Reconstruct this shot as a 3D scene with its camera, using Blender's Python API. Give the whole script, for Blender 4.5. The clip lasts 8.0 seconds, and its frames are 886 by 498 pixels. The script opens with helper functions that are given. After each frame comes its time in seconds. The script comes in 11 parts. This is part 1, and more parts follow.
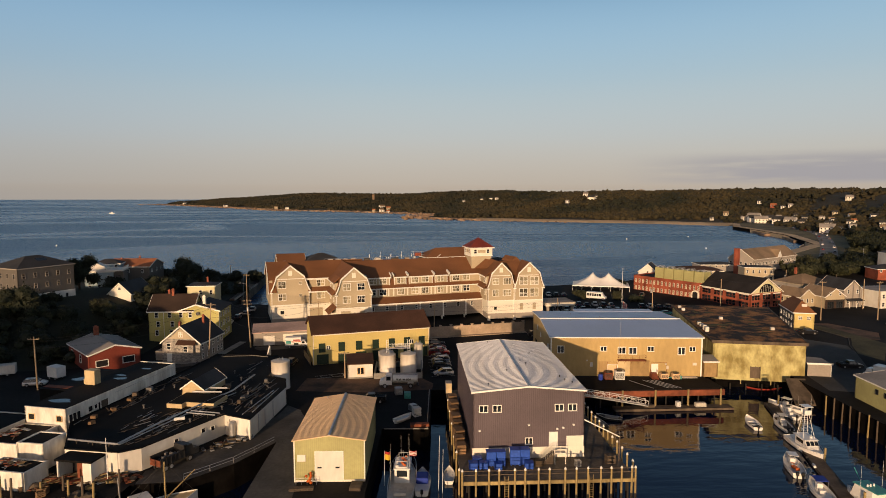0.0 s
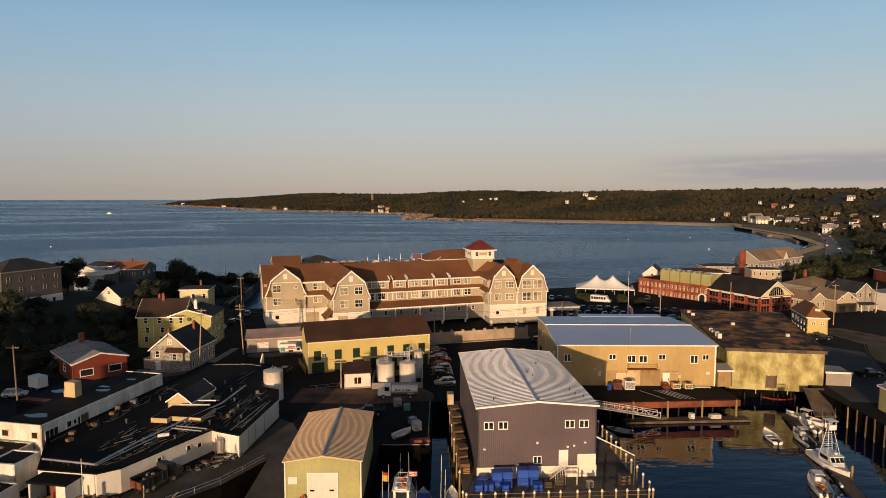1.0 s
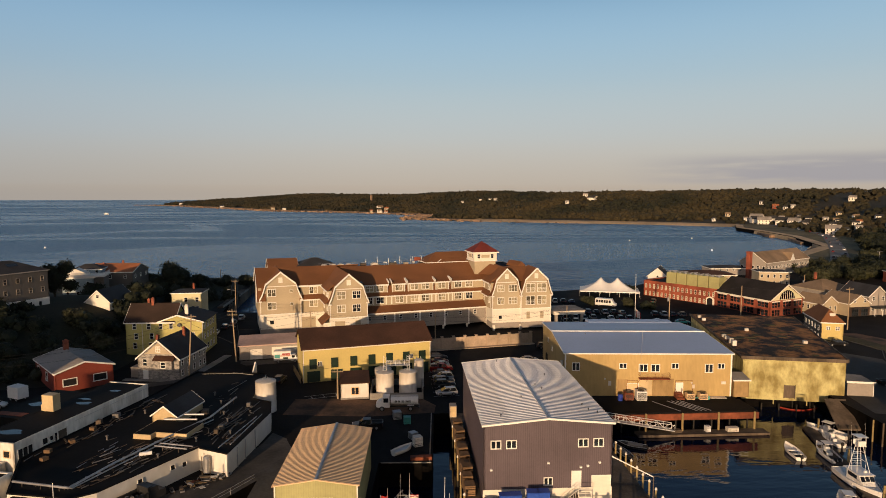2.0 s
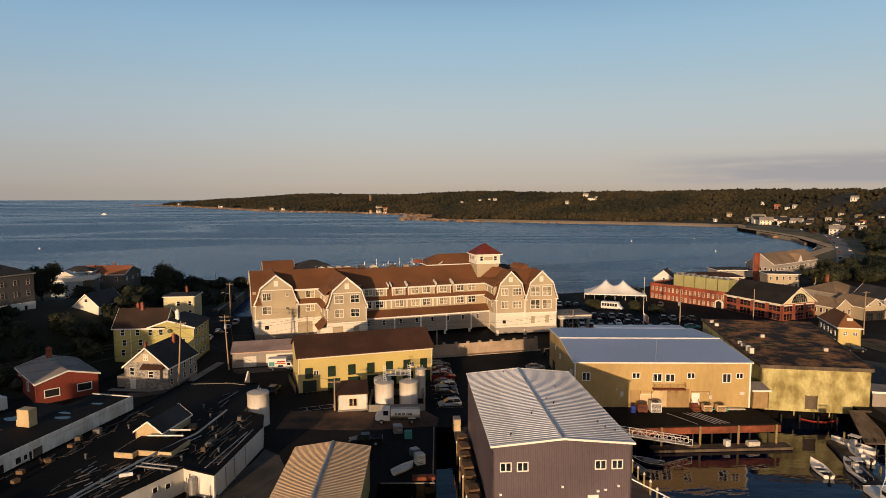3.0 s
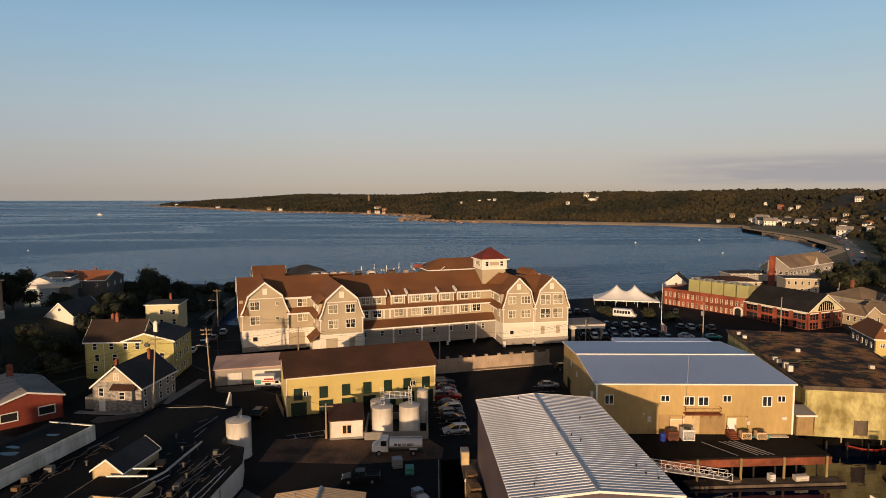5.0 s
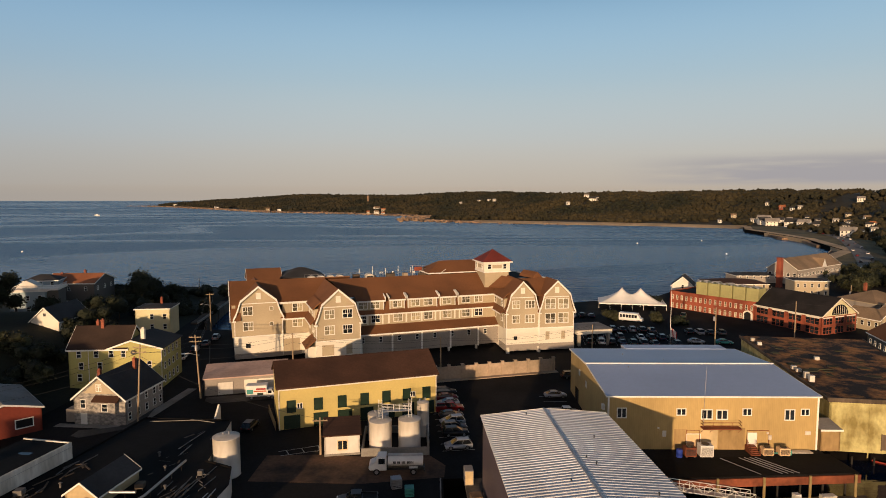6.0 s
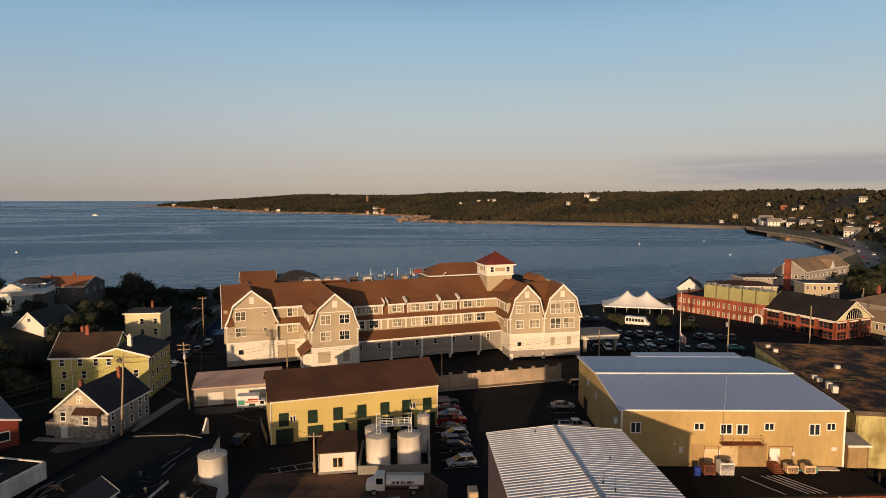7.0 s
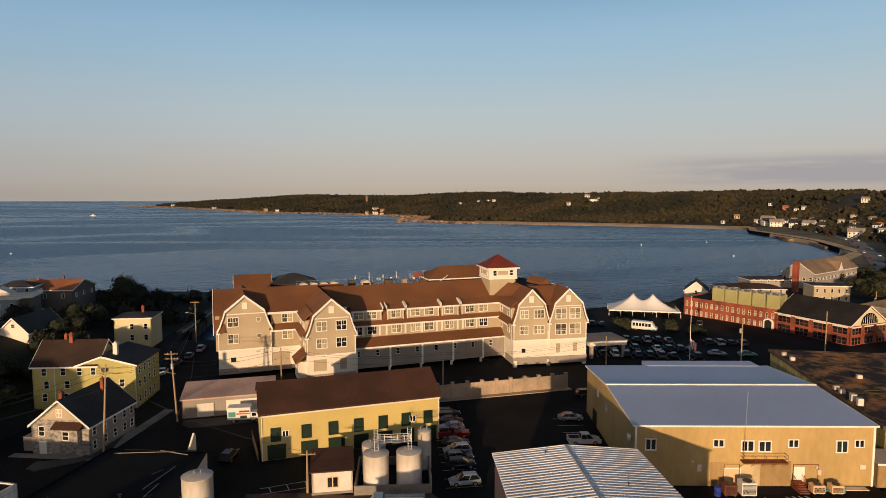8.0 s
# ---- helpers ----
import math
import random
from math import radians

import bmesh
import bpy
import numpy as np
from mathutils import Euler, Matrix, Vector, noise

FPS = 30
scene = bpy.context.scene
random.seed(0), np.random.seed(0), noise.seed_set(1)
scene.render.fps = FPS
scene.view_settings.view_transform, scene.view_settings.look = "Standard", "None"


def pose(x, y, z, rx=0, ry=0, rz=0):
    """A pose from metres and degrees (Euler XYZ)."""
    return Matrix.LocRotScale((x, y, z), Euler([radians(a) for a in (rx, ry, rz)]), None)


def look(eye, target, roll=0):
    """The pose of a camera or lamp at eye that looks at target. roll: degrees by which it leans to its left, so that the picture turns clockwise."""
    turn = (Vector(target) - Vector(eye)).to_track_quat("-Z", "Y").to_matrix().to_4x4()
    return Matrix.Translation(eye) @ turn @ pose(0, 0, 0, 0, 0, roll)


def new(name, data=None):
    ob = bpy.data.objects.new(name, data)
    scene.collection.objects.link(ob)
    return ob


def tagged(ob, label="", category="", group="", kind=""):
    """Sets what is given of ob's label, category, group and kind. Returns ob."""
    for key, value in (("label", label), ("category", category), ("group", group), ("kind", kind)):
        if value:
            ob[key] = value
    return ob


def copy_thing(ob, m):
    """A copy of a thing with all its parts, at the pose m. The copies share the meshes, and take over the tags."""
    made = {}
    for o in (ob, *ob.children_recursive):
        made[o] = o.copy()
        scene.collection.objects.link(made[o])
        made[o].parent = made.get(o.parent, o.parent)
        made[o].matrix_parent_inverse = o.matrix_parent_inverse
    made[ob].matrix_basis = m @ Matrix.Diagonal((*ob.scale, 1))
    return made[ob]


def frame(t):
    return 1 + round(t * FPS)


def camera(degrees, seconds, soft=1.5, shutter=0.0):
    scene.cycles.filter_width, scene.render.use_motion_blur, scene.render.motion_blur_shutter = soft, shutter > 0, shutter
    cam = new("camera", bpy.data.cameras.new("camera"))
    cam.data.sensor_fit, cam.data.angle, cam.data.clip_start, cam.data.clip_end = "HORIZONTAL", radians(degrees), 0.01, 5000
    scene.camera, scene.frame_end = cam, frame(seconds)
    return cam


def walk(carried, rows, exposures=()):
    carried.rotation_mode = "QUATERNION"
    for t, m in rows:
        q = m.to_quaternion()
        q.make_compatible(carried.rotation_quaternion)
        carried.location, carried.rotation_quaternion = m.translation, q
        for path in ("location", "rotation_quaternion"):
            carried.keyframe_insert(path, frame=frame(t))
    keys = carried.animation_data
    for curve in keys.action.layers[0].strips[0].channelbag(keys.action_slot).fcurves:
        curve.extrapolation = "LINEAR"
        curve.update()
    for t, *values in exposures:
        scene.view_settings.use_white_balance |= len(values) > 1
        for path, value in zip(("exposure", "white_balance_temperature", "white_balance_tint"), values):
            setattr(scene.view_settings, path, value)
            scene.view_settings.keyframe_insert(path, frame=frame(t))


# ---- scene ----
cam = camera(71.1, 8.0, 0.9)
# seconds, eye, yaw, pitch
ROWS = [
    (0, 0.08, -0.01, 45.88, -4.98, -5.11),
    (0.5, 0.16, 3.28, 45.96, -5.04, -5.10),
    (1, 0.19, 6.65, 46.01, -5.07, -5.09),
    (1.5, 0.21, 10.03, 46.05, -5.12, -5.08),
    (3, 0.06, 20.37, 46.03, -5.25, -5.05),
    (3.5, 0.04, 23.83, 46.08, -5.28, -5.05),
    (4, 0.04, 27.28, 46.04, -5.31, -5.04),
    (4.5, 0.09, 30.68, 46.06, -5.34, -5.03),
    (6, 0.36, 40.66, 46.07, -5.44, -5.00),
    (6.5, 0.47, 43.88, 46.05, -5.46, -4.99),
    (7, 0.57, 47.06, 46.09, -5.49, -4.99),
    (7.5, 0.71, 50.20, 46.14, -5.50, -4.98),
    (8, 0.79, 53.23, 46.21, -5.53, -4.97),
]
walk(cam, [(t, pose(x, y, z, 90 + pitch, 0, yaw)) for t, x, y, z, yaw, pitch in ROWS], [(0.0, 0.25), (8.0, 0.25)])

# ---- light ----
# sine of the height above the horizon, colour of the evening haze there
HAZE = [(0.0, (0.42, 0.358, 0.30)), (1.0, (0.026, 0.048, 0.115)), (0.015, (0.448, 0.388, 0.328)), (0.083, (0.45, 0.455, 0.44)), (0.17, (0.368, 0.468, 0.525)), (0.28, (0.258, 0.422, 0.572)), (0.36, (0.125, 0.225, 0.345)), (0.5, (0.05, 0.092, 0.195))]
GLOW = 0.9
SUN_DIR = Vector((17.0, 43.0, -5.6)).normalized()
world = bpy.data.worlds.new("sky")
scene.world = world
world.use_nodes = True
wn, wl = world.node_tree.nodes, world.node_tree.links
wn.clear()
sky = wn.new("ShaderNodeTexSky")
sky.sky_type = "NISHITA"
sky.sun_disc = False
sky.sun_elevation = math.asin(-SUN_DIR.z)
sky.sun_rotation = math.atan2(-SUN_DIR.x, -SUN_DIR.y)
sky.altitude = 0.0
sky.air_density, sky.dust_density, sky.ozone_density = 1.0, 1.2, 2.5
bg = wn.new("ShaderNodeBackground")
bg.inputs["Strength"].default_value = 0.07
wl.new(sky.outputs[0], bg.inputs[0])
# evening haze: a smooth veil that thickens toward the horizon all round
wc = wn.new("ShaderNodeTexCoord")
ws = wn.new("ShaderNodeSeparateXYZ")
wl.new(wc.outputs["Generated"], ws.inputs[0])
hz = wn.new("ShaderNodeValToRGB")
hz.color_ramp.interpolation = "CARDINAL"
for i, (p, c) in enumerate(HAZE):
    e = hz.color_ramp.elements[i] if i < 2 else hz.color_ramp.elements.new(p)
    e.position, e.color = p, (*c, 1)
wl.new(ws.outputs[2], hz.inputs[0])
hb = wn.new("ShaderNodeBackground")
# a thin mauve cloud bank low in the east
cm = wn.new("ShaderNodeMapping")
cm.inputs["Scale"].default_value = (5.0, 5.0, 55.0)
wl.new(wc.outputs["Generated"], cm.inputs[0])
cn = wn.new("ShaderNodeTexNoise")
cn.inputs["Scale"].default_value, cn.inputs["Detail"].default_value = 1.0, 4
wl.new(cm.outputs[0], cn.inputs["Vector"])
masks = []
for sock, a, b in ((cn.outputs["Fac"], 0.26, 0.52), (ws.outputs[0], 0.33, 0.55), (ws.outputs[2], 0.064, 0.044), (ws.outputs[2], 0.010, 0.022)):
    mk = wn.new("ShaderNodeMapRange")
    mk.interpolation_type = "SMOOTHSTEP"
    mk.inputs[1].default_value, mk.inputs[2].default_value = a, b
    wl.new(sock, mk.inputs[0])
    masks.append(mk.outputs[0])
acc = masks[0]
for mk in masks[1:]:
    mu = wn.new("ShaderNodeMath")
    mu.operation = "MULTIPLY"
    wl.new(acc, mu.inputs[0])
    wl.new(mk, mu.inputs[1])
    acc = mu.outputs[0]
cx = wn.new("ShaderNodeMix")
cx.data_type = "RGBA"
cx.inputs[7].default_value = (0.33, 0.31, 0.325, 1)
wl.new(acc, cx.inputs["Factor"])
# the haze thins and cools away from the afterglow, toward the open sea
hl = wn.new("ShaderNodeMapRange")
hl.interpolation_type = "SMOOTHSTEP"
hl.inputs[1].default_value, hl.inputs[2].default_value, hl.inputs[3].default_value, hl.inputs[4].default_value = -0.75, 0.05, 1.0, 0.0
wl.new(ws.outputs[0], hl.inputs[0])
hm = wn.new("ShaderNodeMix")
hm.data_type, hm.blend_type = "RGBA", "MULTIPLY"
hm.inputs[7].default_value = (0.78, 0.84, 0.92, 1)
wl.new(hl.outputs[0], hm.inputs["Factor"])
wl.new(hz.outputs[0], hm.inputs[6])
wl.new(hm.outputs[2], cx.inputs[6])
# the glow of the low sun, wide along the horizon on its side
gd = wn.new("ShaderNodeVectorMath")
gd.operation = "DOT_PRODUCT"
gd.inputs[1].default_value = Vector((-SUN_DIR.x, -SUN_DIR.y, 0.06)).normalized()
wl.new(wc.outputs["Generated"], gd.inputs[0])
gm = wn.new("ShaderNodeMapRange")
gm.interpolation_type = "SMOOTHSTEP"
gm.inputs[1].default_value, gm.inputs[2].default_value, gm.inputs[3].default_value, gm.inputs[4].default_value = 0.35, 1.0, 0.0, GLOW
wl.new(gd.outputs["Value"], gm.inputs[0])
gx = wn.new("ShaderNodeMix")
gx.data_type, gx.blend_type = "RGBA", "ADD"
gx.inputs[7].default_value = (1.0, 0.60, 0.30, 1)
wl.new(gm.outputs[0], gx.inputs["Factor"])
wl.new(cx.outputs[2], gx.inputs[6])
wl.new(gx.outputs[2], hb.inputs[0])
hw = wn.new("ShaderNodeMapRange")
hw.interpolation_type = "SMOOTHSTEP"
hw.inputs[1].default_value, hw.inputs[2].default_value, hw.inputs[3].default_value, hw.inputs[4].default_value = 0.12, 0.75, 0.92, 0.0
wl.new(ws.outputs[2], hw.inputs[0])
wm = wn.new("ShaderNodeMixShader")
wl.new(hw.outputs[0], wm.inputs[0])
wl.new(bg.outputs[0], wm.inputs[1])
wl.new(hb.outputs[0], wm.inputs[2])
wo = wn.new("ShaderNodeOutputWorld")
wl.new(wm.outputs[0], wo.inputs[0])
sun = new("sun", bpy.data.lights.new("sun", "SUN"))
sun.data.energy, sun.data.angle, sun.data.color = 4.2, radians(0.6), (1.0, 0.665, 0.385)
sun.matrix_world = look((-60, -150, 60), Vector((-60, -150, 60)) + SUN_DIR)
scene.view_settings.exposure = 0.0


# ---- materials ----
def mat(name, color, rough=0.7, metal=0.0, var=0.18, scale=1.2, fine=14.0, bump=0.15, tint=None, vec="Object", stretch=(1, 1, 1), rand=0.0, spec=0.35):
    """A painted or raw surface: stains at a large scale, grain at a small one, and fine relief."""
    m = bpy.data.materials.new(name)
    m.use_nodes = True
    n, l = m.node_tree.nodes, m.node_tree.links
    b = n["Principled BSDF"]
    b.inputs["Roughness"].default_value = rough
    b.inputs["Metallic"].default_value = metal
    b.inputs["Specular IOR Level"].default_value = spec
    co = n.new("ShaderNodeTexCoord")
    mp = n.new("ShaderNodeMapping")
    mp.inputs["Scale"].default_value = stretch
    l.new(co.outputs[vec], mp.inputs[0])
    n1 = n.new("ShaderNodeTexNoise")
    n1.inputs["Scale"].default_value, n1.inputs["Detail"].default_value = scale * 0.3, 5
    n2 = n.new("ShaderNodeTexNoise")
    n2.inputs["Scale"].default_value, n2.inputs["Detail"].default_value = fine * 0.3, 4
    for t in (n1, n2):
        l.new(mp.outputs[0], t.inputs["Vector"])
    c = np.array(color)
    lo = np.clip(c * (1 - var * 1.6), 0, 1) if tint is None else np.array(tint)
    r1 = n.new("ShaderNodeValToRGB")
    r1.color_ramp.elements[0].position, r1.color_ramp.elements[1].position = 0.36, 0.6
    r1.color_ramp.elements[0].color = (*lo, 1)
    r1.color_ramp.elements[1].color = (*np.clip(c * (1 + var * 0.3), 0, 1), 1)
    l.new(n1.outputs["Fac"], r1.inputs[0])
    mx = n.new("ShaderNodeMix")
    mx.data_type, mx.blend_type = "RGBA", "MULTIPLY"
    mx.inputs["Factor"].default_value = 1.0
    r2 = n.new("ShaderNodeValToRGB")
    g = 1 - var
    r2.color_ramp.elements[0].position, r2.color_ramp.elements[1].position = 0.3, 0.7
    r2.color_ramp.elements[0].color, r2.color_ramp.elements[1].color = (g, g, g, 1), (1, 1, 1, 1)
    l.new(n2.outputs["Fac"], r2.inputs[0])
    l.new(r1.outputs[0], mx.inputs[6])
    l.new(r2.outputs[0], mx.inputs[7])
    out = mx.outputs[2]
    if rand > 0:
        oi = n.new("ShaderNodeObjectInfo")
        hs = n.new("ShaderNodeHueSaturation")
        mr = n.new("ShaderNodeMapRange")
        mr.inputs[3].default_value, mr.inputs[4].default_value = 1 - rand, 1 + rand
        l.new(oi.outputs["Random"], mr.inputs[0])
        l.new(mr.outputs[0], hs.inputs["Value"])
        l.new(out, hs.inputs["Color"])
        out = hs.outputs[0]
    l.new(out, b.inputs["Base Color"])
    if bump > 0:
        bp = n.new("ShaderNodeBump")
        bp.inputs["Strength"].default_value, bp.inputs["Distance"].default_value = bump, 0.05
        l.new(n2.outputs["Fac"], bp.inputs["Height"])
        l.new(bp.outputs[0], b.inputs["Normal"])
    return m


def lined(m, axis, size, depth=0.5, dark=0.12, soft=0.25):
    """Adds horizontal laps (axis 2) or vertical ribs to a material: relief and a thin darker joint."""
    n, l = m.node_tree.nodes, m.node_tree.links
    b = n["Principled BSDF"]
    co = n.new("ShaderNodeTexCoord")
    sp = n.new("ShaderNodeSeparateXYZ")
    l.new(co.outputs["Object"], sp.inputs[0])
    if axis == 2:
        src = sp.outputs[2]
    else:
        ad = n.new("ShaderNodeMath")
        ad.operation = "ADD"
        l.new(sp.outputs[0], ad.inputs[0])
        l.new(sp.outputs[1], ad.inputs[1])
        src = ad.outputs[0]
    dv = n.new("ShaderNodeMath")
    dv.operation = "DIVIDE"
    dv.inputs[1].default_value = size
    fr = n.new("ShaderNodeMath")
    fr.operation = "FRACT"
    l.new(src, dv.inputs[0])
    l.new(dv.outputs[0], fr.inputs[0])
    rp = n.new("ShaderNodeValToRGB")
    rp.color_ramp.elements[0].position, rp.color_ramp.elements[1].position = 0.0, soft
    rp.color_ramp.elements[0].color, rp.color_ramp.elements[1].color = (1 - dark,) * 3 + (1,), (1, 1, 1, 1)
    l.new(fr.outputs[0], rp.inputs[0])
    src_c = b.inputs["Base Color"].links[0].from_socket
    mx = n.new("ShaderNodeMix")
    mx.data_type, mx.blend_type = "RGBA", "MULTIPLY"
    mx.inputs["Factor"].default_value = 1.0
    l.new(src_c, mx.inputs[6])
    l.new(rp.outputs[0], mx.inputs[7])
    l.new(mx.outputs[2], b.inputs["Base Color"])
    bp = n.new("ShaderNodeBump")
    bp.inputs["Strength"].default_value, bp.inputs["Distance"].default_value = depth, 0.03
    l.new(rp.outputs[0], bp.inputs["Height"])
    if b.inputs["Normal"].links:
        l.new(b.inputs["Normal"].links[0].from_socket, bp.inputs["Normal"])
    l.new(bp.outputs[0], b.inputs["Normal"])
    return m


def glass_mat():
    m = mat("window_glass", (0.02, 0.025, 0.03), 0.06, 0, 0.3, 2.0, 6.0, 0.02, spec=0.6, rand=0.5)
    return m


def water_mat():
    m = bpy.data.materials.new("sea_water")
    m.use_nodes = True
    n, l = m.node_tree.nodes, m.node_tree.links
    b = n["Principled BSDF"]
    b.inputs["IOR"].default_value = 1.33
    g = n.new("ShaderNodeNewGeometry")
    sp = n.new("ShaderNodeSeparateXYZ")
    l.new(g.outputs["Position"], sp.inputs[0])
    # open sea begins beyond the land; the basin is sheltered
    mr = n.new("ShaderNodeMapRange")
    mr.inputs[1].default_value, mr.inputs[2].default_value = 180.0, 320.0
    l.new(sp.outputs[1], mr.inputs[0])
    mp = n.new("ShaderNodeMapping")
    mp.inputs["Scale"].default_value = (0.0026, 0.0065, 1)
    mp.inputs["Rotation"].default_value = (0, 0, radians(-14))
    l.new(g.outputs["Position"], mp.inputs[0])
    st = n.new("ShaderNodeTexNoise")
    st.inputs["Scale"].default_value, st.inputs["Detail"].default_value, st.inputs["Distortion"].default_value = 1.0, 3, 1.6
    l.new(mp.outputs[0], st.inputs["Vector"])
    # narrow winding slicks where the wind leaves the surface smooth
    m5 = n.new("ShaderNodeMapping")
    m5.inputs["Scale"].default_value, m5.inputs["Location"].default_value = (0.0013, 0.0034, 1), (0.31, 0.12, 0)
    m5.inputs["Rotation"].default_value = (0, 0, radians(9))
    l.new(g.outputs["Position"], m5.inputs[0])
    s5 = n.new("ShaderNodeTexNoise")
    s5.inputs["Scale"].default_value, s5.inputs["Detail"].default_value, s5.inputs["Distortion"].default_value = 1.0, 2.0, 1.1
    l.new(m5.outputs[0], s5.inputs["Vector"])
    a5 = n.new("ShaderNodeMath")
    a5.operation = "SUBTRACT"
    a5.inputs[1].default_value = 0.5
    l.new(s5.outputs["Fac"], a5.inputs[0])
    b5 = n.new("ShaderNodeMath")
    b5.operation = "ABSOLUTE"
    l.new(a5.outputs[0], b5.inputs[0])
    calm = n.new("ShaderNodeMapRange")
    calm.inputs[1].default_value, calm.inputs[2].default_value, calm.inputs[3].default_value, calm.inputs[4].default_value = 0.0, 0.10, 0.55, 1.0
    calm.interpolation_type = "SMOOTHSTEP"
    l.new(b5.outputs[0], calm.inputs[0])
    slick = n.new("ShaderNodeMapRange")
    slick.inputs[1].default_value, slick.inputs[2].default_value = 0.42, 0.62
    l.new(st.outputs["Fac"], slick.inputs[0])
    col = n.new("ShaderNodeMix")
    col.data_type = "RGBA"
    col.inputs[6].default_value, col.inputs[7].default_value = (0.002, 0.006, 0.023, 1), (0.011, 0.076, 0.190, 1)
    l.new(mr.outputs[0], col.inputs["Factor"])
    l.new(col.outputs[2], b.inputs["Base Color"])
    # ripples of two lengths
    hs = []
    for sc, det in ((0.055, 3), (0.22, 3), (0.9, 2)):
        w = n.new("ShaderNodeTexNoise")
        w.inputs["Scale"].default_value, w.inputs["Detail"].default_value = sc, det
        mm = n.new("ShaderNodeMapping")
        mm.inputs["Scale"].default_value = (0.6, 1.5, 1)
        mm.inputs["Rotation"].default_value = (0, 0, radians(12))
        l.new(g.outputs["Position"], mm.inputs[0])
        l.new(mm.outputs[0], w.inputs["Vector"])
        hs.append(w.outputs["Fac"])
    ad = n.new("ShaderNodeMath")
    ad.operation = "MULTIPLY_ADD"
    ad.inputs[1].default_value = 2.4
    l.new(hs[1], ad.inputs[0])
    l.new(hs[0], ad.inputs[2])
    ad2 = n.new("ShaderNodeMath")
    ad2.operation = "MULTIPLY_ADD"
    ad2.inputs[1].default_value = 0.4
    l.new(hs[2], ad2.inputs[0])
    l.new(ad.outputs[0], ad2.inputs[2])
    bp = n.new("ShaderNodeBump")
    bp.inputs["Distance"].default_value = 1.1
    s1 = n.new("ShaderNodeMapRange")
    s1.inputs[3].default_value, s1.inputs[4].default_value = 0.03, 0.68
    l.new(mr.outputs[0], s1.inputs[0])
    s2 = n.new("ShaderNodeMapRange")
    s2.inputs[3].default_value, s2.inputs[4].default_value = 1.0, 0.9
    l.new(slick.outputs[0], s2.inputs[0])
    sm = n.new("ShaderNodeMath")
    sm.operation = "MULTIPLY"
    l.new(s1.outputs[0], sm.inputs[0])
    l.new(s2.outputs[0], sm.inputs[1])
    sm2 = n.new("ShaderNodeMath")
    sm2.operation = "MULTIPLY"
    l.new(sm.outputs[0], sm2.inputs[0])
    l.new(calm.outputs[0], sm2.inputs[1])
    l.new(sm2.outputs[0], bp.inputs["Strength"])
    l.new(ad2.outputs[0], bp.inputs["Height"])
    l.new(bp.outputs[0], b.inputs["Normal"])
    sl = n.new("ShaderNodeMapRange")
    sl.inputs[3].default_value, sl.inputs[4].default_value = 0.7, 0.34
    l.new(mr.outputs[0], sl.inputs[0])
    l.new(sl.outputs[0], b.inputs["Specular IOR Level"])
    r0 = n.new("ShaderNodeMapRange")
    r0.inputs[1].default_value, r0.inputs[2].default_value, r0.inputs[3].default_value, r0.inputs[4].default_value = 0.3, 1.0, 0.19, 0.32
    l.new(calm.outputs[0], r0.inputs[0])
    r1 = n.new("ShaderNodeMix")
    r1.inputs[2].default_value = 0.03
    l.new(mr.outputs[0], r1.inputs[0])
    l.new(r0.outputs[0], r1.inputs[3])
    l.new(r1.outputs[0], b.inputs["Roughness"])
    return m


M = {}
M["water"] = water_mat()
M["glass"] = glass_mat()
M["wetwood"] = mat("wet_black_pile", (0.022, 0.019, 0.015), 0.7, 0, 0.3, 1, 6, 0.2)
M["asphalt"] = mat("asphalt", (0.020, 0.019, 0.0185), 0.92, 0, 0.3, 0.25, 8, 0.3, spec=0.12)
M["concrete"] = mat("concrete", (0.30, 0.28, 0.25), 0.85, 0, 0.22, 0.6, 9, 0.2)
# wet granite; the shade under the quay edge is put into this near-black
M["granite"] = mat("shade_black_granite", (0.008, 0.007, 0.0065), 0.95, 0, 0.35, 0.9, 5, 0.3, spec=0.05)
M["grass"] = mat("rough_grass", (0.024, 0.025, 0.011), 0.95, 0, 0.4, 0.25, 4, 0.6, tint=(0.016, 0.017, 0.009))
M["dirt"] = mat("dirt", (0.13, 0.095, 0.06), 0.95, 0, 0.3, 0.4, 6, 0.4)
M["white"] = mat("white_trim_paint", (0.80, 0.78, 0.72), 0.55, 0, 0.08, 0.8, 8, 0.05)
M["white_wall"] = mat("white_wall_paint", (0.70, 0.67, 0.61), 0.7, 0, 0.1, 0.7, 5, 0.1, tint=(0.60, 0.565, 0.50), stretch=(1, 1, 0.45))
M["white_metal"] = mat("white_metal_paint", (0.78, 0.77, 0.74), 0.35, 0, 0.08, 1, 10, 0.03)
M["greysiding"] = lined(mat("grey_metal_siding", (0.115, 0.090, 0.103), 0.5, 0, 0.12, 0.35, 6, 0.05), 0, 0.3, 0.7, 0.4, 0.35)
M["whiteroof"] = mat("white_metal_roof", (0.78, 0.775, 0.79), 0.42, 0.0, 0.16, 0.5, 6, 0.05, rand=0.05, tint=(0.62, 0.61, 0.61))
# pale ribbed metal; the sky's reflected blue is put into its base colour
M["skyblueroof"] = lined(mat("pale_metal_roof", (0.36, 0.43, 0.60), 0.38, 0.0, 0.06, 0.15, 4, 0.03), 0, 0.45, 0.35, 0.1, 0.3)
M["tanroof"] = mat("tan_metal_roof", (0.82, 0.57, 0.33), 0.62, 0.0, 0.14, 0.3, 5, 0.06, rand=0.04)
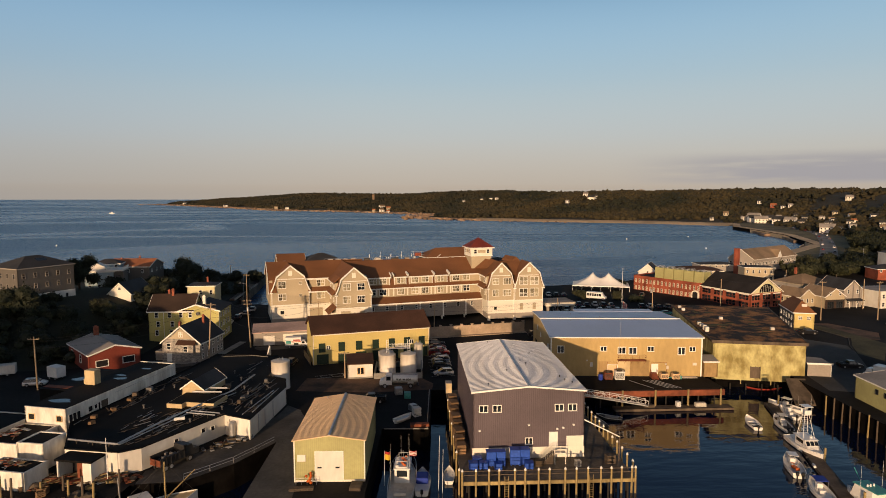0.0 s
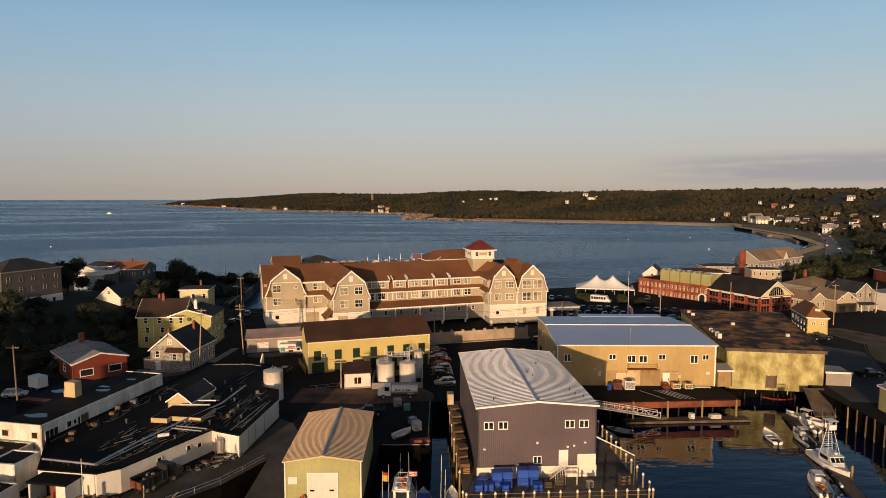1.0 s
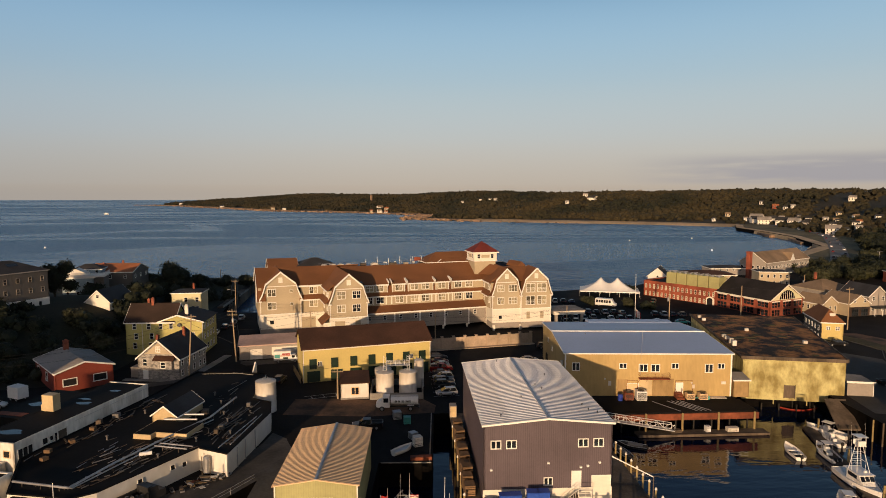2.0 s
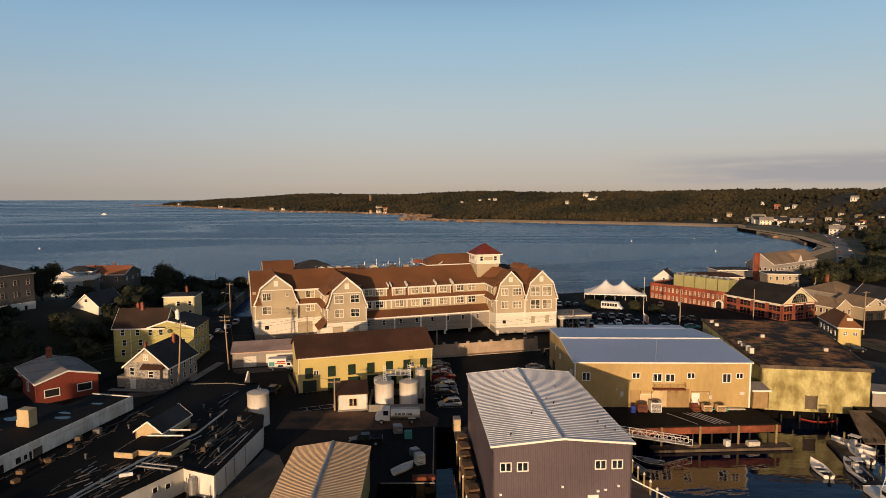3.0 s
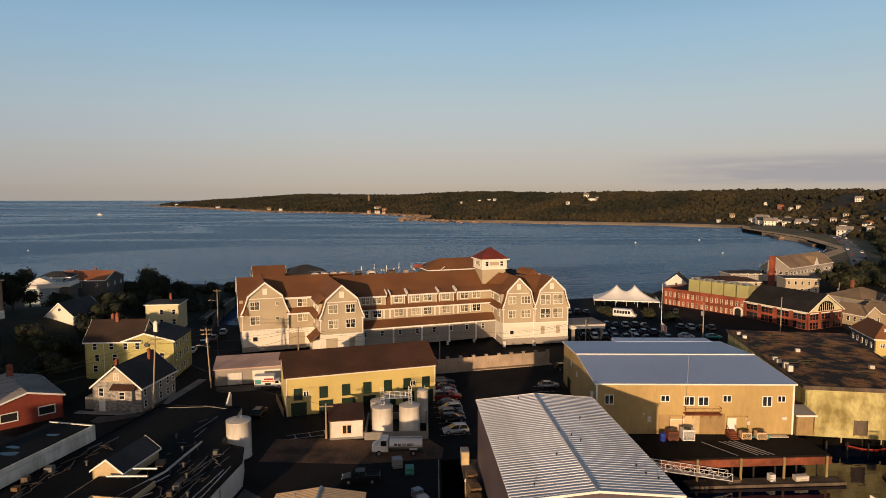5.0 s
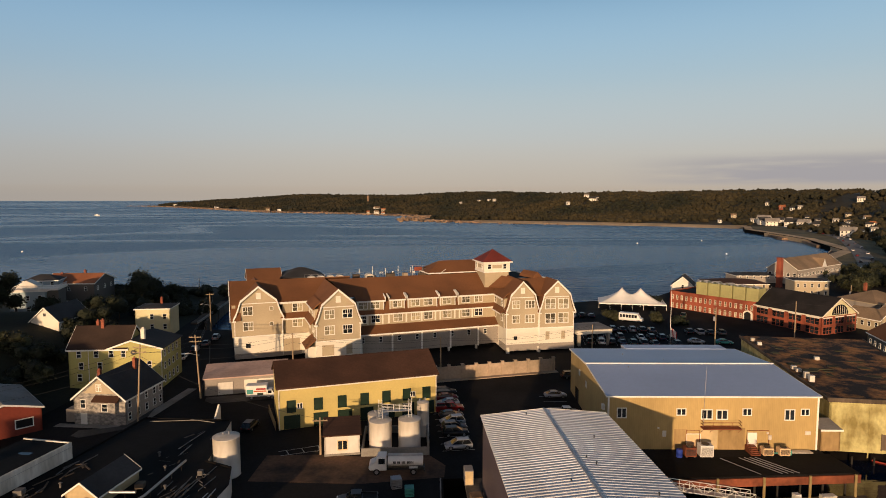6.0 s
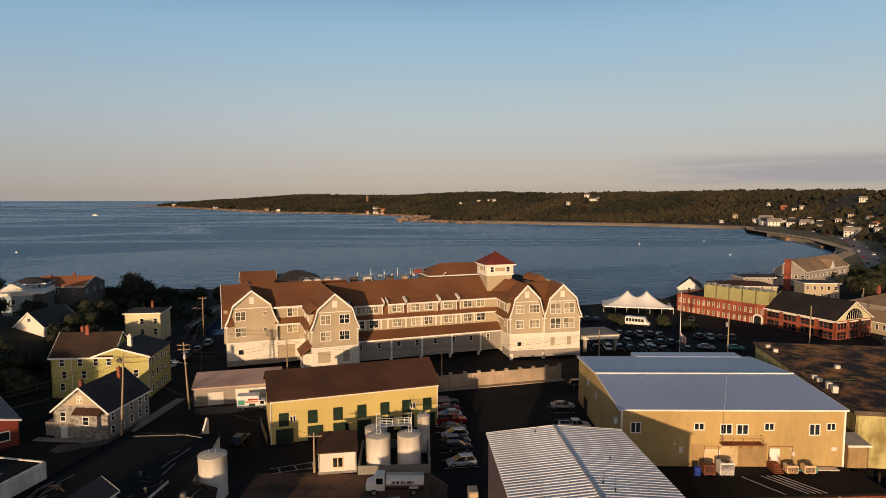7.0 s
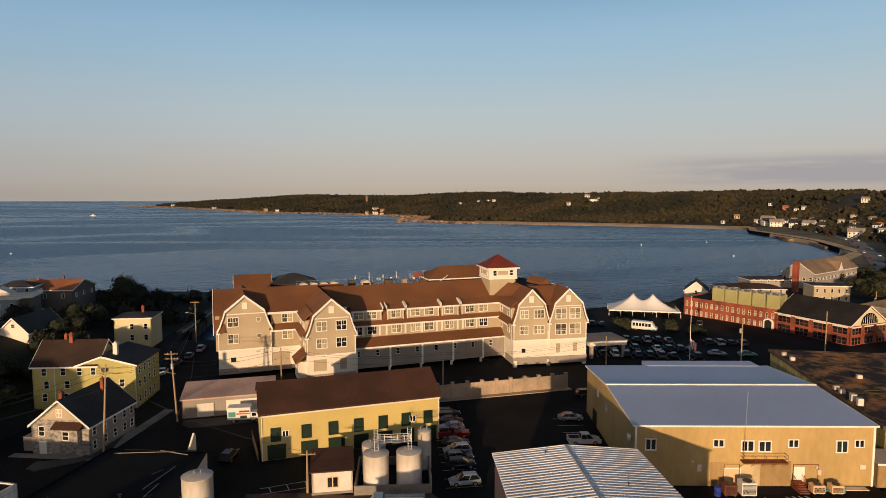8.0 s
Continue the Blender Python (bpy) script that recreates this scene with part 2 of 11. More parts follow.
M["yellowsiding"] = lined(mat("ochre_metal_siding", (0.475, 0.337, 0.138), 0.6, 0, 0.14, 0.3, 5, 0.05, stretch=(1, 1, 0.4)), 0, 0.3, 0.4, 0.12, 0.3)
M["greensiding"] = lined(mat("olive_metal_siding", (0.40, 0.38, 0.17), 0.6, 0, 0.14, 0.4, 6, 0.05), 0, 0.3, 0.5, 0.15, 0.3)
M["mosswall"] = mat("stained_stucco", (0.50, 0.45, 0.205), 0.9, 0, 0.26, 1.3, 7, 0.3, tint=(0.25, 0.20, 0.07), stretch=(1, 1, 0.6))
M["mossroof"] = mat("mossy_roof", (0.44, 0.19, 0.05), 0.95, 0, 0.3, 0.7, 6.0, 1.0, tint=(0.020, 0.013, 0.009))
for nd in M["mossroof"].node_tree.nodes:
    if nd.type == "TEX_NOISE":
        nd.inputs["Detail"].default_value, nd.inputs["Roughness"].default_value = 7.0, 0.66
    if nd.type == "VALTORGB" and nd.color_ramp.elements[0].position > 0.35:
        nd.color_ramp.elements[0].position, nd.color_ramp.elements[1].position = 0.455, 0.62
        el = nd.color_ramp.elements.new(0.50)
        el.color = (0.14, 0.062, 0.022, 1)
M["yellow"] = lined(mat("yellow_clapboard", (0.57, 0.455, 0.165), 0.65, 0, 0.08, 0.3, 8, 0.05), 2, 0.14, 0.4, 0.12, 0.25)
M["brownroof"] = lined(mat("brown_shingle", (0.072, 0.032, 0.018), 0.9, 0, 0.22, 0.5, 9, 0.3), 2, 0.16, 0.3, 0.15, 0.3)
M["hotelroof"] = lined(mat("red_brown_shingle", (0.205, 0.086, 0.034), 0.9, 0, 0.15, 0.3, 9, 0.25), 2, 0.16, 0.3, 0.12, 0.3)
M["redroof"] = mat("dark_red_shingle", (0.17, 0.03, 0.022), 0.8, 0, 0.15, 0.5, 9, 0.2)
M["blackroof"] = mat("black_membrane_roof", (0.009, 0.0085, 0.0085), 0.85, 0, 0.5, 0.25, 5, 0.15, spec=0.15)
M["slate"] = mat("charcoal_shingle", (0.045, 0.045, 0.048), 0.85, 0, 0.22, 0.5, 9, 0.25)
M["beige"] = lined(mat("beige_shingle_siding", (0.455, 0.376, 0.255), 0.75, 0, 0.10, 0.3, 8, 0.08), 2, 0.18, 0.4, 0.12, 0.25)
M["fencewall"] = mat("beige_render", (0.46, 0.35, 0.255), 0.85, 0, 0.2, 0.5, 6, 0.15, tint=(0.30, 0.24, 0.17))
M["paleyellow"] = lined(mat("pale_yellow_clapboard", (0.64, 0.59, 0.36), 0.65, 0, 0.08, 0.3, 8, 0.05), 2, 0.14, 0.4, 0.12, 0.25)
# tan panes, paler than the dark window glass and varied per pane
M["tanpane"] = mat("tan_glass", (0.30, 0.26, 0.17), 0.12, 0, 0.25, 2.0, 6.0, 0.02, spec=0.6, rand=0.75)
M["ply"] = mat("weathered_plywood", (0.40, 0.27, 0.12), 0.85, 0, 0.2, 0.8, 6, 0.1, stretch=(1, 1, 0.4))
M["tansheet"] = mat("tan_sheet_metal", (0.60, 0.46, 0.26), 0.55, 0.1, 0.15, 0.7, 6, 0.05)
M["drygrass"] = mat("dry_grass_verge", (0.085, 0.075, 0.03), 0.95, 0, 0.4, 0.4, 5, 0.6, tint=(0.04, 0.036, 0.017))
M["browndirt"] = mat("brown_worn_yard", (0.15, 0.082, 0.048), 0.95, 0, 0.35, 0.6, 6, 0.4, tint=(0.035, 0.026, 0.019))
M["paving"] = mat("grey_paving", (0.085, 0.08, 0.072), 0.9, 0, 0.25, 0.5, 7, 0.2)
# brown-grey boards, darkened to carry shade on the big and corner houses
M["shadebrownclap"] = lined(mat("shade_brown_clapboard", (0.12, 0.108, 0.095), 0.75, 0, 0.12, 0.3, 8, 0.08), 2, 0.16, 0.4, 0.14, 0.25)
M["litter"] = mat("grey_roof_litter", (0.20, 0.19, 0.18), 0.7, 0.2, 0.3, 1, 6, 0.05)
M["cratewood"] = mat("brown_crate_wood", (0.24, 0.145, 0.075), 0.85, 0, 0.3, 1.2, 8, 0.2, rand=0.25)
M["olive"] = lined(mat("olive_yellow_clapboard", (0.45, 0.405, 0.14), 0.65, 0, 0.1, 0.3, 8, 0.05), 2, 0.14, 0.4, 0.12, 0.25)
M["darkbrown"] = lined(mat("dark_brown_shingle", (0.052, 0.031, 0.022), 0.9, 0, 0.22, 0.5, 9, 0.3), 2, 0.16, 0.3, 0.15, 0.3)
M["puddle"] = mat("rain_water_film", (0.012, 0.013, 0.015), 0.16, 0, 0.3, 0.8, 4, 0.02, spec=0.4)
M["streetgrey"] = mat("grey_street", (0.062, 0.060, 0.056), 0.9, 0, 0.3, 0.2, 8, 0.25)
M["greyclap"] = lined(mat("grey_clapboard", (0.34, 0.30, 0.26), 0.75, 0, 0.12, 0.3, 8, 0.08), 2, 0.16, 0.4, 0.14, 0.25)
M["cream"] = lined(mat("cream_board", (0.755, 0.705, 0.60), 0.6, 0, 0.05, 0.4, 8, 0.04), 2, 0.2, 0.25, 0.06, 0.2)
M["stone"] = mat("grey_stone_veneer", (0.38, 0.35, 0.31), 0.9, 0, 0.4, 3.5, 9, 0.6, tint=(0.17, 0.16, 0.15), stretch=(1, 1, 1.8))
M["brick"] = lined(mat("red_brick", (0.33, 0.085, 0.045), 0.85, 0, 0.25, 0.7, 12, 0.3), 2, 0.25, 0.3, 0.2, 0.2)
M["chimney"] = lined(mat("chimney_brick", (0.30, 0.09, 0.05), 0.85, 0, 0.25, 1.5, 12, 0.3), 2, 0.2, 0.4, 0.25, 0.25)
M["redclap"] = lined(mat("red_clapboard", (0.23, 0.045, 0.026), 0.75, 0, 0.15, 0.4, 8, 0.08), 2, 0.14, 0.4, 0.14, 0.25)
M["pinkroof"] = mat("weathered_pink_roof", (0.62, 0.43, 0.35), 0.9, 0, 0.18, 0.3, 5, 0.1)
M["greyroof"] = mat("pale_grey_shingle", (0.33, 0.30, 0.27), 0.9, 0, 0.18, 0.4, 9, 0.2)
M["tanshingle"] = mat("tan_shingle_roof", (0.27, 0.19, 0.12), 0.9, 0, 0.18, 0.4, 8, 0.2)
M["orangeroof"] = mat("orange_brown_roof", (0.40, 0.145, 0.06), 0.85, 0, 0.15, 0.4, 8, 0.2)
M["paleblue"] = lined(mat("pale_blue_clapboard", (0.30, 0.38, 0.43), 0.7, 0, 0.1, 0.4, 8, 0.05), 2, 0.16, 0.3, 0.1, 0.25)
M["greendoor"] = mat("dark_green_paint", (0.012, 0.03, 0.018), 0.5, 0, 0.15, 0.8, 8, 0.05)
# near-black, for black items and for the shade inside openings
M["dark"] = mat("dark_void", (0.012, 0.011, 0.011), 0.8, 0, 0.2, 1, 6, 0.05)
M["darkmetal"] = mat("dark_metal", (0.05, 0.05, 0.052), 0.45, 0.5, 0.2, 1, 8, 0.05)
M["galv"] = mat("galvanised_steel", (0.42, 0.42, 0.43), 0.4, 0.6, 0.15, 1.2, 8, 0.05)
M["rust"] = mat("rusty_red_steel", (0.26, 0.075, 0.035), 0.8, 0.1, 0.3, 0.8, 7, 0.2)
M["pile"] = mat("yellow_weathered_pile", (0.38, 0.285, 0.125), 0.85, 0, 0.3, 1.2, 9, 0.3, stretch=(1, 1, 0.3))
M["oldwood"] = mat("old_grey_wood", (0.13, 0.098, 0.07), 0.9, 0, 0.3, 1.2, 9, 0.3, stretch=(1, 1, 0.3))
M["polewood"] = mat("utility_pole_wood", (0.40, 0.30, 0.19), 0.85, 0, 0.25, 1, 9, 0.2, stretch=(1, 1, 0.2))
M["deck"] = lined(mat("deck_planks", (0.14, 0.115, 0.09), 0.9, 0, 0.3, 0.8, 9, 0.2), 0, 0.25, 0.5, 0.3, 0.15)
M["bluetub"] = mat("blue_plastic", (0.028, 0.085, 0.42), 0.4, 0, 0.15, 1, 8, 0.03)
M["bluecanvas"] = mat("blue_canvas", (0.02, 0.05, 0.34), 0.7, 0, 0.15, 1, 8, 0.1)
M["tank"] = mat("stained_white_tank", (0.66, 0.62, 0.56), 0.55, 0, 0.16, 0.6, 6, 0.05, tint=(0.48, 0.42, 0.34), stretch=(1, 1, 0.35))
M["canvas"] = mat("white_tent_canvas", (0.82, 0.80, 0.76), 0.6, 0, 0.05, 0.4, 5, 0.04)
M["gelcoat"] = mat("white_gelcoat", (0.78, 0.76, 0.72), 0.22, 0, 0.08, 0.8, 8, 0.02)
M["teal"] = mat("teal_paint", (0.06, 0.30, 0.27), 0.5, 0, 0.12, 1, 8, 0.04)
M["rubber"] = mat("black_rubber", (0.018, 0.018, 0.018), 0.75, 0, 0.2, 2, 9, 0.05)
M["foliage"] = mat("dark_leaves", (0.018, 0.023, 0.009), 0.75, 0, 0.35, 1.0, 6, 0.3, tint=(0.011, 0.015, 0.006))
M["foliage_warm"] = mat("olive_leaves", (0.038, 0.041, 0.015), 0.75, 0, 0.35, 1.0, 6, 0.3, tint=(0.020, 0.022, 0.009))
M["farwood"] = mat("far_woods", (0.043, 0.034, 0.014), 0.9, 0, 0.55, 0.035, 0.8, 0.3, tint=(0.015, 0.018, 0.009))
M["paleroad"] = mat("pale_worn_road", (0.22, 0.21, 0.195), 0.9, 0, 0.2, 0.2, 4, 0.2)
M["darkshingle"] = mat("near_black_shingle", (0.024, 0.020, 0.019), 0.9, 0, 0.3, 0.5, 9, 0.25)
M["apron"] = mat("worn_quay_apron", (0.098, 0.088, 0.076), 0.92, 0, 0.3, 0.5, 7, 0.3, tint=(0.055, 0.05, 0.044))
M["dirtywhite"] = mat("streaked_white_render", (0.74, 0.71, 0.64), 0.8, 0, 0.22, 1.6, 7, 0.2, tint=(0.52, 0.48, 0.41), stretch=(1, 1, 0.3))
M["bark"] = mat("bark", (0.09, 0.065, 0.045), 0.9, 0, 0.3, 2, 10, 0.4)
M["parkgrass"] = mat("dry_park_grass", (0.17, 0.135, 0.06), 0.95, 0, 0.35, 0.12, 2, 0.4, tint=(0.075, 0.068, 0.032))
M["sand"] = mat("beach_sand", (0.60, 0.43, 0.25), 0.95, 0, 0.2, 0.08, 1, 0.1)
M["rock"] = mat("shore_granite", (0.40, 0.26, 0.16), 0.9, 0, 0.35, 0.2, 2, 0.5, tint=(0.14, 0.10, 0.07))
M["paintline"] = mat("road_paint", (0.60, 0.58, 0.54), 0.8, 0, 0.25, 1, 8, 0.05)
M["orange"] = mat("orange_plastic", (0.55, 0.12, 0.02), 0.5, 0, 0.15, 1, 8, 0.04)
M["boom"] = mat("red_boom_fabric", (0.42, 0.05, 0.025), 0.6, 0, 0.2, 1, 8, 0.1)
M["red"] = mat("red_paint", (0.35, 0.02, 0.02), 0.5, 0, 0.1, 1, 8, 0.03)
M["flagyellow"] = mat("yellow_cloth", (0.7, 0.42, 0.03), 0.8, 0, 0.1, 1, 8, 0.03)
M["navy"] = mat("navy_cloth", (0.02, 0.03, 0.12), 0.8, 0, 0.1, 1, 8, 0.03)
M["wire"] = mat("cable", (0.03, 0.03, 0.03), 0.6, 0, 0.1, 1, 8, 0)
M["buoywhite"] = mat("buoy_white", (0.85, 0.85, 0.82), 0.5, 0, 0.05, 1, 8, 0)


# ---- builders ----
def part(name, bm, material, parent=None, label="", smooth=False, at=None):
    """Links a bmesh as one mesh object under a thing or a part."""
    me = bpy.data.meshes.new(name)
    bmesh.ops.recalc_face_normals(bm, faces=bm.faces)
    bm.to_mesh(me)
    bm.free()
    me.materials.append(material)
    if smooth:
        me.shade_smooth()
    ob = new(name, me)
    if parent is not None:
        ob.parent = parent
    if at is not None:
        ob.matrix_basis = at
    if label:
        ob["label"] = label
    return ob


def linked(name, me, parent, at, label=""):
    ob = new(name, me)
    ob.parent = parent
    ob.matrix_basis = at
    if label:
        ob["label"] = label
    return ob


def thing(name, x, y, z, yaw, label, category, group="", kind=""):
    e = new(name)
    e.empty_display_size = 0.5
    e.matrix_basis = pose(x, y, z, 0, 0, yaw)
    return tagged(e, label, category, group, kind)


def box(bm, x0, x1, y0, y1, z0, z1, bev=0.0):
    vs = [bm.verts.new((x, y, z)) for z in (z0, z1) for x, y in ((x0, y0), (x1, y0), (x1, y1), (x0, y1))]
    fs = [bm.faces.new([vs[i] for i in f]) for f in ((3, 2, 1, 0), (4, 5, 6, 7), (0, 1, 5, 4), (1, 2, 6, 5), (2, 3, 7, 6), (3, 0, 4, 7))]
    if bev > 0:
        es = list({e for f in fs for e in f.edges})
        bmesh.ops.bevel(bm, geom=es, offset=bev, segments=1, affect="EDGES")
    return bm


def prism(bm, pts, axis, a, b):
    """Extrudes a flat outline along an axis from a to b. pts are (u, z) for axes x and y, (x, y) for z."""
    def put(p, w):
        return {"x": (w, p[0], p[1]), "y": (p[0], w, p[1]), "z": (p[0], p[1], w)}[axis]
    lo = [bm.verts.new(put(p, a)) for p in pts]
    hi = [bm.verts.new(put(p, b)) for p in pts]
    n = len(pts)
    bm.faces.new(lo)
    bm.faces.new(hi[::-1])
    for i in range(n):
        bm.faces.new((lo[i], lo[(i + 1) % n], hi[(i + 1) % n], hi[i]))
    return bm


def rod(bm, p, q, r0, r1=None, n=8):
    r1 = r0 if r1 is None else r1
    p, q = Vector(p), Vector(q)
    m = (q - p).to_track_quat("Z", "Y").to_matrix()
    rings = []
    for c, r in ((p, r0), (q, r1)):
        rings.append([bm.verts.new(c + m @ Vector((r * math.cos(2 * math.pi * k / n), r * math.sin(2 * math.pi * k / n), 0))) for k in range(n)])
    a, b = rings
    for k in range(n):
        bm.faces.new((a[k], a[(k + 1) % n], b[(k + 1) % n], b[k]))
    bm.faces.new(a[::-1])
    bm.faces.new(b)
    return bm


def tube(bm, pts, r, n=5):
    """One continuous bent tube through the points."""
    pts = [Vector(p) for p in pts]
    rings = []
    for i, p in enumerate(pts):
        d = (pts[min(i + 1, len(pts) - 1)] - pts[max(i - 1, 0)]).normalized()
        m = d.to_track_quat("Z", "Y").to_matrix()
        rings.append([bm.verts.new(p + m @ Vector((r * math.cos(2 * math.pi * k / n), r * math.sin(2 * math.pi * k / n), 0))) for k in range(n)])
    for a, b in zip(rings, rings[1:]):
        for k in range(n):
            bm.faces.new((a[k], a[(k + 1) % n], b[(k + 1) % n], b[k]))
    bm.faces.new(rings[0][::-1])
    bm.faces.new(rings[-1])
    return bm


def lathe(bm, prof, n=20, cx=0.0, cy=0.0):
    rings = []
    for r, z in prof:
        rings.append([bm.verts.new((cx + r * math.cos(2 * math.pi * k / n), cy + r * math.sin(2 * math.pi * k / n), z)) for k in range(n)])
    for a, b in zip(rings, rings[1:]):
        for k in range(n):
            bm.faces.new((a[k], a[(k + 1) % n], b[(k + 1) % n], b[k]))
    bm.faces.new(rings[0][::-1])
    bm.faces.new(rings[-1])
    return bm


def slab(bm, quad, t):
    """A plate of thickness t below the outline of points given in order."""
    q = [Vector(p) for p in quad]
    nrm = (q[1] - q[0]).cross(q[2] - q[0]).normalized()
    if nrm.z < 0:
        nrm = -nrm
    top = [bm.verts.new(p) for p in q]
    low = [bm.verts.new(p - nrm * t) for p in q]
    n = len(q)
    bm.faces.new(top)
    bm.faces.new(low[::-1])
    for i in range(n):
        bm.faces.new((top[i], low[i], low[(i + 1) % n], top[(i + 1) % n]))
    return bm


def fresh():
    return bmesh.new()


CACHE = {}


def mesh_of(key, material, fill):
    if key not in CACHE:
        bm = fresh()
        fill(bm)
        bmesh.ops.recalc_face_normals(bm, faces=bm.faces)
        me = bpy.data.meshes.new(key[0])
        bm.to_mesh(me)
        bm.free()
        me.materials.append(material)
        CACHE[key] = me
    return CACHE[key]


def window(parent, at, w, h, style="sash", frame_mat="white", name="window", glass="glass"):
    """A window in a wall: the frame stands proud, the panes are set back. at: pose of its centre, y into the wall."""
    f = max(0.07, min(0.16, w * 0.1))

    def frame_fill(bm):
        """One moulded frame: a lattice whose filled cells share their corners."""
        cols = {-1: (-w / 2 - f, -w / 2), 1: (w / 2, w / 2 + f)}
        full = [cols[-1], cols[1]] + ([(-0.07, 0.07)] if style in ("pair", "slide", "grid") else []) + ([(q * w / 6 - 0.06, q * w / 6 + 0.06) for q in (-1, 1)] if style == "triple" else [])
        upper = [(q * w / 4 - 0.03, q * w / 4 + 0.03) for q in (-1, 1)] if style == "grid" else []
        rail = [(-h / 2 - f, -h / 2), (h / 2, h / 2 + f)] + ([(-0.03, 0.05)] if style in ("sash", "pair", "triple", "grid") else [])
        xs = sorted({round(v, 4) for c in full + upper for v in c})
        zs = sorted({round(v, 4) for c in rail for v in c})
        nx, nz = len(xs) - 1, len(zs) - 1

        def filled(i, j):
            if not (0 <= i < nx and 0 <= j < nz):
                return False
            x, z = (xs[i] + xs[i + 1]) / 2, (zs[j] + zs[j + 1]) / 2
            return any(p < x < q for p, q in full) or any(p < z < q for p, q in rail) or (z > 0.05 and any(p < x < q for p, q in upper))

        pts = {}

        def at_(i, j, k):
            if (i, j, k) not in pts:
                pts[i, j, k] = bm.verts.new((xs[i], (-0.13 if j < 2 else -0.09) if k == 0 else 0.03, zs[j]))
            return pts[i, j, k]

        for i in range(nx):
            for j in range(nz):
                if not filled(i, j):
                    continue
                bm.faces.new((at_(i, j, 0), at_(i + 1, j, 0), at_(i + 1, j + 1, 0), at_(i, j + 1, 0)))
                for di, dj, p, q in ((-1, 0, (i, j + 1), (i, j)), (1, 0, (i + 1, j), (i + 1, j + 1)), (0, -1, (i, j), (i + 1, j)), (0, 1, (i + 1, j + 1), (i, j + 1))):
                    if not filled(i + di, j + dj):
                        bm.faces.new((at_(*q, 0), at_(*p, 0), at_(*p, 1), at_(*q, 1)))

    wo_ = linked(name, mesh_of(("window", round(w, 2), round(h, 2), style, frame_mat), M[frame_mat], frame_fill), parent, at)
    n = {"pair": 2, "slide": 2, "grid": 2, "triple": 3}.get(style, 1)
    pw = w / n

    def pane_fill(bm):
        box(bm, -pw / 2, pw / 2, -0.025, 0.01, -h / 2, h / 2)

    for k in range(n):
        linked("pane", mesh_of(("pane", round(pw, 2), round(h, 2), glass), M[glass], pane_fill), wo_, pose(-w / 2 + pw * (k + 0.5), 0, 0))
    return wo_


def side_pose(side, u, z, w, l):
    """The pose of a fitting on a side of a house that spans 0..w and 0..l; u runs left to right as one faces the wall."""
    return {"front": pose(u, 0, z), "back": pose(w - u, l, z, 0, 0, 180), "left": pose(0, l - u, z, 0, 0, -90), "right": pose(w, u, z, 0, 0, 90)}[side]


def door(parent, at, w, h, material="white", name="door", trim="white"):
    def fill(bm):
        box(bm, -w / 2, w / 2, -0.06, 0.02, 0, h)
        for k in range(1, 4):
            box(bm, -w / 2, w / 2, -0.075, 0.0, h * k / 4 - 0.02, h * k / 4 + 0.02)

    def tr(bm):
        box(bm, -w / 2 - 0.12, -w / 2, -0.1, 0.02, 0, h + 0.12)
        box(bm, w / 2, w / 2 + 0.12, -0.1, 0.02, 0, h + 0.12)
        box(bm, -w / 2, w / 2, -0.1, 0.02, h, h + 0.12)

    d = linked(name, mesh_of(("door", round(w, 2), round(h, 2), material), M[material], fill), parent, at)
    linked("door_frame", mesh_of(("doorframe", round(w, 2), round(h, 2), trim), M[trim], tr), d, pose(0, 0, 0))
    return d


def walls(parent, w, l, h, material, peak=None, along="y", t=0.25, z0=0.0, mats=None):
    """Four walls round 0..w, 0..l; with peak, the gable ends rise to it (along: the way the ridge runs)."""
    mats = mats or {}
    def end(c, a, b, axis):
        bm = fresh()
        pts = [(0, z0), (c, z0), (c, h)] + ([(c / 2, peak)] if peak and ((along == "y") == (axis == "y")) else []) + [(0, h)]
        return prism(bm, pts, axis, a, b)
    part("wall", end(w, 0, t, "y"), M[mats.get("front", material)], parent)
    part("wall", end(w, l - t, l, "y"), M[mats.get("back", material)], parent)
    part("wall", end(l, 0, t, "x"), M[mats.get("left", material)], parent, at=pose(0, 0, 0))
    part("wall", end(l, w - t, w, "x"), M[mats.get("right", material)], parent)


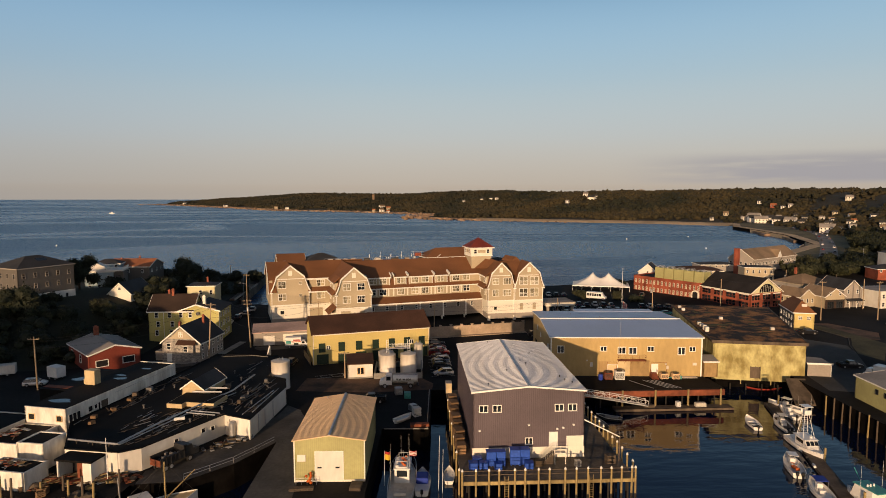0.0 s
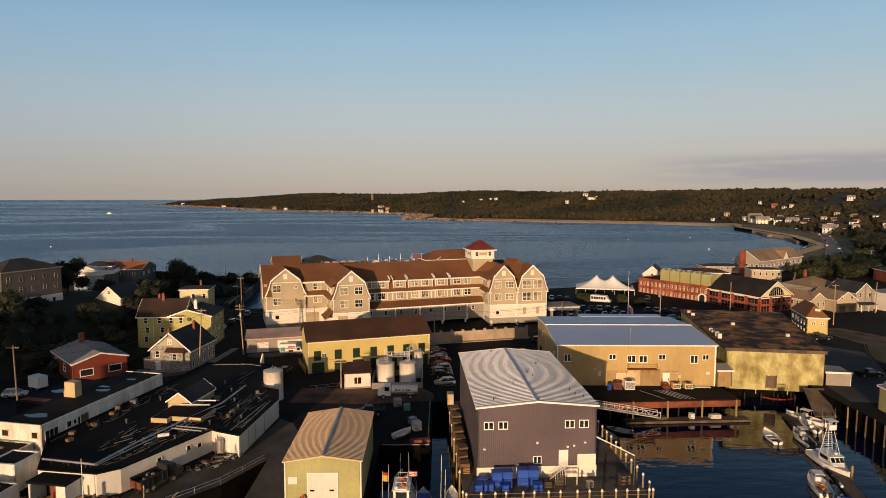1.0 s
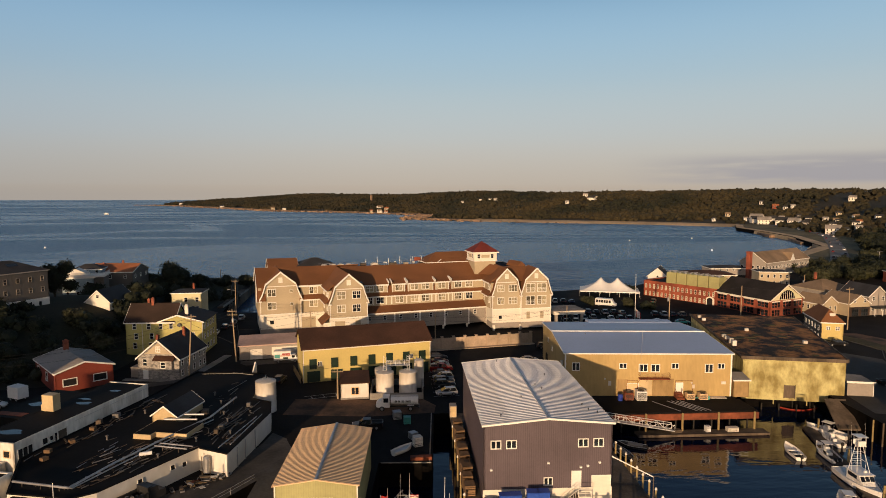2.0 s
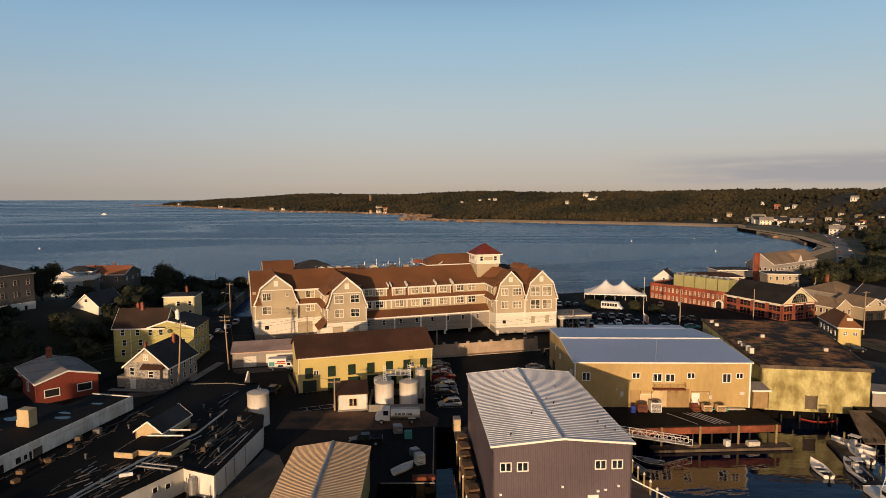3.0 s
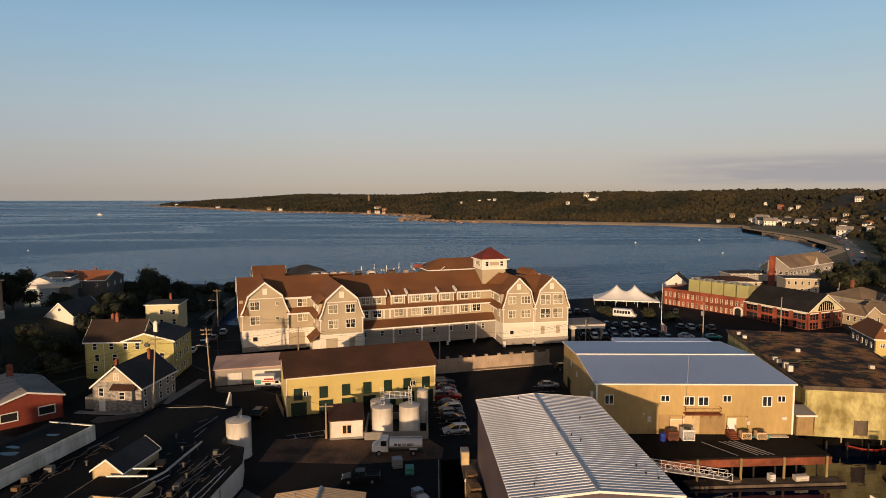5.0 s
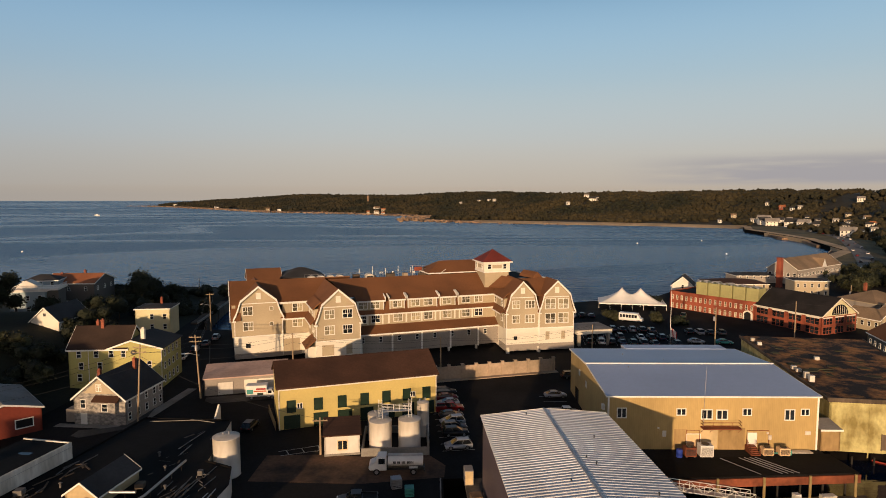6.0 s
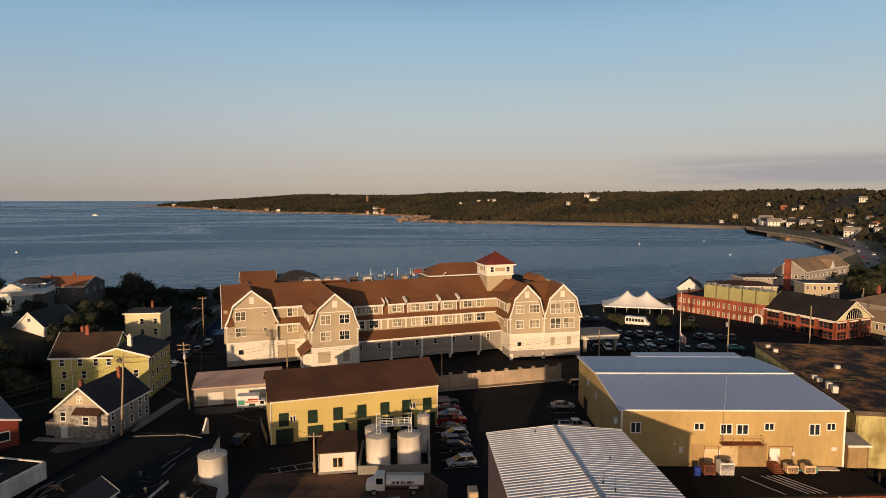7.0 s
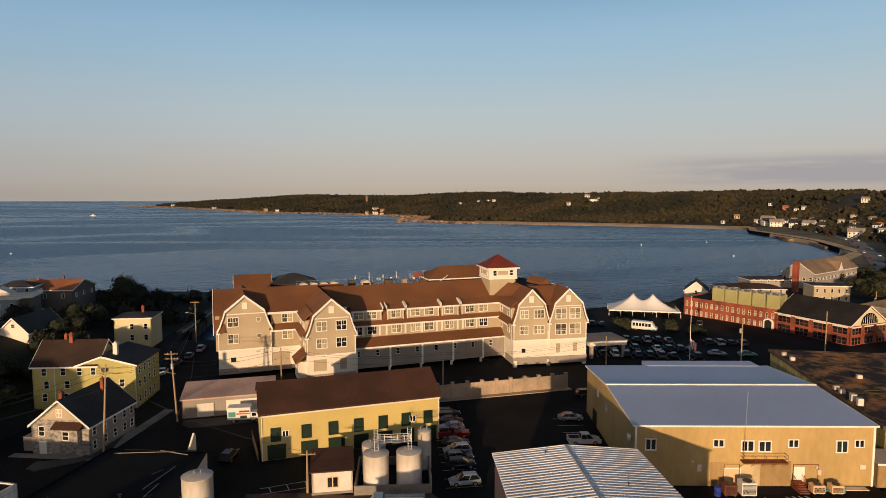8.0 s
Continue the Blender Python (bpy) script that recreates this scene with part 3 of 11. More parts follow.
def gable_roof(parent, w, l, h, peak, material, along="y", over=0.4, t=0.22, trim="white", z_off=0.02, name="roof"):
    """Two pitched slabs with eaves, with bargeboards and fascias as parts of the roof."""
    bm = fresh()
    h, peak = h + z_off, peak + z_off
    span, run = (w, l) if along == "y" else (l, w)
    s = (peak - h) / (span / 2)
    lo = h - s * over
    def p(u, v, z):
        return (u, v, z) if along == "y" else (v, u, z)
    slab(bm, [p(-over, -over, lo + t), p(span / 2, -over, peak + t), p(span / 2, run + over, peak + t), p(-over, run + over, lo + t)], t)
    slab(bm, [p(span + over, -over, lo + t), p(span / 2, -over, peak + t), p(span / 2, run + over, peak + t), p(span + over, run + over, lo + t)], t)
    roof = part(name, bm, M[material], parent)
    if trim:
        for v in (-over - 0.06, run + over):
            bm = fresh()
            for a, b in (((-over, lo), (span / 2, peak)), ((span / 2, peak), (span + over, lo))):
                pts = [(a[0], a[1] - 0.12), (b[0], b[1] - 0.12), (b[0], b[1] + t + 0.03), (a[0], a[1] + t + 0.03)]
                prism(bm, pts, "y" if along == "y" else "x", v, v + 0.06)
            part("bargeboard", bm, M[trim], roof)
        for u in (-over - 0.05, span + over):
            bm = fresh()
            if along == "y":
                box(bm, u, u + 0.05, -over, run + over, lo - 0.1, lo + t)
            else:
                box(bm, -over, run + over, u, u + 0.05, lo - 0.1, lo + t)
            part("fascia", bm, M[trim], roof)
    return roof


def hip_roof(parent, w, l, h, peak, material, over=0.4, t=0.2, trim="white"):
    d = min(w, l) / 2
    e0, e1 = (d, l / 2) if w > l else (w / 2, d)
    r0, r1 = ((d, l / 2), (w - d, l / 2)) if w >= l else ((w / 2, d), (w / 2, l - d))
    bm = fresh()
    c = [bm.verts.new(p) for p in ((-over, -over, h), (w + over, -over, h), (w + over, l + over, h), (-over, l + over, h))]
    c2 = [bm.verts.new((v.co.x, v.co.y, h + t)) for v in c]
    if abs(w - l) < 0.1:
        a = bm.verts.new((w / 2, l / 2, peak))
        for i in range(4):
            bm.faces.new((c2[i], c2[(i + 1) % 4], a))
    else:
        a, b = bm.verts.new((*r0, peak)), bm.verts.new((*r1, peak))
        if w > l:
            fs = ((c2[0], c2[1], b, a), (c2[1], c2[2], b), (c2[2], c2[3], a, b), (c2[3], c2[0], a))
        else:
            fs = ((c2[0], c2[1], a), (c2[1], c2[2], b, a), (c2[2], c2[3], b), (c2[3], c2[0], a, b))
        for f in fs:
            bm.faces.new(f)
    bm.faces.new(c[::-1])
    for i in range(4):
        bm.faces.new((c[i], c[(i + 1) % 4], c2[(i + 1) % 4], c2[i]))
    roof = part("roof", bm, M[material], parent)
    if trim:
        bm = fresh()
        o = over + 0.04
        box(bm, -o, w + o, -o, -over, h - 0.12, h + t)
        box(bm, -o, w + o, l + over, l + o, h - 0.12, h + t)
        box(bm, -o, -over, -over, l + over, h - 0.12, h + t)
        box(bm, w + over, w + o, -over, l + over, h - 0.12, h + t)
        part("fascia", bm, M[trim], roof)
    return roof


def flat_roof(parent, w, l, h, material, wall_mat, up=0.4, t=0.25):
    bm = fresh()
    box(bm, t, w - t, t, l - t, h - 0.25, h)
    roof = part("roof", bm, M[material], parent)
    bm = fresh()
    box(bm, -0.05, w + 0.05, -0.05, t, h - 0.05, h + up)
    box(bm, -0.05, w + 0.05, l - t, l + 0.05, h - 0.05, h + up)
    box(bm, -0.05, t, t, l - t, h - 0.05, h + up)
    box(bm, w - t, w + 0.05, t, l - t, h - 0.05, h + up)
    part("parapet", bm, M[wall_mat], parent)
    return roof


def chimney(parent, x, y, z0, z1, s=0.7, material="chimney"):
    bm = fresh()
    box(bm, x - s / 2, x + s / 2, y - s / 2, y + s / 2, z0, z1)
    box(bm, x - s / 2 - 0.07, x + s / 2 + 0.07, y - s / 2 - 0.07, y + s / 2 + 0.07, z1, z1 + 0.18)
    box(bm, x - s / 4, x + s / 4, y - s / 4, y + s / 4, z1 + 0.18, z1 + 0.45)
    return part("chimney", bm, M[material], parent, "red brick chimney")

# ---- sea and land ----
from mathutils.geometry import tessellate_polygon

G = 4.0
bm = fresh()
for x0, x1, y0, y1, nx, ny in ((-4900, 4900, -1500, 4940, 14, 10),):
    g = [[bm.verts.new((x0 + (x1 - x0) * i / nx, y0 + (y1 - y0) * j / ny, 0)) for i in range(nx + 1)] for j in range(ny + 1)]
    for j in range(ny):
        for i in range(nx):
            bm.faces.new((g[j][i], g[j][i + 1], g[j + 1][i + 1], g[j + 1][i]))
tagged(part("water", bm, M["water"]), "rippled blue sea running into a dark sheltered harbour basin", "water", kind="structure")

QUAY = [(-700, 82), (-38.6, 82), (-37.4, 89.6), (-30.2, 90.0), (-24.2, 95.4), (-19.2, 103.4), (-20.4, 85), (-20.4, 60), (-3.6, 60), (-3.6, 84), (-1.4, 108), (7, 107.3), (8, 119), (8.8, 129),
        (40, 129), (46, 132.5), (71, 130.5), (73.5, 139), (92.5, 136), (91, 119), (89.7, 101.8), (88, 60), (900, 60), (1300, 640), (1000, 1100), (480, 830), (440, 760),
        (418, 655), (404, 600), (352, 485), (262, 402), (190, 345), (135, 308), (112, 285), (62, 272), (57, 252), (-44.5, 249), (-45.5, 236.5), (-58.5, 238.0), (-60, 252), (-63.5, 326), (-82, 332), (-130, 338), (-700, 330)]
bm = fresh()
vs = [bm.verts.new((x, y, G)) for x, y in QUAY]
for tri in tessellate_polygon([[Vector((x, y, 0)) for x, y in QUAY]]):
    bm.faces.new([vs[i] for i in tri])
ground = tagged(part("ground", bm, M["asphalt"]), "dark worn asphalt yard and harbour street", "ground", kind="structure")
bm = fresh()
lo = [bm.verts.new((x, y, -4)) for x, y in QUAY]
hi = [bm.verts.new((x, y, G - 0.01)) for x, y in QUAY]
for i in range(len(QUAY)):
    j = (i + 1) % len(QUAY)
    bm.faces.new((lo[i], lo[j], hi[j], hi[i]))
tagged(part("quay_wall", bm, M["granite"]), "granite quay wall round the harbour basin, its shade put into the colour", "quay", kind="structure")


def sm(a, b, v):
    t = min(1.0, max(0.0, (v - a) / (b - a)))
    return t * t * (3 - 2 * t)


def hill_z(x, y):
    f = sm(-62, -96, x) * sm(150, 196, y) * (1 - sm(262, 335, y)) * (1 - 0.42 * sm(222, 238, y))
    n = noise.noise(Vector((x * 0.03, y * 0.03, 0))) * 0.7 + noise.noise(Vector((x * 0.12, y * 0.12, 3))) * 0.25
    return 3.95 + 9.4 * f + n * min(1, f * 4)


bm = fresh()
nx, ny = 63, 49
g = [[None] * (nx + 1) for _ in range(ny + 1)]
for j in range(ny + 1):
    for i in range(nx + 1):
        x, y = -316 + 4 * i, 134 + 4 * j
        g[j][i] = bm.verts.new((x, y, hill_z(x, y)))
for j in range(ny):
    for i in range(nx):
        bm.faces.new((g[j][i], g[j][i + 1], g[j + 1][i + 1], g[j + 1][i]))
tagged(part("hillside", bm, M["grass"], smooth=True), "dark overgrown grassy hillside behind the houses", "hill", kind="structure")

SHORE = [(330, 440), (352, 486), (392, 560), (418, 655), (440, 740), (483, 830), (400, 905), (280, 968), (160, 1040), (48, 1146), (95, 1330), (-20, 1490), (-126, 1593), (-277, 1690), (-520, 2060), (-800, 2478), (-930, 2600)]
SH = []
for (ax, ay), (bx, by) in zip(SHORE, SHORE[1:]):
    k = max(1, int(math.hypot(bx - ax, by - ay) / 30))
    SH += [(ax + (bx - ax) * i / k, ay + (by - ay) * i / k) for i in range(k)]
SH.append(SHORE[-1])
SHA = np.array(SH)


def far_z(x, y, raw=False):
    """Height of the far shore's land: it climbs from the beach to wooded ridges."""
    d = math.hypot(*(SHA[np.argmin(((SHA - (x, y)) ** 2).sum(1))] - (x, y)))
    ridge = 30 + 9 * noise.noise(Vector((x * 0.0021, y * 0.0021, 5))) + 10 * sm(100, 900, x) + 5.5 * sm(-150, 250, x)
    ridge *= 1 - 0.55 * sm(-250, -900, x)
    ridge *= 1 - 0.25 * sm(1000, 1700, x)
    return 2.2 * sm(0, 22, d) + 4 * sm(20, 110, d) + ridge * sm(70, 420, d) + 0.6 * noise.noise(Vector((x * 0.02, y * 0.02, 1)))


OFF = (0, 5, 12, 24, 45, 80, 130, 200, 280, 370, 470, 600, 800, 1100, 1500)


def inland(y):
    """The way inland: east of the bay's end it runs along the coast, across the bay away from it."""
    a = radians(4 + 56 * sm(440, 900, y))
    return Vector((math.cos(a), math.sin(a)))


bm = fresh()
rows_ = []
for k, (x, y) in enumerate(SH):
    jag = 5 * noise.noise(Vector((x * 0.03, y * 0.03, 9)))
    row = []
    way = inland(y)
    for o in OFF:
        px, py = x + way.x * (o + jag), y + way.y * (o + jag)
        row.append(bm.verts.new((px, py, -1.5 if o == 0 else far_z(px, py) + (0 if o > 5 else -0.8))))
    rows_.append(row)
for a, b in zip(rows_, rows_[1:]):
    for i in range(len(OFF) - 1):
        f = bm.faces.new((a[i], a[i + 1], b[i + 1], b[i]))
        f.material_index = 1 if i < (4 if a[0].co.y < 1050 else 3) else 0
head = part("headland", bm, M["farwood"], smooth=True)
head.data.materials.append(M["sand"])
tagged(head, "low wooded headland with a sandy and rocky shoreline across the bay", "headland", kind="structure")


def ico(sub):
    b = fresh()
    bmesh.ops.create_icosphere(b, subdivisions=sub, radius=1.0)
    v = np.array([p.co[:] for p in b.verts])
    f = np.array([[p.index for p in q.verts] for q in b.faces])
    b.free()
    return v, f


def clumps(name, centres, radii, material, squash=0.8, rough=0.28, sub=1, parent=None, seed=1):
    """Many uneven leaf clumps in one mesh."""
    rng = np.random.default_rng(seed)
    v, f = ico(sub)
    c, r = np.asarray(centres, float), np.asarray(radii, float)
    n = len(c)
    jit = 1 + rough * rng.standard_normal((n, len(v), 1))
    ang = rng.uniform(0, 6.28, n)
    ca, sa = np.cos(ang)[:, None], np.sin(ang)[:, None]
    vv = v[None] * jit
    vx = vv[..., 0] * ca - vv[..., 1] * sa
    vy = vv[..., 0] * sa + vv[..., 1] * ca
    p = np.stack([vx, vy, vv[..., 2] * squash], -1) * r[:, None, None] + c[:, None]
    ff = (f[None] + (np.arange(n) * len(v))[:, None, None]).reshape(-1, 3)
    me = bpy.data.meshes.new(name)
    me.from_pydata(p.reshape(-1, 3).tolist(), [], ff.tolist())
    me.materials.append(material)
    ob = new(name, me)
    if parent is not None:
        ob.parent = parent
    return ob


FAR_HOUSES = ((-817, 2556, 18, "white_wall", "slate"), (-541, 2099, 17, "white_wall", "slate"), (-322, 1783, 15, "beige", "tanshingle"), (-283, 1737, 13, "white_wall", "slate"), (-22, 1619, 20, "white_wall", "tanshingle"), (-5, 1571, 14, "beige", "orangeroof"),
              (231, 1563, 14, "white_wall", "slate"), (253, 1551, 12, "white_wall", "slate"), (266, 1537, 10, "white_wall", "greyroof"), (188, 1577, 9, "white_wall", "greyroof"), (403, 1265, 14, "white_wall", "greyroof"), (397, 1217, 19, "cream", "slate"), (350, 1206, 9, "white_wall", "greyroof"), (1003, 2420, 19, "white_wall", "greyroof"),
              (639, 1030, 9, "white_wall", "slate"), (636, 989, 12, "brick", "orangeroof"), (643, 970, 9, "white_wall", "slate"), (656, 971, 10, "white_wall", "greyroof"), (747, 960, 15, "cream", "greyroof"),
              (537, 881, 10, "white_wall", "slate"), (546, 875, 10, "white_wall", "greyroof"), (555, 869, 10, "white_wall", "slate"), (558, 853, 10, "white_wall", "slate"), (554, 832, 10, "cream", "greyroof"), (587, 858, 8, "white_wall", "slate"),
              (458, 624, 20, "white_wall", "greyroof"), (482, 632, 9, "paleblue", "slate"), (559, 705, 9, "cream", "orangeroof"), (619, 749, 12, "white_wall", "slate"), (500, 592, 12, "cream", "tanshingle"), (515, 606, 10, "greyclap", "slate"), (493, 915, 7, "white_wall", "slate"), (538, 959, 11, "beige", "tanshingle"),
              (526, 759, 12, "greyclap", "slate"), (573, 760, 8, "white_wall", "slate"), (440, 470, 12, "white_wall", "greyroof"), (400, 395, 14, "beige", "slate"), (455, 520, 12, "paleblue", "slate"), (520, 560, 13, "white_wall", "tanshingle"), (470, 420, 13, "greyclap", "greyroof"), (540, 640, 11, "cream", "slate"),
              (565, 884, 11, "white_wall", "slate"), (574, 878, 10, "cream", "greyroof"), (530, 893, 9, "white_wall", "greyroof"), (604, 880, 9, "white_wall", "slate"), (585, 835, 10, "cream", "slate"), (600, 820, 9, "white_wall", "greyroof"), (560, 800, 10, "white_wall", "slate"), (585, 780, 9, "beige", "tanshingle"), (520, 700, 10, "white_wall", "slate"), (495, 665, 9, "cream", "slate"), (505, 640, 9, "white_wall", "greyroof"), (540, 690, 10, "white_wall", "slate"), (470, 560, 11, "white_wall", "slate"), (630, 800, 11, "white_wall", "tanshingle"), (650, 860, 10, "beige", "slate"), (704, 1690, 16, "white_wall", "greyroof"), (413, 1232, 11, "cream", "slate"), (-20, 1470, 14, "cream", "tanshingle"), (-5, 1462, 10, "white_wall", "orangeroof"), (-40, 1500, 10, "beige", "orangeroof"),
              (536, 890, 24, "white_wall", "greyroof"), (524, 862, 22, "white_wall", "slate"), (517, 838, 24, "cream", "greyroof"), (526, 812, 24, "white_wall", "slate"), (528, 790, 20, "white_wall", "greyroof"),
              (398, 452, 17, "white_wall", "greyroof"), (374, 416, 18, "cream", "slate"), (352, 388, 17, "greyclap", "greyroof"), (332, 362, 18, "brick", "slate"), (430, 492, 17, "paleblue", "slate"), (452, 524, 18, "white_wall", "tanshingle"), (410, 430, 15, "beige", "slate"), (385, 396, 16, "white_wall", "slate"), (468, 548, 17, "white_wall", "greyroof"))
FHA = np.array([f[:2] for f in FAR_HOUSES], float)

rng = np.random.default_rng(7)
cs, rs = [], []
for (x, y) in SH:
    way = inland(y)
    for o in np.concatenate([rng.uniform(36, 130, 110), rng.uniform(110, 330, 220), rng.uniform(300, 520, 130), rng.uniform(480, 900, 40 if y > 1000 else 320)]):
        px, py = x + way.x * o + rng.normal(0, 13), y + way.y * o + rng.normal(0, 13)
        open_park = noise.noise(Vector((px * 0.008, py * 0.008, 12)))
        d = math.hypot(*(SHA[np.argmin(((SHA - (px, py)) ** 2).sum(1))] - (px, py)))
        if d < (48 if y < 1050 else 34) or (o < 90 and open_park > 0.15) or (y < 900 and o < 120 and rng.random() < 0.35):
            continue
        near = FHA - (px, py)
        toward = near + np.array([-px, -py]) / math.hypot(px, py) * 16
        if min((near ** 2).sum(1)) < 90 or min((toward ** 2).sum(1)) < 140:
            continue
        r = rng.uniform(1.5, 3.2) if rng.random() < 0.6 else rng.uniform(3.0, 5.2)
        cs.append((px, py, far_z(px, py) + r * 0.6))
        rs.append(r)
woods = clumps("woods", cs, rs, M["farwood"], 0.9, 0.27, 1, None, 3)
tagged(woods, "dense dark green autumn woods covering the headland", "woods", kind="stuff")


# ---- harbour buildings ----
def ribbed_roof(parent, w, l, h, peak, material, pitch=0.5, over=0.35, rib=0.07, panel=1.0, trim="white", cap="galv"):
    """A low metal gable roof whose ridge runs along y; each sheet with its ribs is a piece of the roof."""
    bm = fresh()
    s = (peak - h) / (w / 2)
    for sg in (-1, 1):
        xe = -over if sg < 0 else w + over
        slab(bm, [(xe, -over, h - s * over + 0.1), (w / 2, -over, peak + 0.1), (w / 2, l + over, peak + 0.1), (xe, l + over, h - s * over + 0.1)], 0.12)
    roof = part("roof", bm, M[material], parent)
    run = math.hypot(w / 2 + over, s * (w / 2 + over))
    n = int(round((l + 2 * over) / panel))
    pw = (l + 2 * over) / n
    k = max(1, int(round(pw / pitch)))

    def fill(bm):
        prof = []
        for i in range(k):
            a, c = i * pw / k, pw / k
            prof += [(a, 0.015), (a + c * 0.30, 0.015), (a + c * 0.42, 0.015 + rib), (a + c * 0.68, 0.015 + rib), (a + c * 0.8, 0.015)]
        prof.append((pw, 0.015))
        lo_ = [bm.verts.new((0, y, z)) for y, z in prof]
        hi_ = [bm.verts.new((run, y, z)) for y, z in prof]
        for i in range(len(prof) - 1):
            bm.faces.new((lo_[i], hi_[i], hi_[i + 1], lo_[i + 1]))
        for vs in (lo_, hi_):
            b0, b1 = bm.verts.new((vs[0].co.x, 0, 0.0)), bm.verts.new((vs[0].co.x, pw, 0.0))
            bm.faces.new(vs + [b1, b0])

    me = mesh_of(("sheet", round(run, 2), round(pw, 3), k, material), M[material], fill)
    a = math.degrees(math.atan2(s, 1))
    for i in range(n):
        linked("roof_sheet", me, roof, pose(-over, -over + i * pw, h - s * over + 0.1, 0, -a, 0))
        linked("roof_sheet", me, roof, pose(w + over, -over + (i + 1) * pw, h - s * over + 0.1, 0, -a, 180))
    bm = fresh()
    prism(bm, [(w / 2 - 0.2, peak + 0.1), (w / 2 - 0.18, peak + 0.16 + rib), (w / 2, peak + 0.2 + rib), (w / 2 + 0.18, peak + 0.16 + rib), (w / 2 + 0.2, peak + 0.1)], "y", -over - 0.02, l + over + 0.02)
    part("ridge_cap", bm, M[cap], roof)
    if trim:
        for v in (-over - 0.1, l + over):
            bm = fresh()
            for x0, x1, z0, z1 in ((-over, w / 2, h - s * over, peak), (w / 2, w + over, peak, h - s * over)):
                prism(bm, [(x0, z0 - 0.06), (x1, z1 - 0.06), (x1, z1 + 0.2), (x0, z0 + 0.2)], "y", v, v + 0.1)
            part("bargeboard", bm, M[trim], roof)
    return roof


def vents(parent, pts, material="darkmetal"):
    for x, y, z in pts:
        bm = fresh()
        rod(bm, (x, y, z - 0.15), (x, y, z + 0.28), 0.07, 0.07, 8)
        rod(bm, (x, y, z + 0.28), (x, y, z + 0.38), 0.14, 0.05, 8)
        part("vent_pipe", bm, M[material], parent)


def wall_lamp(parent, at):
    bm = fresh()
    box(bm, -0.16, 0.16, -0.3, 0.02, -0.12, 0.14, 0.03)
    part("wall_lamp", bm, M["white_metal"], parent, "white wall floodlight", at=at)


# grey building on the pier
GB = thing("wharf_building", 12.7, 94.1, G, -1.7, "dark grey metal wharf building with a white ribbed roof", "building")
GW, GL, GE, GP = 18.4, 30.8, 10.8, 11.6
walls(GB, GW, GL, GE, "greysiding", GP, "y")
ribbed_roof(GB, GW, GL, GE, GP, "whiteroof", 0.64, 0.3, 0.075, 1.28, cap="galv")
bm = fresh()
box(bm, -0.06, GW + 0.06, -0.08, -0.004, 0, 1.75)
part("base_band", bm, M["cream"], GB, "cream painted base band")
for u, z in ((1.75, 8.1), (3.95, 8.1), (14.2, 8.1), (16.4, 8.1)):
    window(GB, side_pose("front", u, z, GW, GL), 1.22, 0.98, "slide")
window(GB, side_pose("front", 9.25, 2.75, GW, GL), 1.05, 0.95, "slide")
door(GB, side_pose("front", 13.3, 1.75, GW, GL), 1.15, 2.3, "white")
door(GB, side_pose("front", 16.9, 0.05, GW, GL), 2.5, 3.3, "cream", "roll_up_door")
for u, z in ((1.1, 4.6), (9.2, 5.4), (13.9, 4.7), (14.9, 4.85), (16.6, 5.3)):
    wall_lamp(GB, side_pose("front", u, z, GW, GL))
vents(GB, [(x, y, 11.6 - abs(x - 9.2) * 0.087 + 0.1) for x, y in ((7.0, 9.0), (6.2, 29.5), (10.4, 14.5), (11.2, 13.0), (15.8, 6.2), (16.2, 4.3), (17.2, 3.2), (2.8, 2.4), (13.5, 21.0))])


def taper(t, mid, k0, k1, length):
    """Draws the front of a building in and its back out about its middle line: its side walls are not quite parallel."""
    def k(y):
        return k0 + (k1 - k0) * max(0.0, min(1.0, y / length))
    todo = list(t.children)
    for c in todo:
        m = c.matrix_basis.copy()
        if c.name.startswith("roof"):
            todo += list(c.children)
        if c.name.startswith("roof_sheet"):
            f = k(m.translation.y)
            m.translation.x = mid + (m.translation.x - mid) * f
            c.matrix_basis = m @ Matrix.Diagonal((f, 1, 1, 1))
        elif c.data.users == 1 and m.translation.length < 1e-6:
            for v in c.data.vertices:
                v.co.x = mid + (v.co.x - mid) * k(v.co.y)
        else:
            m.translation.x = mid + (m.translation.x - mid) * k(m.translation.y)
            c.matrix_basis = m


taper(GB, GW / 2, 0.968, 0.955, GL)
# stairs at the raised door
ST = thing("entry_stairs", 25.2, 91.1, G, -4, "weathered wooden steps with railings beside the wharf building", "stairs")
bm = fresh()
for k in range(8):
    box(bm, -1.9 + 0.26 * k, -1.62 + 0.26 * k, 0, 1.2, 0, 0.22 * (k + 1))
part("steps", bm, M["oldwood"], ST)
bm = fresh()
box(bm, 0.2, 2.0, 0, 1.25, 1.62, 1.75)
for x in (0.25, 1.95):
    box(bm, x - 0.06, x + 0.06, 0.02, 0.14, 0, 1.62)
part("landing", bm, M["cream"], ST)
bm = fresh()
for v in (0.02, 1.2):
    rod(bm, (-1.9, v, 1.0), (0.2, v, 2.75), 0.035)
    rod(bm, (-1.9, v, 0), (-1.9, v, 1.05), 0.04)
    for k in range(6):
        rod(bm, (-1.5 + 0.33 * k, v, 0.3 + 0.27 * k), (-1.5 + 0.33 * k, v, 1.33 + 0.27 * k), 0.025)
rod(bm, (0.2, 0.02, 2.75), (2.0, 0.02, 2.75), 0.035)
rod(bm, (0.2, 0.02, 2.2), (2.0, 0.02, 2.2), 0.03)
for x in (0.2, 1.1, 2.0):
    rod(bm, (x, 0.02, 1.75), (x, 0.02, 2.75), 0.03)
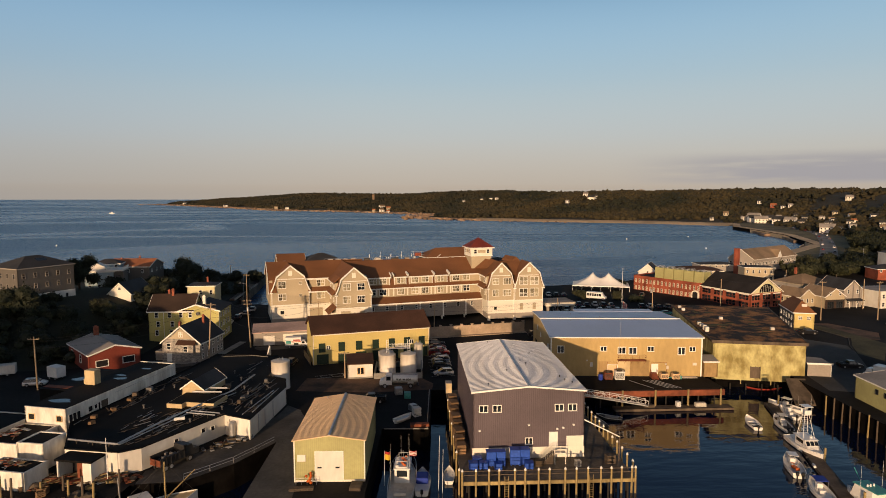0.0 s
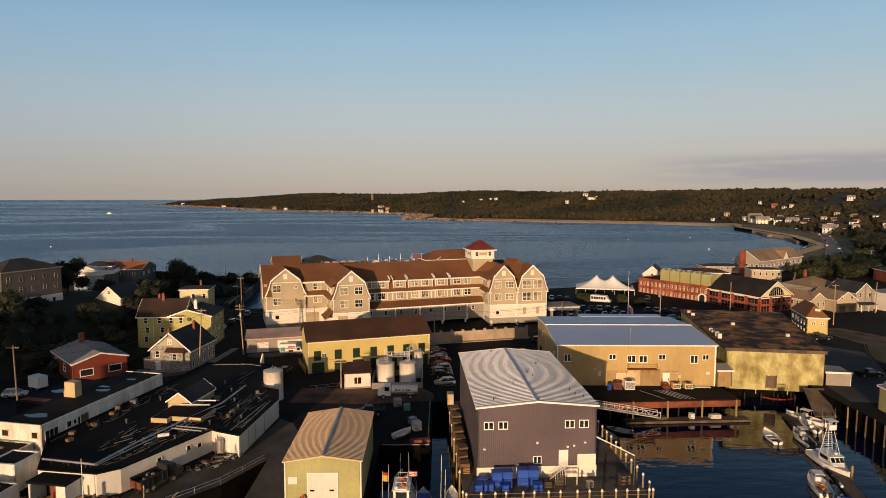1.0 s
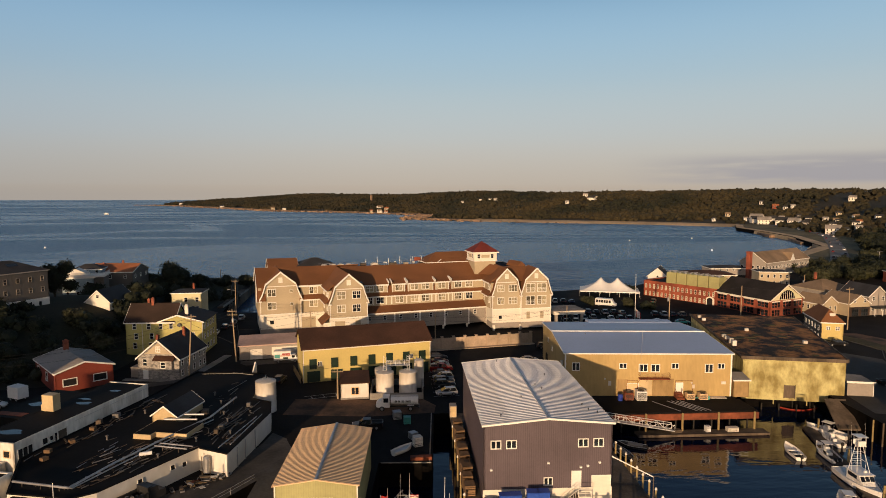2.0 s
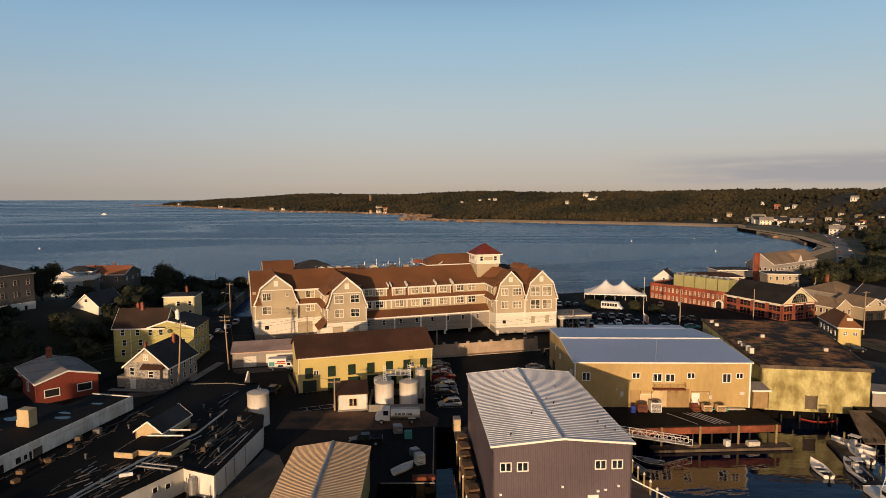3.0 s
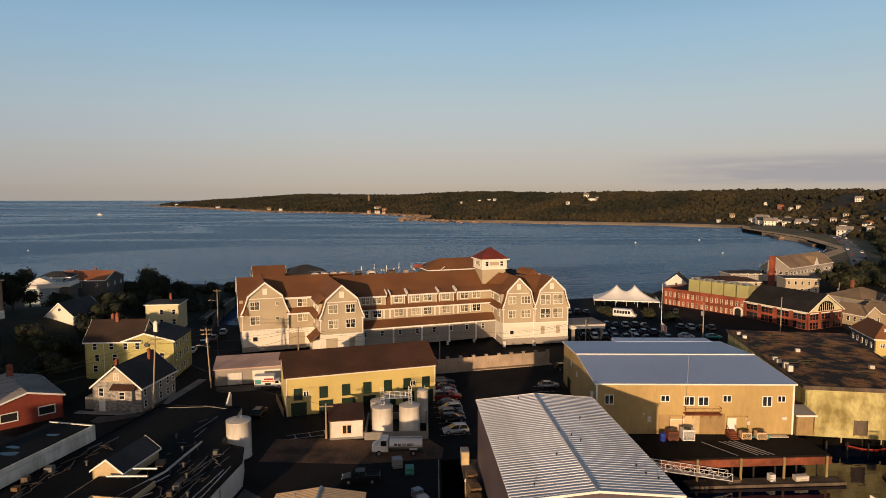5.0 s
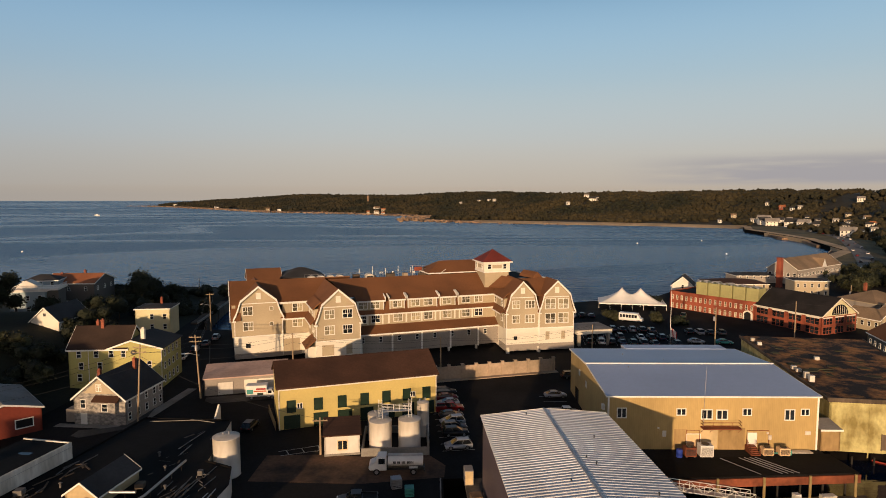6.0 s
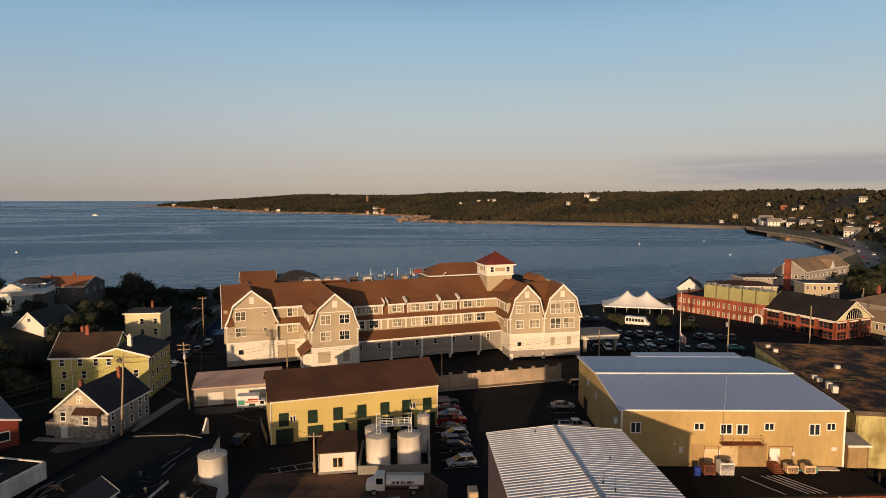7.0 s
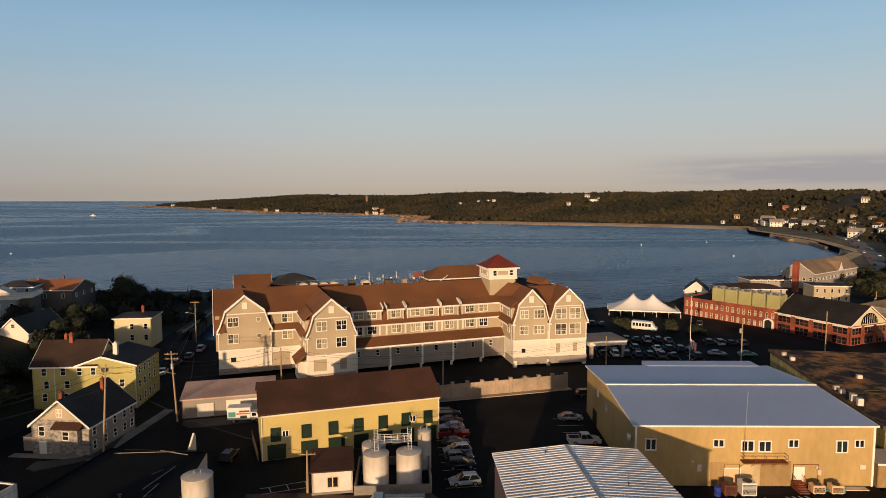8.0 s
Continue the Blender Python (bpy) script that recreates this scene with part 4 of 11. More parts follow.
part("railing", bm, M["cream"], ST)

# pier deck, piles and rail
PD = thing("pier", 10.4, 86.5, 0, -2, "timber pier with yellow fender piles and a rail, over dark water", "pier")
bm = fresh()
box(bm, 0, 25.7, 0, 42.4, G - 0.42, G - 0.02)
part("deck", bm, M["deck"], PD)
bm = fresh()
box(bm, -0.1, 25.8, -0.3, -0.02, G - 0.5, G + 0.02)
part("fender_beam", bm, M["pile"], PD)
bm = fresh()
for z in (0.85, 1.45):
    box(bm, 0, 25.7, 0.05, 0.12, G + z, G + z + 0.09)
part("rail", bm, M["oldwood"], PD)


def pile_fill(bm):
    rod(bm, (0, 0, 1.9), (0, 0, 5.7), 0.16, 0.14, 9)


def foot_fill(bm):
    rod(bm, (0, 0, -3), (0, 0, 1.9), 0.2, 0.19, 9)


def cap_fill(bm):
    rod(bm, (0, 0, 5.7), (0, 0, 5.82), 0.2, 0.18, 9)
    rod(bm, (0, 0, 5.82), (0, 0, 6.05), 0.18, 0.05, 9)


PILE, CAP = mesh_of(("pile",), M["pile"], pile_fill), mesh_of(("cap",), M["white"], cap_fill)
FOOT = mesh_of(("foot",), M["wetwood"], foot_fill)
for k, x in enumerate((0.0, 2.0, 3.9, 5.4, 7.7, 9.2, 11.2, 12.8, 15.1, 16.8, 18.5, 20.4, 22.0, 23.5, 25.0, 25.6)):
    p = linked("pier_post", PILE, PD, pose(x, -0.5, 0.05 * (k % 3), 0.8 * ((k * 7) % 3 - 1), 0, 0))
    linked("pile_cap", CAP, p, pose(0, 0, 0))
    linked("pile_foot", FOOT, p, pose(0, 0, 0))
for k in range(13):
    p = linked("pier_post", PILE, PD, pose(25.95 - 0.02 * k, 1.8 + 2.3 * k, 0.04 * (k % 4)))
    linked("pile_cap", CAP, p, pose(0, 0, 0))
    linked("pile_foot", FOOT, p, pose(0, 0, 0))
for k in range(6):
    p = linked("pier_post", PILE, PD, pose(-0.25 + 0.04 * k, 2.0 + 6.2 * k, -0.9 + 0.05 * (k % 3)))
    linked("pile_cap", CAP, p, pose(0, 0, 0))
    linked("pile_foot", FOOT, p, pose(0, 0, 0))


def under_fill(bm):
    rod(bm, (0, 0, -3), (0, 0, 3.6), 0.17, 0.17, 8)


UND = mesh_of(("underpile",), M["wetwood"], under_fill)
for i in range(9):
    for j in range(3):
        linked("support_post", UND, PD, pose(1.2 + 3 * i, 1.5 + 3.2 * j, 0))
for x in (6.5, 19.0):
    bm = fresh()
    for s in (-0.28, 0.28):
        rod(bm, (x + s, -0.55, 0.2), (x + s, -0.55, 4.9), 0.05)
    for k in range(12):
        rod(bm, (x - 0.28, -0.55, 0.5 + 0.35 * k), (x + 0.28, -0.55, 0.5 + 0.35 * k), 0.035)
    part("ladder", bm, M["pile"], PD, "yellow pier ladder")


# things on the pier
def tub(x, y, z, yaw, w=1.25, d=1.1, h=0.95, label="blue plastic fish tub on the pier"):
    t = thing("fish_tub", x, y, z, yaw, label, "tub", "blue tubs on the pier")
    bm = fresh()
    box(bm, -w / 2, w / 2, -d / 2, d / 2, 0.12, h, 0.05)
    part("body", bm, M["bluetub"], t)
    bm = fresh()
    box(bm, -w / 2 - 0.05, w / 2 + 0.05, -d / 2 - 0.05, d / 2 + 0.05, h, h + 0.1, 0.03)
    part("lid", bm, M["bluetub"], t)
    bm = fresh()
    for s in (-0.4, 0, 0.4):
        box(bm, s * w - 0.08, s * w + 0.08, -d / 2, d / 2, 0, 0.12)
    part("skid", bm, M["bluetub"], t)
    return t


for x, y, z, s in ((14.2, 90.6, G, 1.0), (15.5, 91.6, G, 1.1), (15.5, 91.6, G + 1.12, 1.1), (17.0, 91.6, G, 1.1), (17.0, 91.6, G + 1.12, 1.1), (16.4, 90.2, G, .9), (19.3, 91.7, G, 1.2), (19.3, 91.7, G + 1.22, 1.2),
                   (20.75, 91.7, G, 1.2), (20.75, 91.7, G + 1.22, 1.2), (21.1, 90.0, G, 1.0), (12.6, 90.6, G, 1.0), (13.4, 92.0, G, 1.1)):
    tub(x, y, z, -4 + (x * 37 % 7) - 3, 1.3 * s, 1.1 * s, 1.02 * s)


def crate_stack(name, x, y, z, yaw, w, d, h, n, material, label, category="crate", group=""):
    t = thing(name, x, y, z, yaw, label, category, group)
    for k in range(n):
        for i in range(3):
            a, b = h * k / n + 0.02 + i * h / n / 3, h * k / n + (i + 0.75) * h / n / 3
            for x0, x1, y0, y1 in ((-w / 2, w / 2, -d / 2, -d / 2 + 0.05), (-w / 2, w / 2, d / 2 - 0.05, d / 2), (-w / 2, -w / 2 + 0.05, -d / 2 + 0.05, d / 2 - 0.05), (w / 2 - 0.05, w / 2, -d / 2 + 0.05, d / 2 - 0.05)):
                bm = fresh()
                box(bm, x0, x1, y0, y1, a, b)
                part("slat", bm, M[material], t)
        bm = fresh()
        box(bm, -w / 2, w / 2, -d / 2, d / 2, h * (k + 1) / n - 0.05, h * (k + 1) / n)
        part("board", bm, M[material], t)
    return t


for k in range(11):
    crate_stack("pallet_crate", 11.45 + 0.1 * k - 0.15 * (k % 2), 96.8 + 2.35 * k, G, 4 * (k % 3), 1.5, 1.7, 1.5 + 0.3 * (k % 3), 2, "cratewood", "brown slatted wooden crate stacked along the pier edge", "crate", "crates along the pier")
crate_stack("pallet_crate", 23.0, 90.9, G, 3, 1.5, 0.9, 0.9, 2, "dirt", "brown wooden crate against the wharf building", "crate")
crate_stack("pallet_crate", 28.8, 90.2, G, 8, 0.9, 0.8, 0.9, 2, "galv", "grey wire crate on the pier", "crate")
crate_stack("pallet_crate", 34.2, 90.9, G, 8, 1.4, 1.0, 1.3, 2, "oldwood", "grey wooden crate at the pier corner", "crate")
# hoist boom
HB = thing("hoist_boom", 31.4, 93.6, G, -4, "white steel hoist boom stayed from the wharf building", "hoist")
bm = fresh()
rod(bm, (-0.9, 0.3, 6.1), (4.6, -1.9, 3.9), 0.1, 0.08)
part("boom", bm, M["white_metal"], HB)
bm = fresh()
rod(bm, (4.6, -1.9, 0), (4.6, -1.9, 4.0), 0.07)
rod(bm, (4.6, -1.9, 3.9), (3.9, -3.6, 0.0), 0.035)
part("post", bm, M["oldwood"], HB)
bm = fresh()
tube(bm, [(-0.85, 0.3, 8.6), (1.8, -0.8, 6.2), (4.5, -1.85, 4.0)], 0.02)
part("stay", bm, M["wire"], HB)

# metal shed
SB = thing("metal_shed", -13.95, 88.5, G, -3.5, "olive green metal shed with tan ribbed roof and white roll-up door", "shed")
SW, SL = 10.3, 18.5
walls(SB, SW, SL, 6.2, "greensiding", 6.95, "y")
ribbed_roof(SB, SW, SL, 6.2, 6.95, "tanroof", 0.40, 0.25, 0.035, 0.8, None)
door(SB, side_pose("front", 5.1, 0.3, SW, SL), 3.95, 4.2, "white_wall", "roll_up_door")
for x in (3.7, 6.3):
    bm = fresh()
    box(bm, x - 0.3, x + 0.3, -0.085, -0.05, 2.05, 2.28)
    part("door_pane", bm, M["glass"], SB)
bm = fresh()
box(bm, 0.5, 1.7, -0.08, 0.0, 3.1, 4.1)
part("sign_board", bm, M["white_wall"], SB, "blank white board on the shed wall")
bm = fresh()
for x in (-0.02, SW - 0.16):
    box(bm, x, x + 0.18, -0.06, 0.0, 0, 6.2)
box(bm, 0, SW, -0.05, -0.003, 0, 0.3)
part("corner_trim", bm, M["cream"], SB)
vents(SB, [(2.2, 17.4, 6.6)], "galv")
bm = fresh()
for x in (0.4, 1.2, 2.0, 2.8, 3.4):
    rod(bm, (x, -0.9, 0), (x, -0.9, 1.0), 0.03)
for z in (0.5, 1.0):
    rod(bm, (0.4, -0.9, z), (3.4, -0.9, z), 0.03)
bf = part("barrier", bm, M["galv"])
bf.matrix_basis = pose(-13.95, 88.5, G, 0, 0, -3.5)
tagged(bf, "low galvanised pipe barrier before the shed", "barrier")
RB = thing("fishing_gear", -12.0, 87.4, G, 10, "tangle of orange buoys and line before the shed", "fishing gear")
bm = fresh()
rng = np.random.default_rng(4)
for k in range(9):
    x, y, z = rng.uniform(-0.6, 0.6), rng.uniform(-0.3, 0.3), 0.25 + 0.17 * k
    lathe(bm, [(0.05, z - 0.22), (0.2, z - 0.1), (0.22, z + 0.05), (0.05, z + 0.2)], 8, x, y)
part("buoys", bm, M["orange"], RB)
crate_stack("pallet_stack", -4.9, 86.0, G, -8, 1.6, 2.2, 0.5, 2, "oldwood", "stack of weathered pallets beside the shed", "pallet")
crate_stack("pallet_stack", -12.6, 86.0, G, 2, 3.4, 0.9, 0.35, 1, "oldwood", "long weathered timber skid before the shed", "pallet")

# ochre warehouse
WB = thing("warehouse", 36.9, 137.3, G, -6, "ochre metal warehouse with sky blue put into its pale metal roof", "warehouse")
WW, WL = 34.6, 31.0
walls(WB, WW, WL, 9.0, "yellowsiding", 10.1, "x")
gable_roof(WB, WW, WL, 9.0, 10.1, "skyblueroof", "x", 0.3, 0.15, "white")
bm = fresh()
box(bm, -0.4, WW + 0.4, WL / 2 - 0.25, WL / 2 + 0.25, 10.2, 10.42)
part("ridge_cap", bm, M["white_metal"], WB)
bm = fresh()
box(bm, 11.5, 33, WL - 0.3, WL + 3.2, 0, 9.3)
part("rear_wing", bm, M["skyblueroof"], WB)
for u, z, w, h, st in ((2.3, 6.2, 1.35, 1.5, "slide"), (12.1, 6.4, 1.35, 0.95, "slide"), (16.3, 6.0, 1.6, 1.4, "slide"), (18.8, 5.95, 1.6, 1.4, "slide"), (22.9, 6.4, 1.3, 1.0, "slide"), (29.9, 5.95, 1.45, 1.6, "slide"), (32.4, 6.4, 1.2, 0.95, "slide")):
    window(WB, side_pose("front", u, z, WW, WL), w, h, st)
for u, z in ((9.0, 6.6), (15.0, 6.0)):
    window(WB, side_pose("left", u, z, WW, WL), 0.9, 1.0, "slide", "white")
for u in (6.0, 7.6):
    door(WB, side_pose("left", u, 0, WW, WL), 0.95, 2.6, "dark", "door", "dark")
for x in (-0.03, WW - 0.25):
    bm = fresh()
    box(bm, x, x + 0.28, -0.1, 0.05, 0, 9.0)
    part("downpipe", bm, M["white"], WB, "white corner downpipe")
bm = fresh()
box(bm, 11.0, 13.2, -0.05, 0, 0.2, 3.5)
part("plywood_patch", bm, M["ply"], WB, "tan stained plywood panel")
bm = fresh()
box(bm, 18.3, 22.7, -0.045, 0, 0.0, 3.7)
part("plywood_patch", bm, M["ply"], WB, "tan stained plywood panel")
bm = fresh()
box(bm, 15.4, 18.2, -0.035, 0, 0.3, 3.6)
part("plywood_patch", bm, M["tansheet"], WB, "rust-streaked sheet panel")
door(WB, side_pose("front", 23.9, 0.5, WW, WL), 1.3, 2.3, "white")
door(WB, side_pose("front", 14.2, 0.1, WW, WL), 2.2, 2.5, "tanroof", "double_door")
bm = fresh()
box(bm, 15.3, 21.6, -1.3, 0, 3.8, 4.0)
part("balcony_floor", bm, M["rust"], WB, "rusty steel balcony")
bm = fresh()
for x in (15.35, 16.9, 18.45, 20.0, 21.55):
    rod(bm, (x, -1.25, 4.0), (x, -1.25, 5.05), 0.03)
    rod(bm, (x, -1.2, 3.85), (x, -0.05, 2.95), 0.03)
for z in (4.55, 5.05):
    rod(bm, (15.35, -1.25, z), (21.55, -1.25, z), 0.03)
    for x in (15.35, 21.55):
        rod(bm, (x, -1.25, z), (x, 0, z), 0.03)
part("balcony_rail", bm, M["rust"], WB)
bm = fresh()
rod(bm, (15.6, -0.4, 4.0), (15.85, -0.4, 14.2), 0.035, 0.02)
part("antenna_mast", bm, M["galv"], WB)
vents(WB, [(9, 24, 9.6), (15.5, 19, 9.9), (7, 13, 10.05)], "galv")
bm = fresh()
box(bm, 27.4, 33.2, -1.5, -0.4, 0.02, 0.14)
part("concrete_strip", bm, M["tank"], WB, "pale concrete strip along the wall")
bm = fresh()
tube(bm, [(24.9, -2.1, 0.35), (27.0, -2.15, 0.35), (29.2, -2.05, 0.35)], 0.11)
for x in (24.9, 29.2):
    rod(bm, (x, -2.1, 0), (x, -2.1, 0.75), 0.2)
part("hose_run", bm, M["teal"], WB, "pale green pipe between two short posts")
bm = fresh()
box(bm, -0.5, -0.05, 1.6, 2.3, 6.1, 7.0, 0.03)
part("wall_meter", bm, M["white_metal"], WB)
# pipes and small boxes along the lower front wall
for x0, x1, z in ((23.0, 26.6, 3.3), (13.0, 15.2, 3.3)):
    bm = fresh()
    tube(bm, [(x0, -0.12, 0.2), (x0, -0.12, z), (x1, -0.12, z), (x1, -0.12, 0.8)], 0.05)
    part("wall_pipe", bm, M["rust"], WB)
for x, z, w, h in ((26.8, 1.7, 0.5, 0.8), (9.4, 2.2, 0.6, 1.0), (33.0, 2.6, 0.9, 0.6), (8.4, 3.5, 0.3, 0.3), (26.4, 2.7, 0.35, 0.35)):
    bm = fresh()
    box(bm, x - w / 2, x + w / 2, -0.16, -0.003, z, z + h, 0.02)
    part("meter_box", bm, M["tank"], WB)
# lean-to beside it
LT = thing("lean_to", 71.6, 133.2, G, -6, "small brown plank lean-to with a grey roof", "shed")
walls(LT, 3.2, 3.5, 3.6, "ply", None)
bm = fresh()
slab(bm, [(-0.2, -0.3, 3.7), (3.4, -0.3, 3.7), (3.4, 3.7, 4.3), (-0.2, 3.7, 4.3)], 0.15)
part("roof", bm, M["greyroof"], LT)
bm = fresh()
box(bm, -0.25, 3.45, -0.38, -0.3, 3.45, 3.75)
part("fascia", bm, M["white"], LT)


def condenser(x, y, z, yaw, w, d, h, label, lid="white_metal"):
    t = thing("air_conditioner", x, y, z, yaw, label, "air conditioner", "cooling units by the warehouse")
    bm = fresh()
    box(bm, -w / 2, w / 2, -d / 2, d / 2, 0.15, h, 0.03)
    part("casing", bm, M[lid], t)
    bm = fresh()
    for k in range(9):
        box(bm, -w / 2 + 0.12, w / 2 - 0.12, -d / 2 - 0.03, -d / 2, 0.3 + k * (h - 0.5) / 9, 0.3 + (k + 0.6) * (h - 0.5) / 9)
    part("grille", bm, M["darkmetal"], t)
    bm = fresh()
    rod(bm, (0, 0, h), (0, 0, h + 0.12), w * 0.3, w * 0.3, 14)
    part("fan_guard", bm, M["darkmetal"], t)
    bm = fresh()
    for s in (-1, 1):
        box(bm, s * w * 0.35 - 0.08, s * w * 0.35 + 0.08, -d / 2, d / 2, 0, 0.15)
    part("feet", bm, M["oldwood"], t)


condenser(49.2, 133.4, G, -6, 1.8, 1.4, 1.6, "rusty boxed cooling unit on the wharf", "rust")
condenser(51.7, 133.1, G, -6, 2.1, 1.6, 2.0, "pale boxed cooling unit on the wharf")
condenser(61.9, 132.6, G, -6, 1.7, 1.3, 1.3, "brown-topped cooling unit beside the steps", "tanroof")
condenser(64.5, 132.3, G, -6, 1.7, 1.3, 1.3, "brown-topped cooling unit beside the steps", "tanroof")
t = thing("barrel", 47.4, 133.2, G, 0, "blue and orange drum by the warehouse wall", "barrel")
bm = fresh()
lathe(bm, [(0.45, 0), (0.5, 0.1), (0.5, 1.2), (0.45, 1.3)], 14)
part("drum", bm, M["bluecanvas"], t)
S2 = thing("wooden_steps", 59.9, 132.3, G, -6, "orange-brown wooden steps up to the warehouse door", "stairs")
bm = fresh()
for k in range(5):
    box(bm, -0.7, 0.7, 0.3 * k, 2.4, 0.2 * k, 0.2 * (k + 1))
part("steps", bm, M["rust"], S2)
bm = fresh()
for x in (-0.7, 0.7):
    rod(bm, (x, 0, 0), (x, 0, 1.0), 0.04)
    rod(bm, (x, 0, 1.0), (x, 1.6, 2.0), 0.04)
    rod(bm, (x, 1.6, 1), (x, 1.6, 2.0), 0.04)
part("handrail", bm, M["rust"], S2)

# wharf platform in front of the warehouse, floats and gangway
PF = thing("wharf_platform", 40.0, 126.0, 0, -1.5, "black-decked wharf with a rust-red edge beam", "wharf")
bm = fresh()
box(bm, 0, 32.0, 0, 6.9, 3.3, G - 0.02 + 0.03)
part("deck", bm, M["blackroof"], PF)
bm = fresh()
box(bm, -0.1, 32.1, -0.3, -0.01, 2.5, 3.75)
part("edge_beam", bm, M["rust"], PF)
for k in range(9):
    linked("support_post", UND, PF, pose(1.5 + 3.6 * k, 0.6, 0))
for k in range(4):
    bm = fresh()
    rod(bm, (0, 0, -3), (0, 0, 4.0), 0.22, 0.2, 9)
    part("fender_post", bm, M["pile"], PF, at=pose(9.5 + 7.2 * k, -0.55, 0))
bm = fresh()
for k in range(4):
    rod(bm, (16.5 + 0.9 * k, 6.2, 4.1), (20.0 + 0.9 * k, 0.3, 4.1), 0.06)
rod(bm, (13.4, 6.2, 4.1), (16.6, 0.3, 4.1), 0.05)
part("hoses", bm, M["galv"], PF)
FL = thing("float_dock", 47.4, 123.5, 0, -2, "long low timber float with pale edge logs", "float")
bm = fresh()
box(bm, 0, 25.5, 0, 2.3, -0.2, 0.5)
part("deck", bm, M["oldwood"], FL)
bm = fresh()
box(bm, 0, 25.5, -0.2, 0, 0.1, 0.55)
part("edge_log", bm, M["oldwood"], FL)
bm = fresh()
tube(bm, [(84.2, 139.9, 0.08), (84.6, 136.8, 0.08), (86.1, 135.2, 0.08), (88.4, 134.6, 0.08), (91.6, 135.4, 0.08), (95.2, 138.1, 0.08)], 0.16, 6)
tagged(part("oil_boom", bm, M["boom"]), "slack red floating boom on the basin water", "boom")
GA = thing("gangway", 40.0, 123.9, 0, 0, "white trussed aluminium gangway down to the float", "gangway")
bm = fresh()
A, B = Vector((0, 0, 3.9)), Vector((14.5, 0.4, 1.0))
slab(bm, [A + Vector((0, -.7, 0)), B + Vector((0, -.7, 0)), B + Vector((0, .7, 0)), A + Vector((0, .7, 0))], 0.12)
part("walkway", bm, M["galv"], GA)
for s in (-0.7, 0.7):
    bm = fresh()
    o, up = Vector((0, s, 0)), Vector((0, 0, 1.15))
    rod(bm, A + o + up, B + o + up, 0.05)
    rod(bm, A + o, B + o, 0.05)
    n = 9
    for k in range(n):
        a, b = A.lerp(B, k / n) + o, A.lerp(B, (k + 1) / n) + o
        rod(bm, a, a + up, 0.035)
        rod(bm, a + up * (k % 2), b + up * (1 - k % 2), 0.03)
    rod(bm, B + o, B + o + up, 0.04)
    part("truss_rail", bm, M["white_metal"], GA)
crate_stack("deck_box", 66.2, 124.0, 0.5, 0, 2.2, 1.0, 0.8, 2, "cream", "white and blue gear boxes on the float", "box")
crate_stack("deck_box", 61.4, 124.3, 0.5, 5, 0.9, 0.9, 1.1, 2, "white_metal", "white bin on the float", "box")
crate_stack("deck_box", 55.0, 124.5, 0.5, 5, 2.2, 1.2, 0.5, 1, "oldwood", "low pile of nets on the float", "nets")

# stained old building over the water
MB = thing("old_packing_plant", 75.6, 136.8, 0.5, -14.3, "old stained yellow stucco plant with a mossy brown flat roof", "building")
MW, ML, MH = 20.2, 47.0, 10.9
MP = [(0, 0), (MW, 0), (27.0, ML), (0, ML)]
for i in range(4):
    a, b = Vector(MP[i]), Vector(MP[(i + 1) % 4])
    n = Vector(((b - a).y, -(b - a).x)).normalized() * 0.4
    bm = fresh()
    prism(bm, [tuple(a), tuple(b), tuple(b - n), tuple(a - n)], "z", 1.9 if i == 0 else 2.5, MH)
    part("wall", bm, M["mosswall"], MB)
bm = fresh()
prism(bm, [(-0.2, -0.2), (MW + 0.2, -0.2), (27.2, ML + 0.2), (-0.2, ML + 0.2)], "z", MH, MH + 0.25)
part("roof", bm, M["mossroof"], MB)
bm = fresh()
box(bm, -0.3, MW + 0.3, -0.35, -0.2, MH - 0.35, MH + 0.4)
prism(bm, [(MW + 0.2, -0.3), (MW + 0.45, -0.3), (27.45, ML + 0.3), (27.2, ML + 0.3)], "z", MH - 0.2, MH + 0.45)
box(bm, -0.45, -0.2, -0.3, ML + 0.3, MH - 0.2, MH + 0.35)
part("eave_beam", bm, M["oldwood"], MB)
bm = fresh()
for x in (6.4, 13.0):
    box(bm, x - 0.1, x + 0.1, -0.06, 0, 1.0, MH - 0.9)
box(bm, 0, MW, -0.09, 0, MH - 0.95, MH - 0.7)
part("pilaster", bm, M["mosswall"], MB)
bm = fresh()
box(bm, 8.5, 10.5, -0.1, 0, 2.5, 5.2)
for x in (8.35, 9.45, 10.5):
    box(bm, x, x + 0.14, -0.15, 0, 2.4, 5.3)
part("boarded_door", bm, M["oldwood"], MB, "boarded-up brown doorway")
for i in range(6):
    for j in range(2):
        linked("support_post", UND, MB, pose(0.8 + 3.5 * i, 0.6 + 2.2 * j, -2.7))
for k, (x, y) in enumerate(((0.9, 9.5), (0.9, 11.8), (1.1, 16), (1.0, 18), (1.2, 38), (1.0, 42), (17.6, 14), (8.5, 26))):
    bm = fresh()
    box(bm, x - 0.45, x + 0.45, y - 0.4, y + 0.4, MH + 0.25, MH + 0.95 + 0.5 * (k < 2), 0.05)
    part("roof_unit", bm, M["tank"], MB, "pale rooftop unit")
bm = fresh()
rngm = np.random.default_rng(77)
